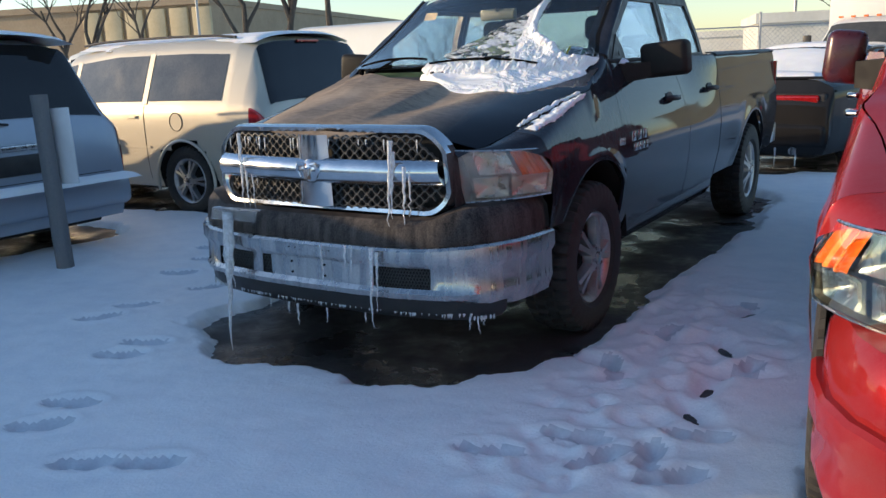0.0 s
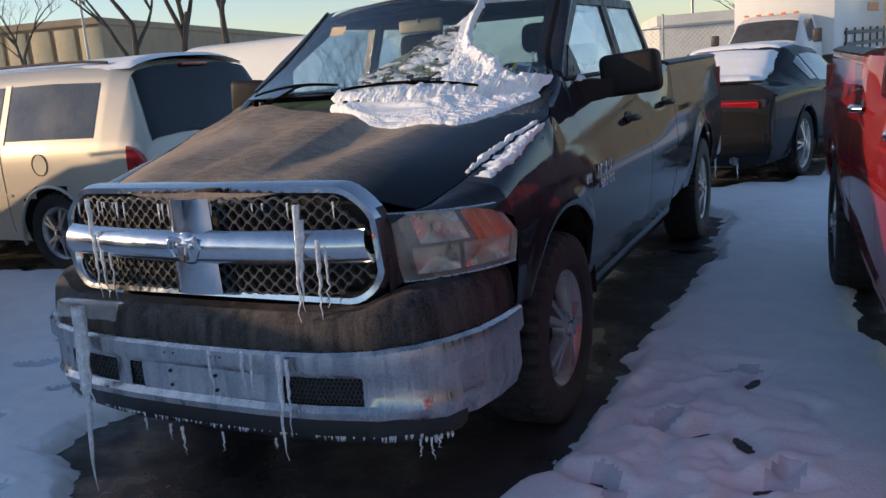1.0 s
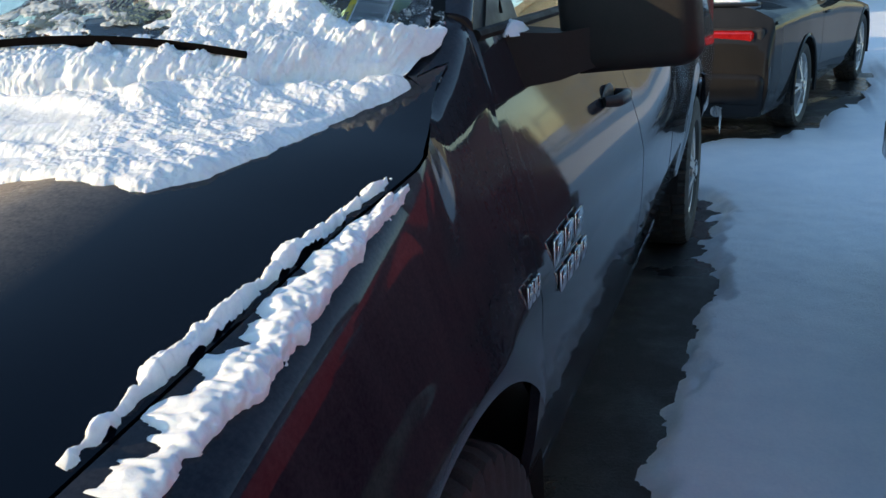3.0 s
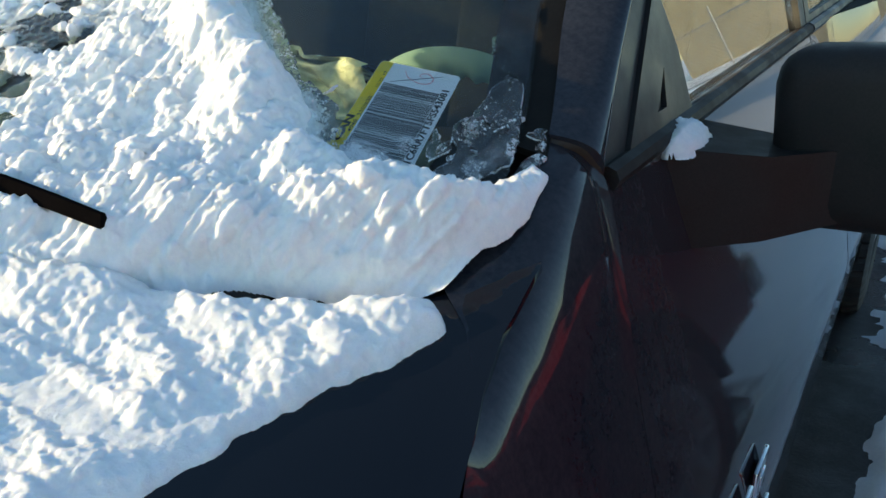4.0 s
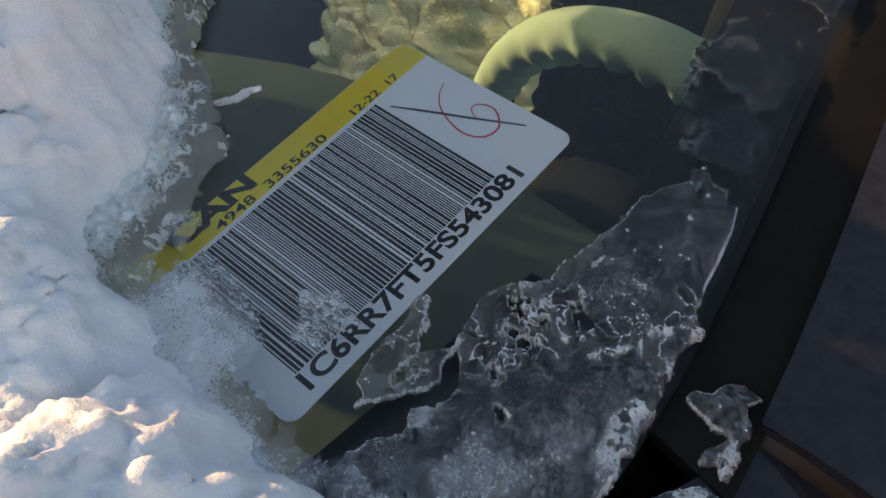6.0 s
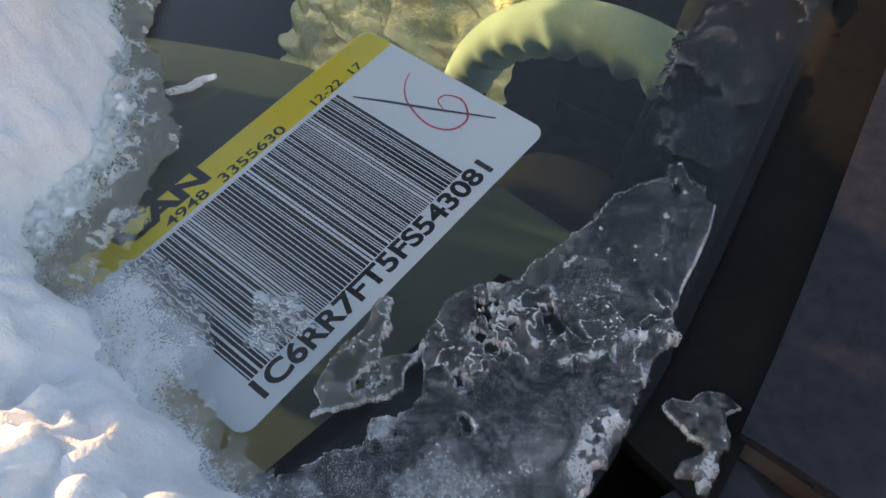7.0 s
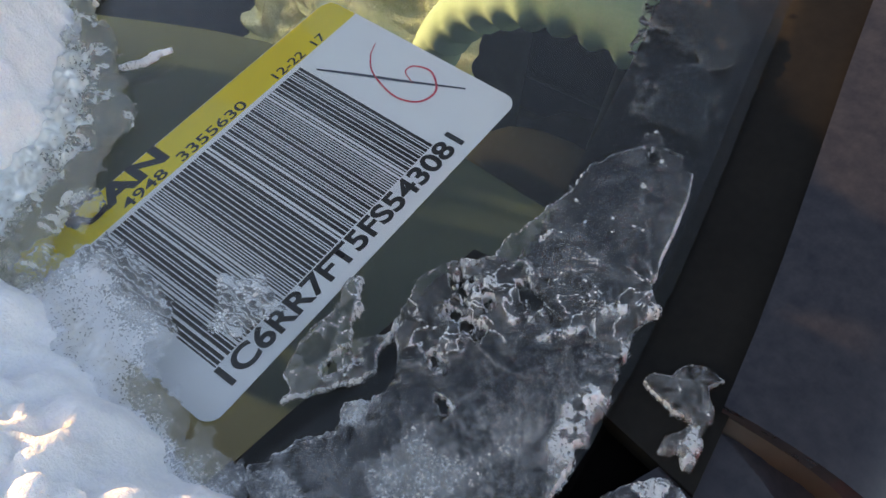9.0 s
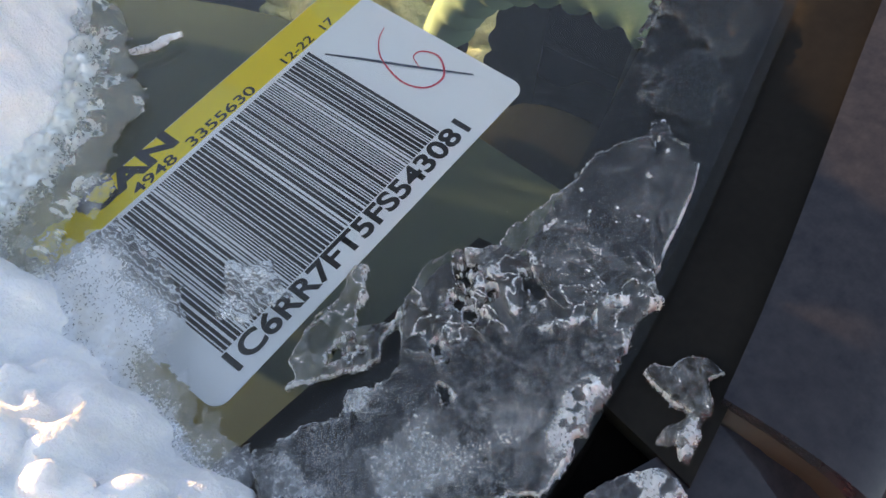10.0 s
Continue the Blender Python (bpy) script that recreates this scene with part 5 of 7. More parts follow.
def minivan(label, paint, m, glass_side, snow_roof=True, rear_detail=True):
    van = thing("minivan", label, "minivan", m, "parked minivans")
    ys = sorted({k for k, _ in VAN} | {lerp(-0.95, 4.2, i / 96) for i in range(97)})
    body = car_body(van, VAN, paint, (0.0, 3.08), 0.345, ys)
    def side(v0, v1, s):
        lo, hi = 0.5 + s * v0 / 2, 0.5 + s * v1 / 2
        return lo, hi
    for s in (-1, 1):
        for y0, y1, skew in ((0.62, 1.32, 0.42), (1.40, 2.50, 0.0), (2.60, 3.62, 0.0)):
            a, b = side(0.475, 0.635, s)
            win = part("side_window", body_patch(VAN, y0, y1, a, b, 0.004, 12, 8, skew), glass_side, van)
        a, b = side(0.47, 0.645, s)
        for y in (1.36, 2.55):
            part("pillar_trim", body_patch(VAN, y - 0.035, y + 0.035, a, b, 0.007, 2, 8), paint, van)
        # seams and slide rail
        for y in (0.42, 1.36, 2.55):
            a, b = side(0.655, 0.97, s)
            part("door_seam", body_patch(VAN, y - 0.004, y + 0.004, a, b, 0.0025, 1, 10), M["dark_void"], van)
        a, b = side(0.842, 0.850, s)
        part("rub_strip", body_patch(VAN, 0.45, 2.62, a, b, 0.010, 12, 2), paint, van)
        for y in (1.22, 2.35):
            a, b = side(0.715, 0.735, s)
            part("door_handle", body_patch(VAN, y - 0.09, y + 0.09, a, b, 0.02, 6, 2), paint, van)
        a, b = side(0.52, 0.76, s)
        part("tail_lamp", body_patch(VAN, 3.98, 4.17, 0.5 + s * 0.335, 0.5 + s * 0.425, 0.010, 6, 10), M["red_lens"], van)
        wheel(van, s * 0.86, 0.0, s, 0.345, 0.225, 5, 0.22)
        wheel(van, s * 0.86, 3.08, s, 0.345, 0.225, 5, 0.22)
        mir = part("door_mirror", box(-0.10, 0.10, -0.05, 0.06, -0.07, 0.08, 0.03, Matrix.Translation((s * 1.13, 0.72, 1.16)), 3), paint, van)
        part("roof_rail", tube([(s * 0.66, lerp(1.3, 3.6, k / 8), 1.715 + 0.035 * math.sin(math.pi * k / 8) ** 0.4) for k in range(9)], 0.014, 6), M["black_trim"], van)
    bm = bmesh.new()
    bmesh.ops.create_circle(bm, cap_ends=True, segments=24, radius=0.085, matrix=Matrix.Translation((0.9985, 3.02, 0.93)) @ Matrix.Rotation(radians(90), 4, "Y"))
    part("fuel_door", bm, paint, van)
    part("fuel_seam", tube([(0.999, 3.02 + 0.088 * math.cos(a), 0.93 + 0.088 * math.sin(a)) for a in (2 * math.pi * k / 28 for k in range(29))], 0.004, 5), M["dark_void"], van)
    part("windscreen", body_patch(VAN, 0.42, 1.14, 0.30, 0.70, 0.004, 8, 12), M["glass_dark"], van)
    part("rear_window", body_patch(VAN, 3.895, 4.13, 0.288, 0.712, 0.006, 10, 20), M["glass_dark"], van)
    # tailgate details
    part("rear_bumper", box(-0.93, 0.93, 4.05, 4.30, 0.36, 0.60, 0.06, None, 4), paint, van)
    part("plate_recess", box(-0.27, 0.27, 4.19, 4.222, 0.70, 0.85, 0.012), M["black_trim"], van)
    part("tailgate_bar", box(-0.42, 0.42, 4.17, 4.225, 0.885, 0.93, 0.012), M["chrome_dull"], van)
    part("tailgate_seam", tube([(-0.80, 4.205, 0.64), (0.80, 4.205, 0.64)], 0.005, 5), M["dark_void"], van)
    part("rear_wiper", tube([(0.0, 4.16, 1.08), (0.25, 4.135, 1.12), (0.50, 4.11, 1.15)], 0.010, 6), M["black_trim"], van)
    part("brake_lamp", box(-0.16, 0.16, 3.90, 3.93, 1.655, 1.68, 0.004), M["red_lens"], van)
    return van


def snow_slab(name, label, fn_z, outline, thick, rough, step, seed, over=None, material=None):
    """Snow lying on a surface z = fn_z(x, y) inside an outline."""
    xs = np.arange(min(p[0] for p in outline) - 0.05, max(p[0] for p in outline) + 0.05, step)
    ys = np.arange(min(p[1] for p in outline) - 0.05, max(p[1] for p in outline) + 0.05, step)
    X, Y = np.meshgrid(xs, ys, indexing="ij")
    d = inside_by(X, Y, outline) + (fractal(X, Y, 0.35 / step * 0.2, 4, seed) - 0.5) * rough
    base = np.vectorize(fn_z)(X, Y)
    h = thick * (1 - np.exp(-np.clip(d, 0, None) / (thick * 0.8))) * (0.75 + 0.5 * fractal(X, Y, 0.05 / step * 0.5, 4, seed + 3))
    if over is not None:
        h = over(X, Y, d, h)
    Z = np.where(d > 0, base + h, base - 0.004)
    ob = sheet_mesh(name, X, Y, Z, d > -step * 1.5, material or M["snow"])
    return tagged(ob, label, "snow")


# vans in a row across from the truck, tails towards it
van_gold = minivan("champagne silver minivan with dirty flank and frosted roof", M["paint_gold"], pose(-7.05, 2.63, 0, 0, 0, -90), M["glass_mid"])
van_blue = minivan("silver blue minivan with snow on its rear bumper", M["paint_silver"], pose(-7.65, -0.40, 0, 0, 0, -90), M["glass_dark"])
# unseen copies added along the row to keep sun off the foreground snow
copy_thing(van_blue, pose(-7.45, -3.45, 0, 0, 0, -90))
copy_thing(van_blue, pose(-7.45, -6.35, 0, 0, 0, -90))
copy_thing(van_blue, pose(-7.45, -9.05, 0, 0, 0, -90))
copy_thing(van_blue, pose(-7.45, -11.6, 0, 0, 0, -90))
for cx, cy, w in ((-7.05, 2.63, 0.70), (-7.45, -0.40, 0.70)):
    snow_slab("roof_snow", "thin snow left on a minivan roof", lambda x, y: 1.742 - 0.10 * (abs(y - cy) / 0.75) ** 3, [(cx + 1.3, cy - w), (cx + 3.85, cy - w * 0.95), (cx + 3.85, cy + w * 0.95), (cx + 1.3, cy + w)], 0.03, 0.12, 0.04, 31)
snow_slab("bumper_snow", "line of snow lying on a minivan bumper", lambda x, y: 0.598, [(-3.36, -1.28), (-3.17, -1.28), (-3.17, 0.48), (-3.36, 0.48)], 0.05, 0.05, 0.012, 33)


COUPE = [(-1.0, (0.60, 0.72, 0.55, 0.52)), (-0.95, (0.76, 0.84, 0.66, 0.62)), (-0.6, (0.86, 0.92, 0.74, 0.76)), (0.1, (0.93, 0.955, 0.80, 0.84)), (0.75, (0.985, 0.95, 0.80, 0.90)), (1.10, (1.20, 0.945, 0.74, 0.93)), (1.50, (1.40, 0.945, 0.66, 0.95)), (1.95, (1.448, 0.95, 0.64, 0.96)),
         (2.45, (1.43, 0.96, 0.64, 0.98)), (2.90, (1.26, 0.965, 0.70, 1.00)), (3.30, (1.085, 0.96, 0.78, 1.0)), (3.75, (1.085, 0.945, 0.80, 0.99)), (3.93, (1.09, 0.93, 0.80, 0.98)), (3.955, (0.96, 0.92, 0.82, 0.88)), (4.02, (0.80, 0.92, 0.82, 0.70)), (4.03, (0.52, 0.90, 0.80, 0.48))]


def coupe(label, paint, m):
    car = thing("coupe_car", label, "car", m)
    ys = sorted({k for k, _ in COUPE} | {lerp(-1.0, 4.03, i / 100) for i in range(101)})
    car_body(car, COUPE, paint, (0.0, 2.946), 0.355, ys)
    for s in (-1, 1):
        part("side_window", body_patch(COUPE, 1.02, 2.30, 0.5 + s * 0.235, 0.5 + s * 0.318, 0.005, 14, 6, 0.30), M["glass_mid"], car, "side window dusted with snow")
        part("quarter_window", body_patch(COUPE, 2.36, 2.62, 0.5 + s * 0.24, 0.5 + s * 0.312, 0.005, 6, 6), M["glass_mid"], car)
        part("door_seam", body_patch(COUPE, 2.30, 2.308, 0.5 + s * 0.33, 0.5 + s * 0.47, 0.003, 1, 8), M["dark_void"], car)
        part("door_mirror", box(-0.09, 0.09, -0.05, 0.06, -0.055, 0.06, 0.025, Matrix.Translation((s * 1.02, 1.05, 1.02)), 3), paint, car)
        part("door_handle", tube([(s * 0.945, 2.05, 0.90), (s * 0.975, 2.13, 0.90), (s * 0.945, 2.21, 0.90)], 0.012, 6), paint, car)
        wheel(car, s * 0.83, 0.0, s, 0.355, 0.24, 5, 0.26)
        wheel(car, s * 0.83, 2.946, s, 0.355, 0.24, 5, 0.26)
        part("crease", body_patch(COUPE, 2.45, 3.90, 0.5 + s * 0.335, 0.5 + s * 0.345, 0.012, 10, 2), paint, car)
    part("rear_window", body_patch(COUPE, 2.52, 3.24, 0.325, 0.675, 0.005, 10, 14), M["glass_dark"], car)
    part("windscreen", body_patch(COUPE, 0.80, 1.46, 0.33, 0.67, 0.005, 8, 12), M["glass_dark"], car)
    part("tail_panel", box(-0.86, 0.86, 3.93, 3.985, 0.735, 0.925, 0.03, None, 3), M["black_trim"], car)
    for s in (-1, 1):
        part("tail_lamp", box(min(s * 0.14, s * 0.79), max(s * 0.14, s * 0.79), 3.97, 3.998, 0.745, 0.905, 0.03, None, 4), M["red_lens"], car, "wide red tail lamp")
    part("boot_lip", box(-0.80, 0.80, 3.86, 3.97, 1.075, 1.10, 0.010), paint, car)
    part("rear_bumper", box(-0.90, 0.90, 3.80, 4.06, 0.34, 0.60, 0.07, None, 4), paint, car)
    for s in (-1, 1):
        part("exhaust_tip", tube([(s * 0.55, 3.85, 0.30), (s * 0.55, 4.05, 0.30)], 0.045, 10), M["chrome_dull"], car)
    return car


COUPE_M = pose(1.30, 9.91, 0, 0, 0, 167.3)
coupe("dark graphite coupe with snow on its rear window", M["paint_graphite"], COUPE_M)
slab = snow_slab("window_snow", "white snow slab lying on the coupe rear window", lambda x, y: shell_point(COUPE, y, 0.5 + 0.12 * x).z - 0.03 * abs(x), [(-0.52, 2.62), (0.50, 2.60), (0.62, 3.26), (0.50, 3.50), (-0.55, 3.50), (-0.64, 3.25)], 0.07, 0.06, 0.015, 41)
slab.matrix_world = COUPE_M
slab = snow_slab("roof_snow", "thin snow left on the coupe roof", lambda x, y: shell_point(COUPE, y, 0.5).z - 0.10 * (abs(x) / 0.64) ** 4, [(-0.55, 1.55), (0.55, 1.55), (0.55, 2.5), (-0.55, 2.5)], 0.022, 0.1, 0.03, 43)
slab.matrix_world = COUPE_M


# ---- sign post before the vans ----
sign = thing("sign_post", "weathered grey timber post with a pale sign panel", "post", pose(-2.93, -0.46, 0, -1.0, -3.2, 0))
bm = bmesh.new()
add_tube(bm, [(0, 0, -0.1), (0, 0, 0.6), (0, 0, 1.30)], [0.062, 0.060, 0.058], 14)
bmesh.ops.bevel(bm, geom=[e for e in bm.edges if e.calc_face_angle(0) > 1.2], offset=0.008, segments=2, affect="EDGES")
M["timber"] = plain("weathered_timber", ((0.10, 0.11, 0.12), (0.19, 0.19, 0.20)), (0.6, 0.85), 0, 8, 0.5, 0.003, 120, 0, (1, 1, 0.15))
part("post", bm, M["timber"], sign)
M["sign_back"] = plain("sign_sheet", ((0.55, 0.58, 0.62), (0.68, 0.70, 0.74)), (0.4, 0.55), 0.2, 5)
part("sign_panel", box(-0.155, 0.155, -0.006, 0.006, 0.66, 1.20, 0.004, Matrix.Translation((0.015, 0.070, 0)) @ Matrix.Rotation(radians(12), 4, "Z")), M["sign_back"], sign)


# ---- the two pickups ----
truck = pickup("dark blue pickup truck hung with icicles, snow on its windscreen", M["paint_dark"], pose(0, 0, 0), M["paint_dark_dusty_sunlit"])
red_truck = pickup("bright red crew cab pickup parked beside the dark one", M["paint_red"], pose(3.24, -1.20, 0, 0, 0, 5.0), M["paint_red"], 1.0, 0.5, M["paint_red"], True, M["red_cap_shaded"], M["chrome"])

fog = thing("fog_lamp", "round clear fog lamp in the red bumper", "lamp", pose(3.24, -1.20, 0, 0, 0, 5.0) @ pose(-0.74, -1.075, 0.50, 0, 0, -22))
bm = bmesh.new()
add_prism(bm, [(0.10 * math.cos(a), 0.062 * math.sin(a)) for a in (2 * math.pi * k / 24 for k in range(24))], -0.012, 0.05, "xz")
part("bezel", bm, M["chrome_dull"], fog)
bm = bmesh.new()
add_prism(bm, [(0.082 * math.cos(a), 0.048 * math.sin(a)) for a in (2 * math.pi * k / 24 for k in range(24))], -0.022, -0.010, "xz")
part("lens", bm, M["reflector"], fog)


# ---- stock sticker inside the windscreen ----
M["paper_white"] = plain("sticker_white", ((0.86, 0.88, 0.93), (0.90, 0.92, 0.97)), (0.35, 0.5), 0, 40, 0.05, 0.0002, 900)
M["paper_yellow"] = plain("sticker_yellow", ((0.86, 0.62, 0.01), (0.92, 0.70, 0.015)), (0.35, 0.5), 0, 40, 0.05, 0.0002, 900)
M["ink"] = plain("black_ink", ((0.004, 0.004, 0.006), (0.010, 0.010, 0.013)), (0.7, 0.9), 0, 60)
M["ink_red"] = plain("red_pen", ((0.70, 0.03, 0.07), (0.80, 0.06, 0.11)), (0.4, 0.5), 0, 200)
M["ink_blue"] = plain("blue_black_pen", ((0.02, 0.03, 0.06), (0.05, 0.06, 0.10)), (0.4, 0.5), 0, 200)
e1, e2, e3 = Vector((0.96726, 0.20914, -0.14378)), Vector((0.12479, -0.88522, -0.44812)), Vector((0.22100, -0.41550, 0.88234))
STICKER = Matrix(((e1.x, e2.x, e3.x, 0.63535), (e1.y, e2.y, e3.y, 0.47970), (e1.z, e2.z, e3.z, 1.48123), (0, 0, 0, 1)))
sticker = thing("barcode_sticker", "white and yellow barcode sticker behind the windscreen glass", "sticker", STICKER)


def rounded(w, l, r, n=6):
    pts = []
    for cx, cy, a0 in ((w - r, l - r, 0), (r, l - r, 90), (r, r, 180), (w - r, r, 270)):
        pts += [(cx + r * math.cos(radians(a0 + 90 * k / n)), cy + r * math.sin(radians(a0 + 90 * k / n))) for k in range(n + 1)]
    return pts


bm = bmesh.new()
add_prism(bm, [(x, y * 1.0165 - 0.0014) for x, y in rounded(0.0795, 0.1312, 0.0045)], -0.0003, 0.0, "xy")
part("paper", bm, M["paper_white"], sticker, "", False)
bm = bmesh.new()
add_prism(bm, [(0.0002, 0.0030), (0.0018, -0.0004), (0.0045, -0.0012), (0.0124, -0.0012), (0.0124, 0.1318), (0.0045, 0.1318), (0.0015, 0.1300), (0.0002, 0.1280)], 0.00002, 0.00012, "xy")
part("yellow_band", bm, M["paper_yellow"], sticker, "yellow band along one edge", False)
# bars run across, one after another along the sticker
bm = bmesh.new()
rnd = random.Random(5)
y = 0.0283
while y < 0.1203:
    w = rnd.choice((0.00042, 0.00044, 0.00046, 0.00110, 0.00112))
    add_box(bm, 0.0142, 0.0688, y, y + w, 0.00002, 0.0001)
    y += w + rnd.choice((0.00040, 0.00042, 0.00044, 0.00092))
tagged(part("barcode", bm, M["ink"], sticker, "black barcode bars", False), kind="stuff")


def lettering(name, text, start, end, base, height, parent, material, weight=0.0):
    """Flat letters along the sticker from start down to end, feet at base, built-in font."""
    cu = bpy.data.curves.new(name, "FONT")
    cu.body = text
    cu.size = 1.0
    cu.offset = weight
    tmp = new(name + "_tmp", cu)
    dg = bpy.context.evaluated_depsgraph_get()
    me = bpy.data.meshes.new_from_object(tmp.evaluated_get(dg))
    bpy.data.objects.remove(tmp)
    xs = [v.co.x for v in me.vertices]
    ys = [v.co.y for v in me.vertices]
    x0, x1, y0, y1 = min(xs), max(xs), min(ys), max(ys)
    for v in me.vertices:
        f, g = (v.co.x - x0) / (x1 - x0), (v.co.y - y0) / (y1 - y0)
        v.co = (base - height * g, lerp(start, end, f), 0.00016)
    ob = new(name, me)
    me.materials.append(material)
    ob.parent = parent
    return ob


lettering("number_text", "1C6RR7FT5FS543081", 0.1206, 0.0216, 0.0762, 0.0071, sticker, M["ink"], 0.030)
lettering("date_text", "12-22  17", 0.0365, 0.0128, 0.0121, 0.0034, sticker, M["ink"], 0.012)
lettering("stock_text", "3355630", 0.0780, 0.0500, 0.0121, 0.0038, sticker, M["ink"], 0.014)
lettering("lot_text", "4948", 0.1000, 0.0835, 0.0121, 0.0038, sticker, M["ink"], 0.014)
lettering("place_text", "CAN", 0.1140, 0.0790, 0.0076, 0.0078, sticker, M["ink"], 0.050)


def pen(name, pts, width, material):
    bm = bmesh.new()
    sec = []
    pts = [Vector((*p, 0)) for p in pts]
    for k, p in enumerate(pts):
        d = (pts[min(k + 1, len(pts) - 1)] - pts[max(k - 1, 0)]).normalized()
        n = Vector((-d.y, d.x, 0)) * width * (0.35 + 0.65 * math.sin(math.pi * (k + 0.5) / len(pts)))
        sec.append([p - n + Vector((0, 0, 0.00018)), p + n + Vector((0, 0, 0.00018)), p + n + Vector((0, 0, 0.00024)), p - n + Vector((0, 0, 0.00024))])
    add_loft(bm, sec)
    part(name, bm, material, sticker, "", False)


def curve_through(pts, n=8):
    out = []
    for k in range(len(pts) - 1):
        p0, p1, p2, p3 = (Vector(pts[max(0, min(len(pts) - 1, k + d))]) for d in (-1, 0, 1, 2))
        for j in range(n):
            t = j / n
            out.append(tuple(0.5 * ((2 * p1) + (p2 - p0) * t + (2 * p0 - 5 * p1 + 4 * p2 - p3) * t * t + (3 * p1 - p0 - 3 * p2 + p3) * t ** 3)))
    return out + [pts[-1]]


pen("pen_line", [(0.0192, 0.0259), (0.030, 0.0205), (0.045, 0.0135), (0.0633, 0.0044)], 0.0005, M["ink_blue"])
pen("pen_loop", curve_through([(0.0272, 0.0057), (0.0295, 0.011), (0.0355, 0.0166), (0.0468, 0.0200), (0.0547, 0.0173), (0.0562, 0.0105), (0.0500, 0.0050), (0.0440, 0.0062), (0.0432, 0.0098), (0.0480, 0.0122)]), 0.00035, M["ink_red"])


# ---- snow and ice on the truck ----
def screen_np(X, Y):
    return 1.343 + 0.455 * Y - 0.186 * X * X + 0.22 * np.clip(Y - 0.45, 0, None) ** 1.5


def blob(X, Y, cx, cy, rx, ry, amp):
    return amp * np.exp(-((X - cx) / rx) ** 2 - ((Y - cy) / ry) ** 2)


def along(X, Y, pts):
    """Distance to a line of points, and how far along it (0 to 1)."""
    best, where = np.full(X.shape, 9.0), np.zeros(X.shape)
    n = len(pts) - 1
    for k in range(n):
        (ax, ay), (bx, by) = pts[k], pts[k + 1]
        ex, ey = bx - ax, by - ay
        h = np.clip(((X - ax) * ex + (Y - ay) * ey) / (ex * ex + ey * ey), 0, 1)
        d = np.hypot(X - ax - h * ex, Y - ay - h * ey)
        where = np.where(d < best, (k + h) / n, where)
        best = np.minimum(best, d)
    return best, where


def on_edge(X, Y, d, where):
    """Draw the outermost points of a layer in to its outline."""
    gx, gy = np.gradient(d, X[1, 0] - X[0, 0], Y[0, 1] - Y[0, 0])
    g = np.maximum(gx * gx + gy * gy, 0.25)
    k = np.where((d < 0) & where, np.clip(-d, 0, 0.004), 0.0)
    return X + gx / g * k, Y + gy / g * k


def cells(X, Y, scale, seed):
    """Rounded grains: distance to the nearest of a jittered lattice of points, 0 at a grain's heart."""
    gx, gy = X * scale, Y * scale
    bx, by = np.floor(gx), np.floor(gy)
    best = np.full(X.shape, 9.0)
    for i in (-1, 0, 1):
        for j in (-1, 0, 1):
            cx, cy = bx + i, by + j
            r1 = np.abs(np.sin(cx * 127.1 + cy * 311.7 + seed) * 43758.5) % 1
            r2 = np.abs(np.sin(cx * 269.5 + cy * 183.3 + seed * 2) * 24634.6) % 1
            best = np.minimum(best, np.hypot(cx + r1 - gx, cy + r2 - gy))
    return best


def clumps(X, Y, scale, seed):
    """Billowing clots of snow, 0 in the clefts to 1 on the crowns."""
    wx, wy = fractal(X, Y, scale * 0.7, 3, seed) - 0.5, fractal(X, Y, scale * 0.7, 3, seed + 1) - 0.5
    return np.clip(1 - 1.1 * cells(X + wx * 1.1 / scale, Y + wy * 1.1 / scale, scale, seed) ** 2, 0, 1)


def lay(name, label, X, Y, base, tilt, d, h, material, category="snow", sink=0.003, margin=0.009, clot=1.0):
    """Mesh of a layer of height h over a surface, where d > 0; tilt leans the height along the surface's slope."""
    nx, ny, nz = tilt
    hh = np.where(d > 0, h, -sink * np.clip(-d / margin, 0, 1) ** 0.7)
    m = margin * np.clip((np.asarray(sink) - 0.004) / 0.008, 0, 1)
    X2, Y2 = on_edge(X, Y, d + m, True)
    P = np.stack([X2 + nx * hh, Y2 + ny * hh, base + nz * hh], -1)
    # clots stand out along the surface's own normal, on steep faces too
    N = np.cross(np.gradient(P, axis=0), np.gradient(P, axis=1))
    N /= np.maximum(np.linalg.norm(N, axis=-1, keepdims=True), 1e-12)
    A, B = P[..., 0] - 0.55 * P[..., 2], P[..., 1] - 0.80 * P[..., 2]
    rough = (fractal(A, B, 52.0, 4, 23) - 0.5) * 0.0150 + (clumps(A, B, 70.0, 27.0) - 0.5) * 0.0020 + (clumps(A, B, 150.0, 31.0) - 0.5) * 0.0018 + (fractal(A, B, 260.0, 3, 29) - 0.5) * 0.0050
    P = P + N * (rough * clot * np.clip((d + m + 0.001) / 0.010, 0, 1))[..., None]
    ob = sheet_mesh(name, P[..., 0], P[..., 1], P[..., 2], d + m > -0.0035, material)
    return tagged(ob, label, category)


def step_up(a, b, v):
    v = np.clip((v - a) / (b - a), 0, 1)
    return v * v * (3 - 2 * v)


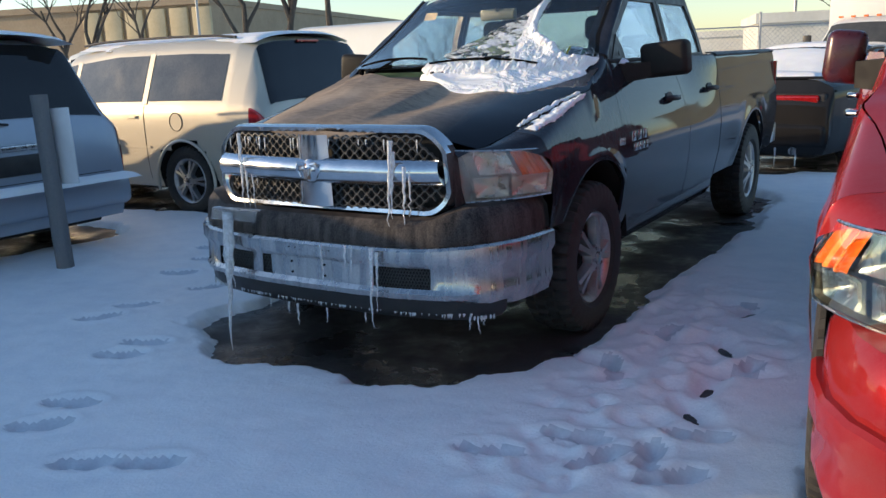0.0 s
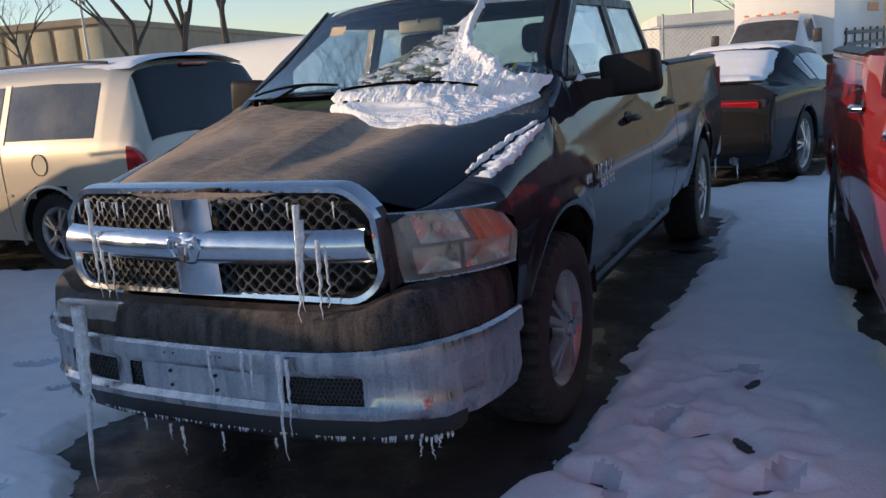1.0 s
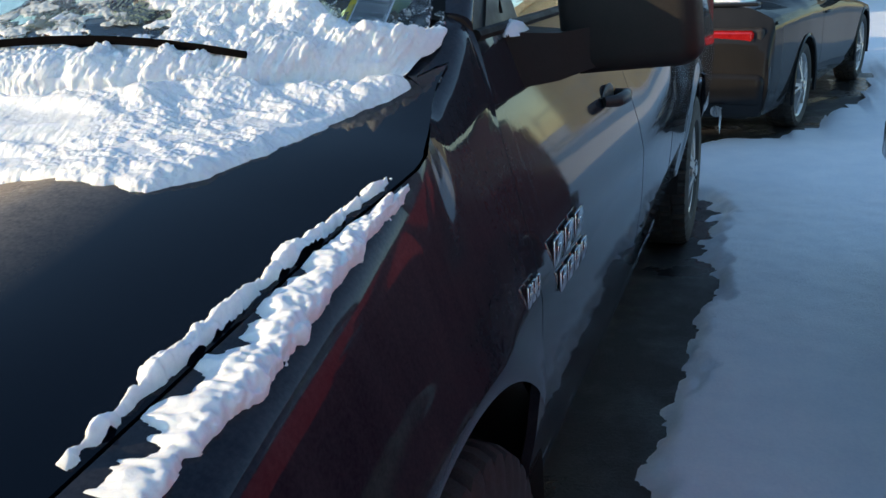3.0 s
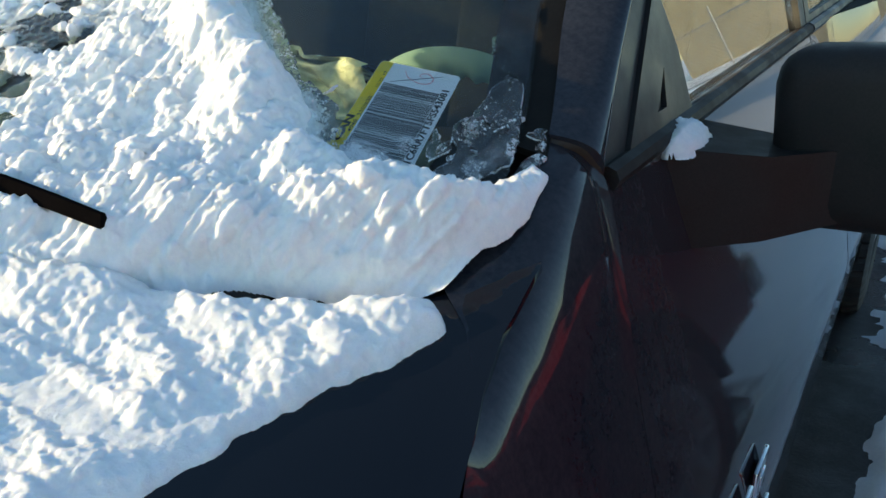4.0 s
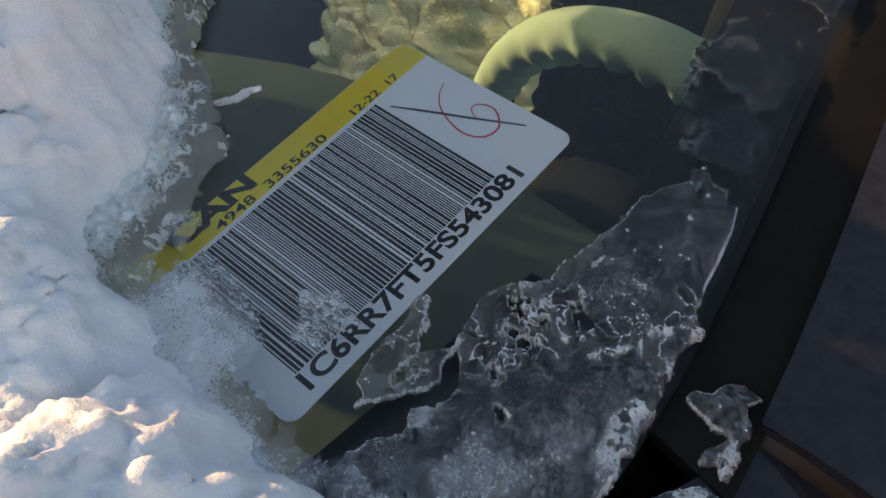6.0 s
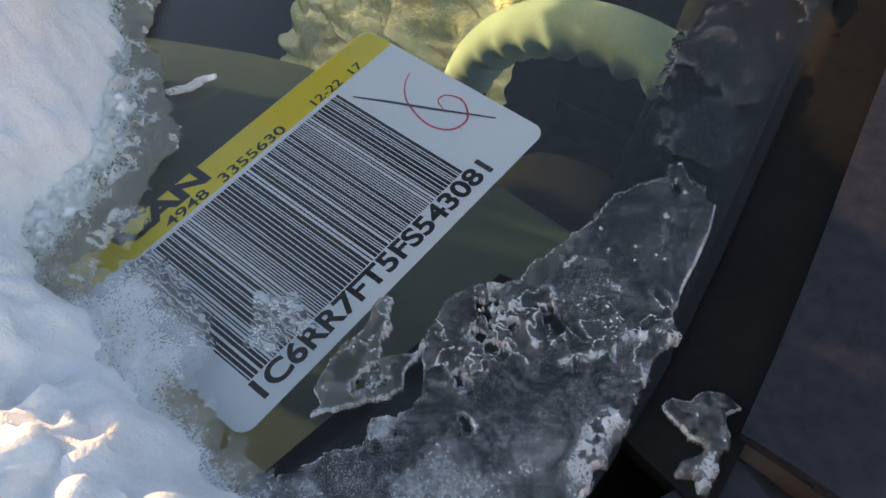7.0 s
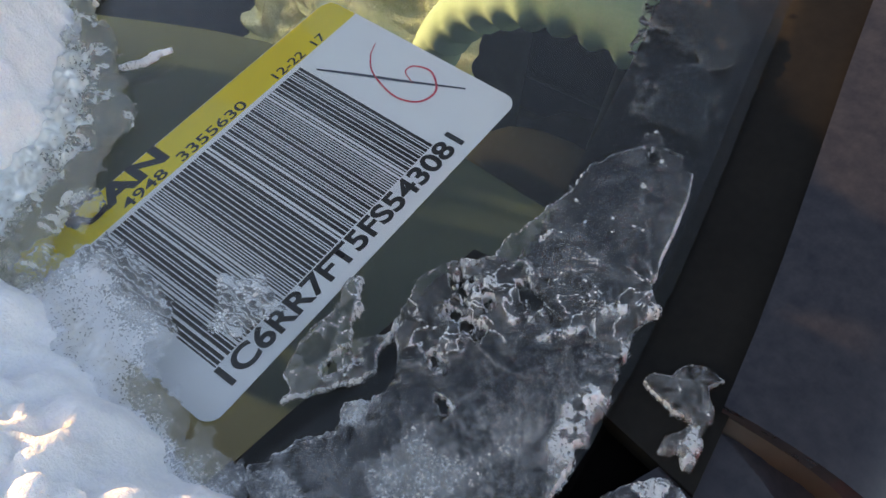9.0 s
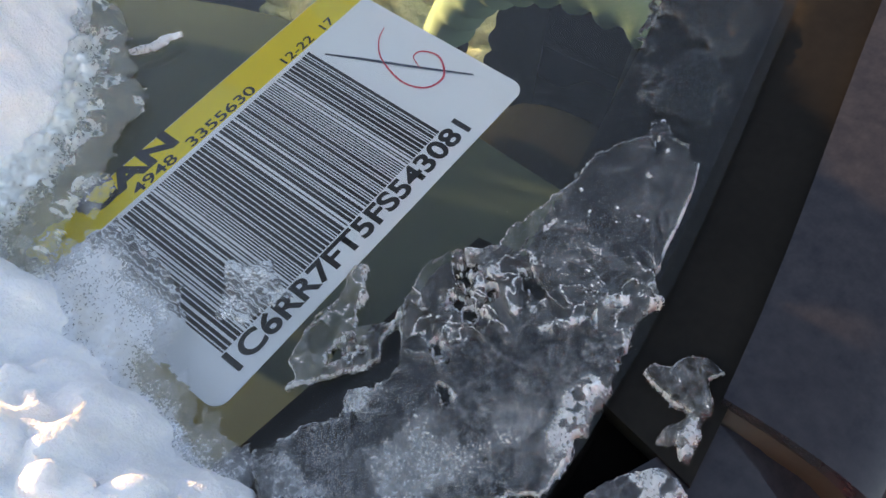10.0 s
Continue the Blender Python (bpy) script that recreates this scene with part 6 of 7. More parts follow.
# bank of snow along the foot of the windscreen, with a ridge up the glass
BANK = [(0.833, 0.408), (0.835, 0.384), (0.824, 0.354), (0.799, 0.324), (0.776, 0.306), (0.738, 0.286), (0.70, 0.272), (0.64, 0.240), (0.55, 0.186), (0.35, 0.112), (0.10, 0.07), (-0.02, 0.085), (-0.12, 0.12), (-0.12, 0.160), (-0.04, 0.18), (0.0, 0.205), (0.06, 0.25),
        (0.12, 0.36), (0.17, 0.52), (0.24, 0.66), (0.295, 0.80), (0.335, 0.875), (0.352, 0.85), (0.350, 0.72), (0.385, 0.58), (0.44, 0.500), (0.50, 0.450), (0.578, 0.412), (0.622, 0.386), (0.642, 0.364), (0.690, 0.359), (0.725, 0.364), (0.755, 0.374), (0.780, 0.382), (0.797, 0.392), (0.815, 0.436), (0.830, 0.432)]
step = 0.0018
X, Y = np.meshgrid(np.arange(-0.42, 0.87, step), np.arange(0.02, 0.92, step), indexing="ij")
d = inside_by(X, Y, BANK) + (fractal(X, Y, 30.0, 4, 51) - 0.5) * (0.022 - 0.015 * np.clip((X - 0.74) / 0.06, 0, 1))
foot = 0.06 + 0.40 * X * X
h = 0.010 + (0.014 + 0.004 * np.clip((X - 0.42) / 0.2, 0, 1)) * np.exp(-((Y - foot) / 0.075) ** 2)
def clods(X, Y, balls, roll=0.006, seed=58):
    """Rounded clods leaning on one another, each (x, y, radius, height), their outlines broken."""
    wx, wy = X + (fractal(X, Y, 46.0, 3, seed) - 0.5) * roll * 2, Y + (fractal(X, Y, 46.0, 3, seed + 4) - 0.5) * roll * 2
    top = np.zeros(X.shape)
    x0, y0, st = X[0, 0], Y[0, 0], X[1, 0] - X[0, 0]
    for cx, cy, r, up in balls:
        reach = r + roll * 1.5
        i0, i1 = (max(0, int((cx + s * reach - x0) / st)) for s in (-1, 1))
        j0, j1 = (max(0, int((cy + s * reach - y0) / st)) for s in (-1, 1))
        w = np.s_[i0:i1 + 2, j0:j1 + 2]
        q = np.clip(1 - ((wx[w] - cx) ** 2 + (wy[w] - cy) ** 2) / (r * r), 0, 1)
        top[w] = np.maximum(top[w], up * q ** 0.62)
    return top


h = h + clods(X, Y, [(0.590, 0.338, 0.048, 0.010), (0.640, 0.345, 0.044, 0.012), (0.672, 0.342, 0.030, 0.010), (0.706, 0.314, 0.024, 0.011), (0.726, 0.336, 0.031, 0.018), (0.745, 0.345, 0.030, 0.016), (0.748, 0.322, 0.028, 0.016), (0.772, 0.350, 0.030, 0.015), (0.798, 0.366, 0.030, 0.014), (0.820, 0.388, 0.022, 0.013), (0.790, 0.332, 0.026, 0.014)], 0.009, 160)
h = h + blob(X, Y, 0.60, 0.385, 0.04, 0.026, 0.012) + blob(X, Y, 0.535, 0.405, 0.05, 0.035, 0.022) + blob(X, Y, 0.44, 0.40, 0.06, 0.06, 0.018)
rd, rw = along(X, Y, [(0.338, 0.865), (0.345, 0.72), (0.372, 0.58), (0.425, 0.48), (0.50, 0.415), (0.57, 0.385)])
h = h + (0.052 - 0.016 * rw) * np.exp(-(rd / (0.013 + 0.022 * rw)) ** 2)
rnd = random.Random(41)
small = [(rnd.uniform(0.30, 0.85), rnd.uniform(0.10, 0.60), r, r * rnd.uniform(0.25, 0.60)) for r in (rnd.uniform(0.005, 0.010) if k % 3 else rnd.uniform(0.010, 0.019) for k in range(900))]
lumps = (fractal(X, Y, 14.0, 2, 53) - 0.5) * 0.024 + (fractal(X, Y, 38.0, 3, 54) - 0.5) * 0.010 + (fractal(X, Y, 130.0, 3, 55) - 0.5) * 0.0050 + (clumps(X, Y, 85.0, 15.0) - 0.6) * 0.0040 + (clumps(X, Y, 190.0, 19.0) - 0.6) * 0.0024 + (fractal(X, Y, 330.0, 2, 58) - 0.5) * 0.0024 + clods(X, Y, small, 0.004, 170) * (0.4 + 0.9 * step_up(0.35, 0.65, fractal(X, Y, 18.0, 2, 180)))
# clotted grains with bare glass between them, away from the ridge
loose = 1 / (1 + np.exp((X - 0.33 - 0.25 * (0.5 - Y)) * 40)) * (1 / (1 + np.exp(-(Y - foot - 0.10) * 60)))
clots = fractal(0.8 * X + 0.5 * Y, 1.3 * Y - 0.4 * X, 24.0, 4, 57)
d = np.where(loose > 0.5, np.minimum(d, (clots - 0.535) * 0.12), d)
h = h * (1 - 0.45 * loose)
lumps = lumps * (1 - 0.3 * loose)
front = 1 / (1 + np.exp((Y - foot - 0.030) * 90))
h = np.clip(h * (1 - np.exp(-np.clip(d, 0, None) / (0.010 + 0.024 * front * np.clip((0.82 - X) / 0.06, 0.3, 1)))) + lumps * (1 - np.exp(-np.clip(d, 0, None) / 0.012)), 0.0015, None)
lay("windscreen_snow", "clotted snow heaped along the foot of the windscreen", X, Y, screen_np(X, Y), (0.12, -0.38, 0.92), d, h, M["snow"], "snow", 0.003 + 0.034 * front * np.clip((0.82 - X) / 0.06, 0.03, 1), 0.014)

# snow slab on the bonnet
SLAB = [(-0.13, 0.095), (-0.09, 0.055), (0.02, 0.005), (0.11, -0.045), (0.20, -0.085), (0.30, -0.105), (0.40, -0.112), (0.50, -0.122), (0.605, -0.125), (0.658, -0.065), (0.700, 0.033), (0.735, 0.120), (0.783, 0.228), (0.820, 0.284), (0.803, 0.300), (0.765, 0.288), (0.735, 0.274), (0.690, 0.250), (0.650, 0.234), (0.600, 0.222), (0.55, 0.222), (0.40, 0.205), (0.20, 0.150), (0.0, 0.130), (-0.12, 0.130)]
X, Y = np.meshgrid(np.arange(-0.30, 0.84, step), np.arange(-0.16, 0.40, step), indexing="ij")
d = inside_by(X, Y, SLAB) + (fractal(X, Y, 34.0, 4, 61) - 0.5) * 0.020
base = np.vectorize(lambda x, y: bonnet_z(x, min(y, bonnet_back(x))))(X, Y)
rear = np.clip((Y + 0.075 - 0.42 * X * X) / 0.13, 0, 1)
sunk = np.clip(np.interp(Y, [-0.2, 0.1, 0.4], [1.278, 1.327, 1.377]) - base, 0, 0.06) * np.clip((0.62 - X) / 0.25, 0, 1)
h = 0.014 + 0.030 * rear * rear + 0.7 * sunk * np.clip(rear * 2.2, 0, 1) + (fractal(X, Y, 15.0, 2, 62) - 0.5) * 0.016 + (fractal(X * 0.40 + Y * 0.25, Y, 46.0, 3, 63) - 0.5) * 0.018 + (fractal(X, Y, 140.0, 3, 64) - 0.5) * 0.0050 + (fractal(X, Y, 340.0, 2, 66) - 0.5) * 0.0022
hollow = np.exp(-(((X - 0.22) / 0.20) ** 2 + ((Y - 0.035) / 0.058) ** 2) ** 2)
h = np.where(hollow > 0.02, h * (1 - hollow) + (0.016 + 0.7 * sunk * np.clip(rear * 2.2, 0, 1)) * hollow, h) + 0.006 * np.exp(-((np.sqrt(((X - 0.22) / 0.20) ** 2 + ((Y - 0.03) / 0.052) ** 2) - 1.15) / 0.2) ** 2)
h = np.clip(h, 0.012, None) * (1 - np.exp(-np.clip(d, 0, None) / 0.011))
lay("bonnet_snow", "slab of wind-rippled snow on the rear of the bonnet", X, Y, base, (0.02, -0.15, 0.98), d, h, M["snow"], "snow", 0.016, 0.010, 0.25)

# two broken strips of snow along the bonnet gap
def strip_snow(name, on_bonnet, seed):
    us = np.linspace(0, 1, 300)
    ws = np.linspace(0, 1, 44)
    U, V = np.meshgrid(us, ws, indexing="ij")
    P = np.zeros(U.shape + (3,))
    Nn = np.zeros(U.shape + (3,))
    for i, u in enumerate(us):
        yy = lerp(-0.52, 0.03, u)
        for j, w in enumerate(ws):
            if on_bonnet:
                xg = rim_xz(yy)[0]
                x = xg - 0.004 - 0.075 * w
                P[i, j] = (x, yy, bonnet_z(x, yy))
                Nn[i, j] = (0.30, -0.18, 0.94)
            else:
                f = (yy + 0.56) / 0.96
                P[i, j] = fender_point(1, f, 1.0 - 0.26 * w)
                Nn[i, j] = (0.55, -0.15, 0.82)
    line = P[..., 1]
    n1 = fractal(line, V * 0.09, 26.0, 4, seed)
    width = (0.30 + 0.42 * np.sin(np.pi * np.clip((U - 0.02) / 0.96, 0, 1)) ** 0.6) * (0.44 if on_bonnet else 0.60)
    dd = (width - np.abs(V - (0.10 if on_bonnet else 0.32) * width - 0.12) * 1.6) * 0.07 + (n1 - 0.52) * 0.055
    dd = np.minimum(dd, np.minimum(U, 1 - U) * 0.3)
    hh = 0.020 * (1 - np.exp(-np.clip(dd, 0, None) / 0.010)) * (0.7 + 0.7 * fractal(line, V * 0.1, 60.0, 3, seed + 2))
    hh = hh + (clumps(P[..., 0], P[..., 1], 75.0, seed) - 0.5) * 0.007 * np.clip(dd / 0.006, 0, 1) + (fractal(P[..., 0], P[..., 1], 220.0, 3, seed + 5) - 0.5) * 0.005 * np.clip(dd / 0.006, 0, 1)
    hh = np.where(dd > 0, np.maximum(hh, 0.001), -0.003)
    Q = P + Nn * hh[..., None]
    ob = sheet_mesh(name, Q[..., 0], Q[..., 1], Q[..., 2], dd > -0.006, M["snow"])
    return tagged(ob, "broken strip of snow along the bonnet gap", "snow")


strip_snow("gap_snow", True, 71)
strip_snow("gap_snow", False, 75)

# frost and ice on the glass beside the sticker
def ice_part(name, parent, X, Y, d, h, rime, material, label="", lift=0.0010, keep=-0.0011, foot=-0.0006):
    hh = np.where(d > 0, h, foot)
    X, Y = on_edge(X, Y, d, True)
    ob = sheet_mesh(name, X + 0.12 * hh, Y - 0.38 * hh, screen_np(X, Y) + lift + 0.92 * hh, d > keep, material, rime)
    ob.parent = parent
    if label:
        tagged(ob, label)
    return ob


def bell(v, width):
    return np.exp(-(v / width) ** 2)


fringe = thing("frost_fringe", "granular frost at the edge of the snow on the glass", "frost")
step = 0.0006
X, Y = np.meshgrid(np.arange(0.43, 0.766, step), np.arange(0.335, 0.55, step), indexing="ij")
GRAINS = [(0.44, 0.43), (0.43, 0.54), (0.47, 0.512), (0.53, 0.466), (0.586, 0.4190), (0.608, 0.4185), (0.628, 0.4090), (0.635, 0.4100), (0.6375, 0.4040), (0.6435, 0.3920), (0.650, 0.3890), (0.6530, 0.3840), (0.655, 0.3760), (0.664, 0.3685), (0.69, 0.345), (0.62, 0.345), (0.56, 0.37)]
d = inside_by(X, Y, GRAINS) + (fractal(X, Y, 160.0, 4, 81) - 0.5) * 0.009
stretched = cells(X * 0.8 + Y * 0.5, Y * 0.75 - X * 0.4, 260.0, 3.0)
ripple = np.abs(fractal(X, Y, 210.0, 3, 82) - 0.5) * 2
h = 0.0008 + 0.0034 * np.clip(1 - stretched * 1.15, 0, 1) * (0.4 + 1.2 * fractal(X, Y, 70.0, 3, 88)) + 0.0016 * ripple + 0.0010 * fractal(X, Y, 500.0, 2, 83)
h = h * (1 - np.exp(-np.clip(d, 0, None) / 0.0012))
rime = 0.16 + 0.60 * step_up(0.004, 0.026, d) * (0.55 + 0.9 * fractal(X, Y, 60.0, 3, 89)) + 0.45 * bell(ripple, 0.10) * (fractal(X, Y, 90.0, 2, 90) > 0.45)
ice_part("grain_crust", fringe, X, Y, d, h, rime, M["rime_frost"])
# thin veil over the sticker's foot, and a patch across its number
VEIL = [(0.656, 0.3600), (0.6640, 0.3700), (0.6680, 0.3830), (0.6774, 0.3850), (0.6938, 0.3856), (0.7065, 0.3834), (0.7126, 0.3760), (0.7300, 0.3750), (0.7400, 0.3775), (0.7510, 0.3810), (0.7600, 0.3700), (0.745, 0.3450), (0.67, 0.3450)]
CORNER = [(0.6559, 0.3732), (0.6476, 0.3803), (0.6525, 0.3880), (0.6590, 0.3865), (0.6650, 0.3780)]
PATCH = [(0.7005, 0.3985), (0.7110, 0.4080), (0.7210, 0.4055), (0.7190, 0.3930), (0.7125, 0.3890)]
rag = (fractal(X, Y, 230.0, 4, 84) - 0.5) * 0.010
dv, dp = inside_by(X, Y, VEIL) + rag, inside_by(X, Y, PATCH) + rag * 0.5
dv = np.maximum(dv, inside_by(X, Y, CORNER) + rag * 0.6)
d = np.maximum(dv, dp)
curl = np.abs(fractal(X, Y, 420.0, 3, 85) - 0.5) * 2
h = (0.0004 + 0.0011 * np.clip(1 - cells(X, Y, 520.0, 5.0), 0, 1) + 0.0007 * curl) * (1 - np.exp(-np.clip(d, 0, None) / 0.0008))
rime = np.where(dp > dv, 0.10 + 0.35 * bell(curl, 0.12), 0.08 + 0.42 * step_up(0.001, 0.014, dv) + 0.16 * bell(curl, 0.10)) * (0.6 + 0.8 * fractal(X, Y, 110.0, 3, 87))
ice_part("frost_veil", fringe, X, Y, d, h, rime, M["rime_ice"], "", 0.0018, -0.0002, 0.0)
# curl of ice standing off the edge
X, Y = np.meshgrid(np.arange(0.608, 0.630, 0.0004), np.arange(0.408, 0.438, 0.0004), indexing="ij")
td, tw = along(X, Y, [(0.6150, 0.4135), (0.6195, 0.4200), (0.6190, 0.4250), (0.6206, 0.4283)])
d = 0.0009 + 0.0009 * tw * (1 - tw) * 3 - td + (fractal(X, Y, 420.0, 3, 86) - 0.5) * 0.0020
ice_part("ice_curl", fringe, X, Y, d, 0.0012 * np.sqrt(np.clip(d, 0, None) / 0.002), 0.35 + 0.5 * tw, M["rime_ice"])

# ice sheet in the corner of the screen: a clear ragged film, cloudy and veined with trapped air
ice = thing("sheet_ice", "thin ragged clear ice sheet with white frosted edges on the glass", "ice")
SHEET = [(0.7485, 0.497), (0.7537, 0.5049), (0.7516, 0.5086), (0.7544, 0.5117), (0.7576, 0.5093), (0.7639, 0.511), (0.7661, 0.5084), (0.7704, 0.5087), (0.7747, 0.5009), (0.7776, 0.4929), (0.7798, 0.4855), (0.7822, 0.479), (0.7843, 0.4764), (0.789, 0.4751), (0.7872, 0.4663), (0.7898, 0.4627), (0.7922, 0.4544), (0.7947, 0.4509), (0.7956, 0.4443), (0.7989, 0.4402),
         (0.7967, 0.4372), (0.7993, 0.4329), (0.7995, 0.4232), (0.7742, 0.3820), (0.761, 0.3690), (0.7472, 0.3790), (0.7495, 0.390), (0.754, 0.3985), (0.7514, 0.4033), (0.7543, 0.4084), (0.7549, 0.4158), (0.7482, 0.4208), (0.7422, 0.4271), (0.7385, 0.4369), (0.7403, 0.4448), (0.7495, 0.4549), (0.7451, 0.4593), (0.7483, 0.4682), (0.749, 0.4781), (0.7474, 0.4882)]
LOBES = [[(0.731, 0.4047), (0.7304, 0.413), (0.7264, 0.4226), (0.7283, 0.4257), (0.7304, 0.4223), (0.7349, 0.4206), (0.7353, 0.4164), (0.7395, 0.4141), (0.7438, 0.4214), (0.7437, 0.4255), (0.7465, 0.4211), (0.7462, 0.4171), (0.7493, 0.4134), (0.7485, 0.4091), (0.744, 0.4002), (0.7397, 0.3926), (0.7386, 0.3955), (0.7349, 0.3965)],
         [(0.797, 0.4594), (0.7973, 0.4622), (0.8018, 0.4655), (0.8012, 0.4706), (0.8062, 0.4734), (0.8113, 0.4736), (0.8096, 0.470), (0.8144, 0.4653), (0.8158, 0.4602), (0.8191, 0.4527), (0.8164, 0.451), (0.8137, 0.453), (0.8101, 0.4513), (0.8094, 0.4555), (0.811, 0.4609), (0.8066, 0.4595)],
         [(0.8060, 0.4270), (0.8065, 0.4330), (0.8105, 0.4410), (0.8155, 0.4490), (0.8230, 0.4480), (0.8200, 0.4300)]]
HOLES = [(0.7520, 0.4370, 0.0030, 0.0022), (0.7575, 0.4372, 0.0036, 0.0020), (0.7798, 0.4591, 0.0020, 0.0013), (0.7611, 0.4538, 0.0030, 0.0012), (0.7673, 0.4204, 0.0024, 0.0012), (0.7574, 0.4255, 0.0022, 0.0014), (0.7412, 0.4073, 0.0018, 0.0030), (0.7450, 0.4117, 0.0015, 0.0030), (0.7580, 0.5060, 0.0016, 0.0020)]
step = 0.00026
X, Y = np.meshgrid(np.arange(0.724, 0.826, step), np.arange(0.364, 0.516, step), indexing="ij")
row = Y - X
rag = (fractal(X, Y, 240.0, 4, 91) - 0.5) * 0.0042
straight = bell(along(X, Y, [(0.7704, 0.5087), (0.7776, 0.4929), (0.7798, 0.4855)])[0], 0.003)
d = inside_by(X, Y, SHEET) + rag * (1 - 0.9 * straight)
for lobe in LOBES:
    d = np.maximum(d, inside_by(X, Y, lobe) + rag * 0.7)
for hx, hy, rx, ry in HOLES:
    d = np.minimum(d, (np.hypot((X - hx) / rx, (Y - hy) / ry) - 0.85) * min(rx, ry) + rag * 1.6)
curly = bell(np.hypot((X - 0.748) / 0.014, (Y - 0.438) / 0.020), 1.0)
d = np.minimum(d, (0.86 - 0.20 * curly - fractal(X, Y, 210.0, 3, 93)) * 0.02 + (1 - curly) * 0.004)
wx, wy = (fractal(X, Y, 120.0, 3, 94) - 0.5) * 0.010, (fractal(X, Y, 120.0, 3, 99) - 0.5) * 0.010
swirl = np.abs(fractal(X + wx, Y + wy, 170.0, 3, 96) - 0.5) * 2
swirl2 = np.abs(fractal(X - wy, Y + wx, 380.0, 3, 97) - 0.5) * 2
upper, middle, low = step_up(-0.300, -0.288, row), bell(row + 0.312, 0.018), step_up(-0.340, -0.372, row)
h = 0.0007 + 0.0009 * fractal(X, Y, 60.0, 4, 95) + (0.0006 + 0.0016 * curly + 0.0008 * middle) * (1 - swirl) ** 3 + 0.0006 * (1 - swirl2) ** 2 + 0.0004 * fractal(X, Y, 800.0, 2, 98)
h = h * np.sqrt(1 - np.exp(-np.clip(d, 0, None) / 0.0006))
cloud = fractal(X, Y, 75.0, 4, 101)
patchy = fractal(X + wx, Y + wy, 260.0, 3, 102)
speck = fractal(X, Y, 1500.0, 2, 105)
rime = 0.020 + 0.08 * (cloud - 0.35) + 0.20 * (speck - 0.5) + 0.07 * step_up(0.45, 0.7, patchy)
rime = rime + (0.08 + 0.34 * middle + 0.30 * curly) * bell(swirl, 0.045) + (0.12 + 0.20 * middle) * bell(swirl2, 0.06) * step_up(0.40, 0.6, cloud)
rime = rime + low * 0.26 * step_up(0.46, 0.66, fractal(X, Y, 130.0, 4, 103)) + 0.26 * bell(np.hypot(X - 0.7535, Y - 0.4035), 0.007) * step_up(0.40, 0.6, patchy)
rime = rime * (1 - 0.35 * upper * (1 - step_up(0.52, 0.66, cloud))) + upper * 0.40 * step_up(0.745, 0.80, fractal(X, Y, 330.0, 3, 104))
# bright broken rims, and white bands along the free edge
amount = fractal(X, Y, 90.0, 3, 106)
rime = rime + 0.60 * bell(d - 0.00022, 0.00026) * step_up(0.34, 0.62, amount + 0.35 * curly + 0.3 * straight)
for line, w in (([(0.7704, 0.5087), (0.7776, 0.4929), (0.7798, 0.4855), (0.7843, 0.4764)], 0.0005), ([(0.7896, 0.4619), (0.7919, 0.4546), (0.7909, 0.4468), (0.7946, 0.4395), (0.7991, 0.4326)], 0.0022), ([(0.7930, 0.4500), (0.7895, 0.4420), (0.7935, 0.4330)], 0.0020), ([(0.7890, 0.4751), (0.7830, 0.4690), (0.7790, 0.4630)], 0.0014),
                ([(0.7725, 0.4480), (0.7800, 0.4590)], 0.0011), ([(0.7640, 0.4440), (0.7685, 0.4515)], 0.0010), ([(0.7650, 0.4200), (0.7700, 0.4215)], 0.0007), ([(0.8144, 0.4640), (0.8150, 0.4590), (0.8150, 0.4530)], 0.0030), ([(0.8120, 0.4400), (0.8180, 0.4450)], 0.0060)):
    ld, lw = along(X + wx * 0.12, Y + wy * 0.12, line)
    rime = rime + 0.52 * bell(ld, w) * step_up(0.36, 0.60, fractal(X, Y, 420.0, 3, 107))
    h = h + 0.0005 * bell(ld, w) * (d > 0)
ice_part("ice_film", ice, X, Y, d, h, rime * 0.82, M["rime_ice"], "", 0.0012)

# faint frost higher up the driver's edge of the screen
faint = thing("faint_frost", "faint patchy frost along the driver's edge of the glass", "frost")
step = 0.0005
X, Y = np.meshgrid(np.arange(0.69, 0.775, step), np.arange(0.50, 0.66, step), indexing="ij")
FAINT = [(0.742, 0.512), (0.758, 0.5125), (0.766, 0.520), (0.757, 0.540), (0.747, 0.565), (0.738, 0.600), (0.722, 0.640), (0.715, 0.640), (0.722, 0.590), (0.722, 0.550), (0.728, 0.530), (0.736, 0.520)]
d = inside_by(X, Y, FAINT) + (fractal(X, Y, 130.0, 4, 121) - 0.5) * 0.014
d = np.minimum(d, (0.54 - fractal(X, Y, 90.0, 4, 122)) * 0.02)
bubble = cells(X, Y, 420.0, 9.0)
h = (0.0004 + 0.0010 * np.clip(1 - bubble, 0, 1)) * (1 - np.exp(-np.clip(d, 0, None) / 0.0008))
rime = (0.004 + 0.04 * step_up(0.5, 0.7, fractal(X, Y, 180.0, 3, 123)) + 0.05 * bell(d, 0.0008)) * (0.5 + fractal(X, Y, 60.0, 2, 124))
ice_part("frost_film", faint, X, Y, d, h, rime, M["rime_frost"], "", 0.0010, -0.0002, 0.0)

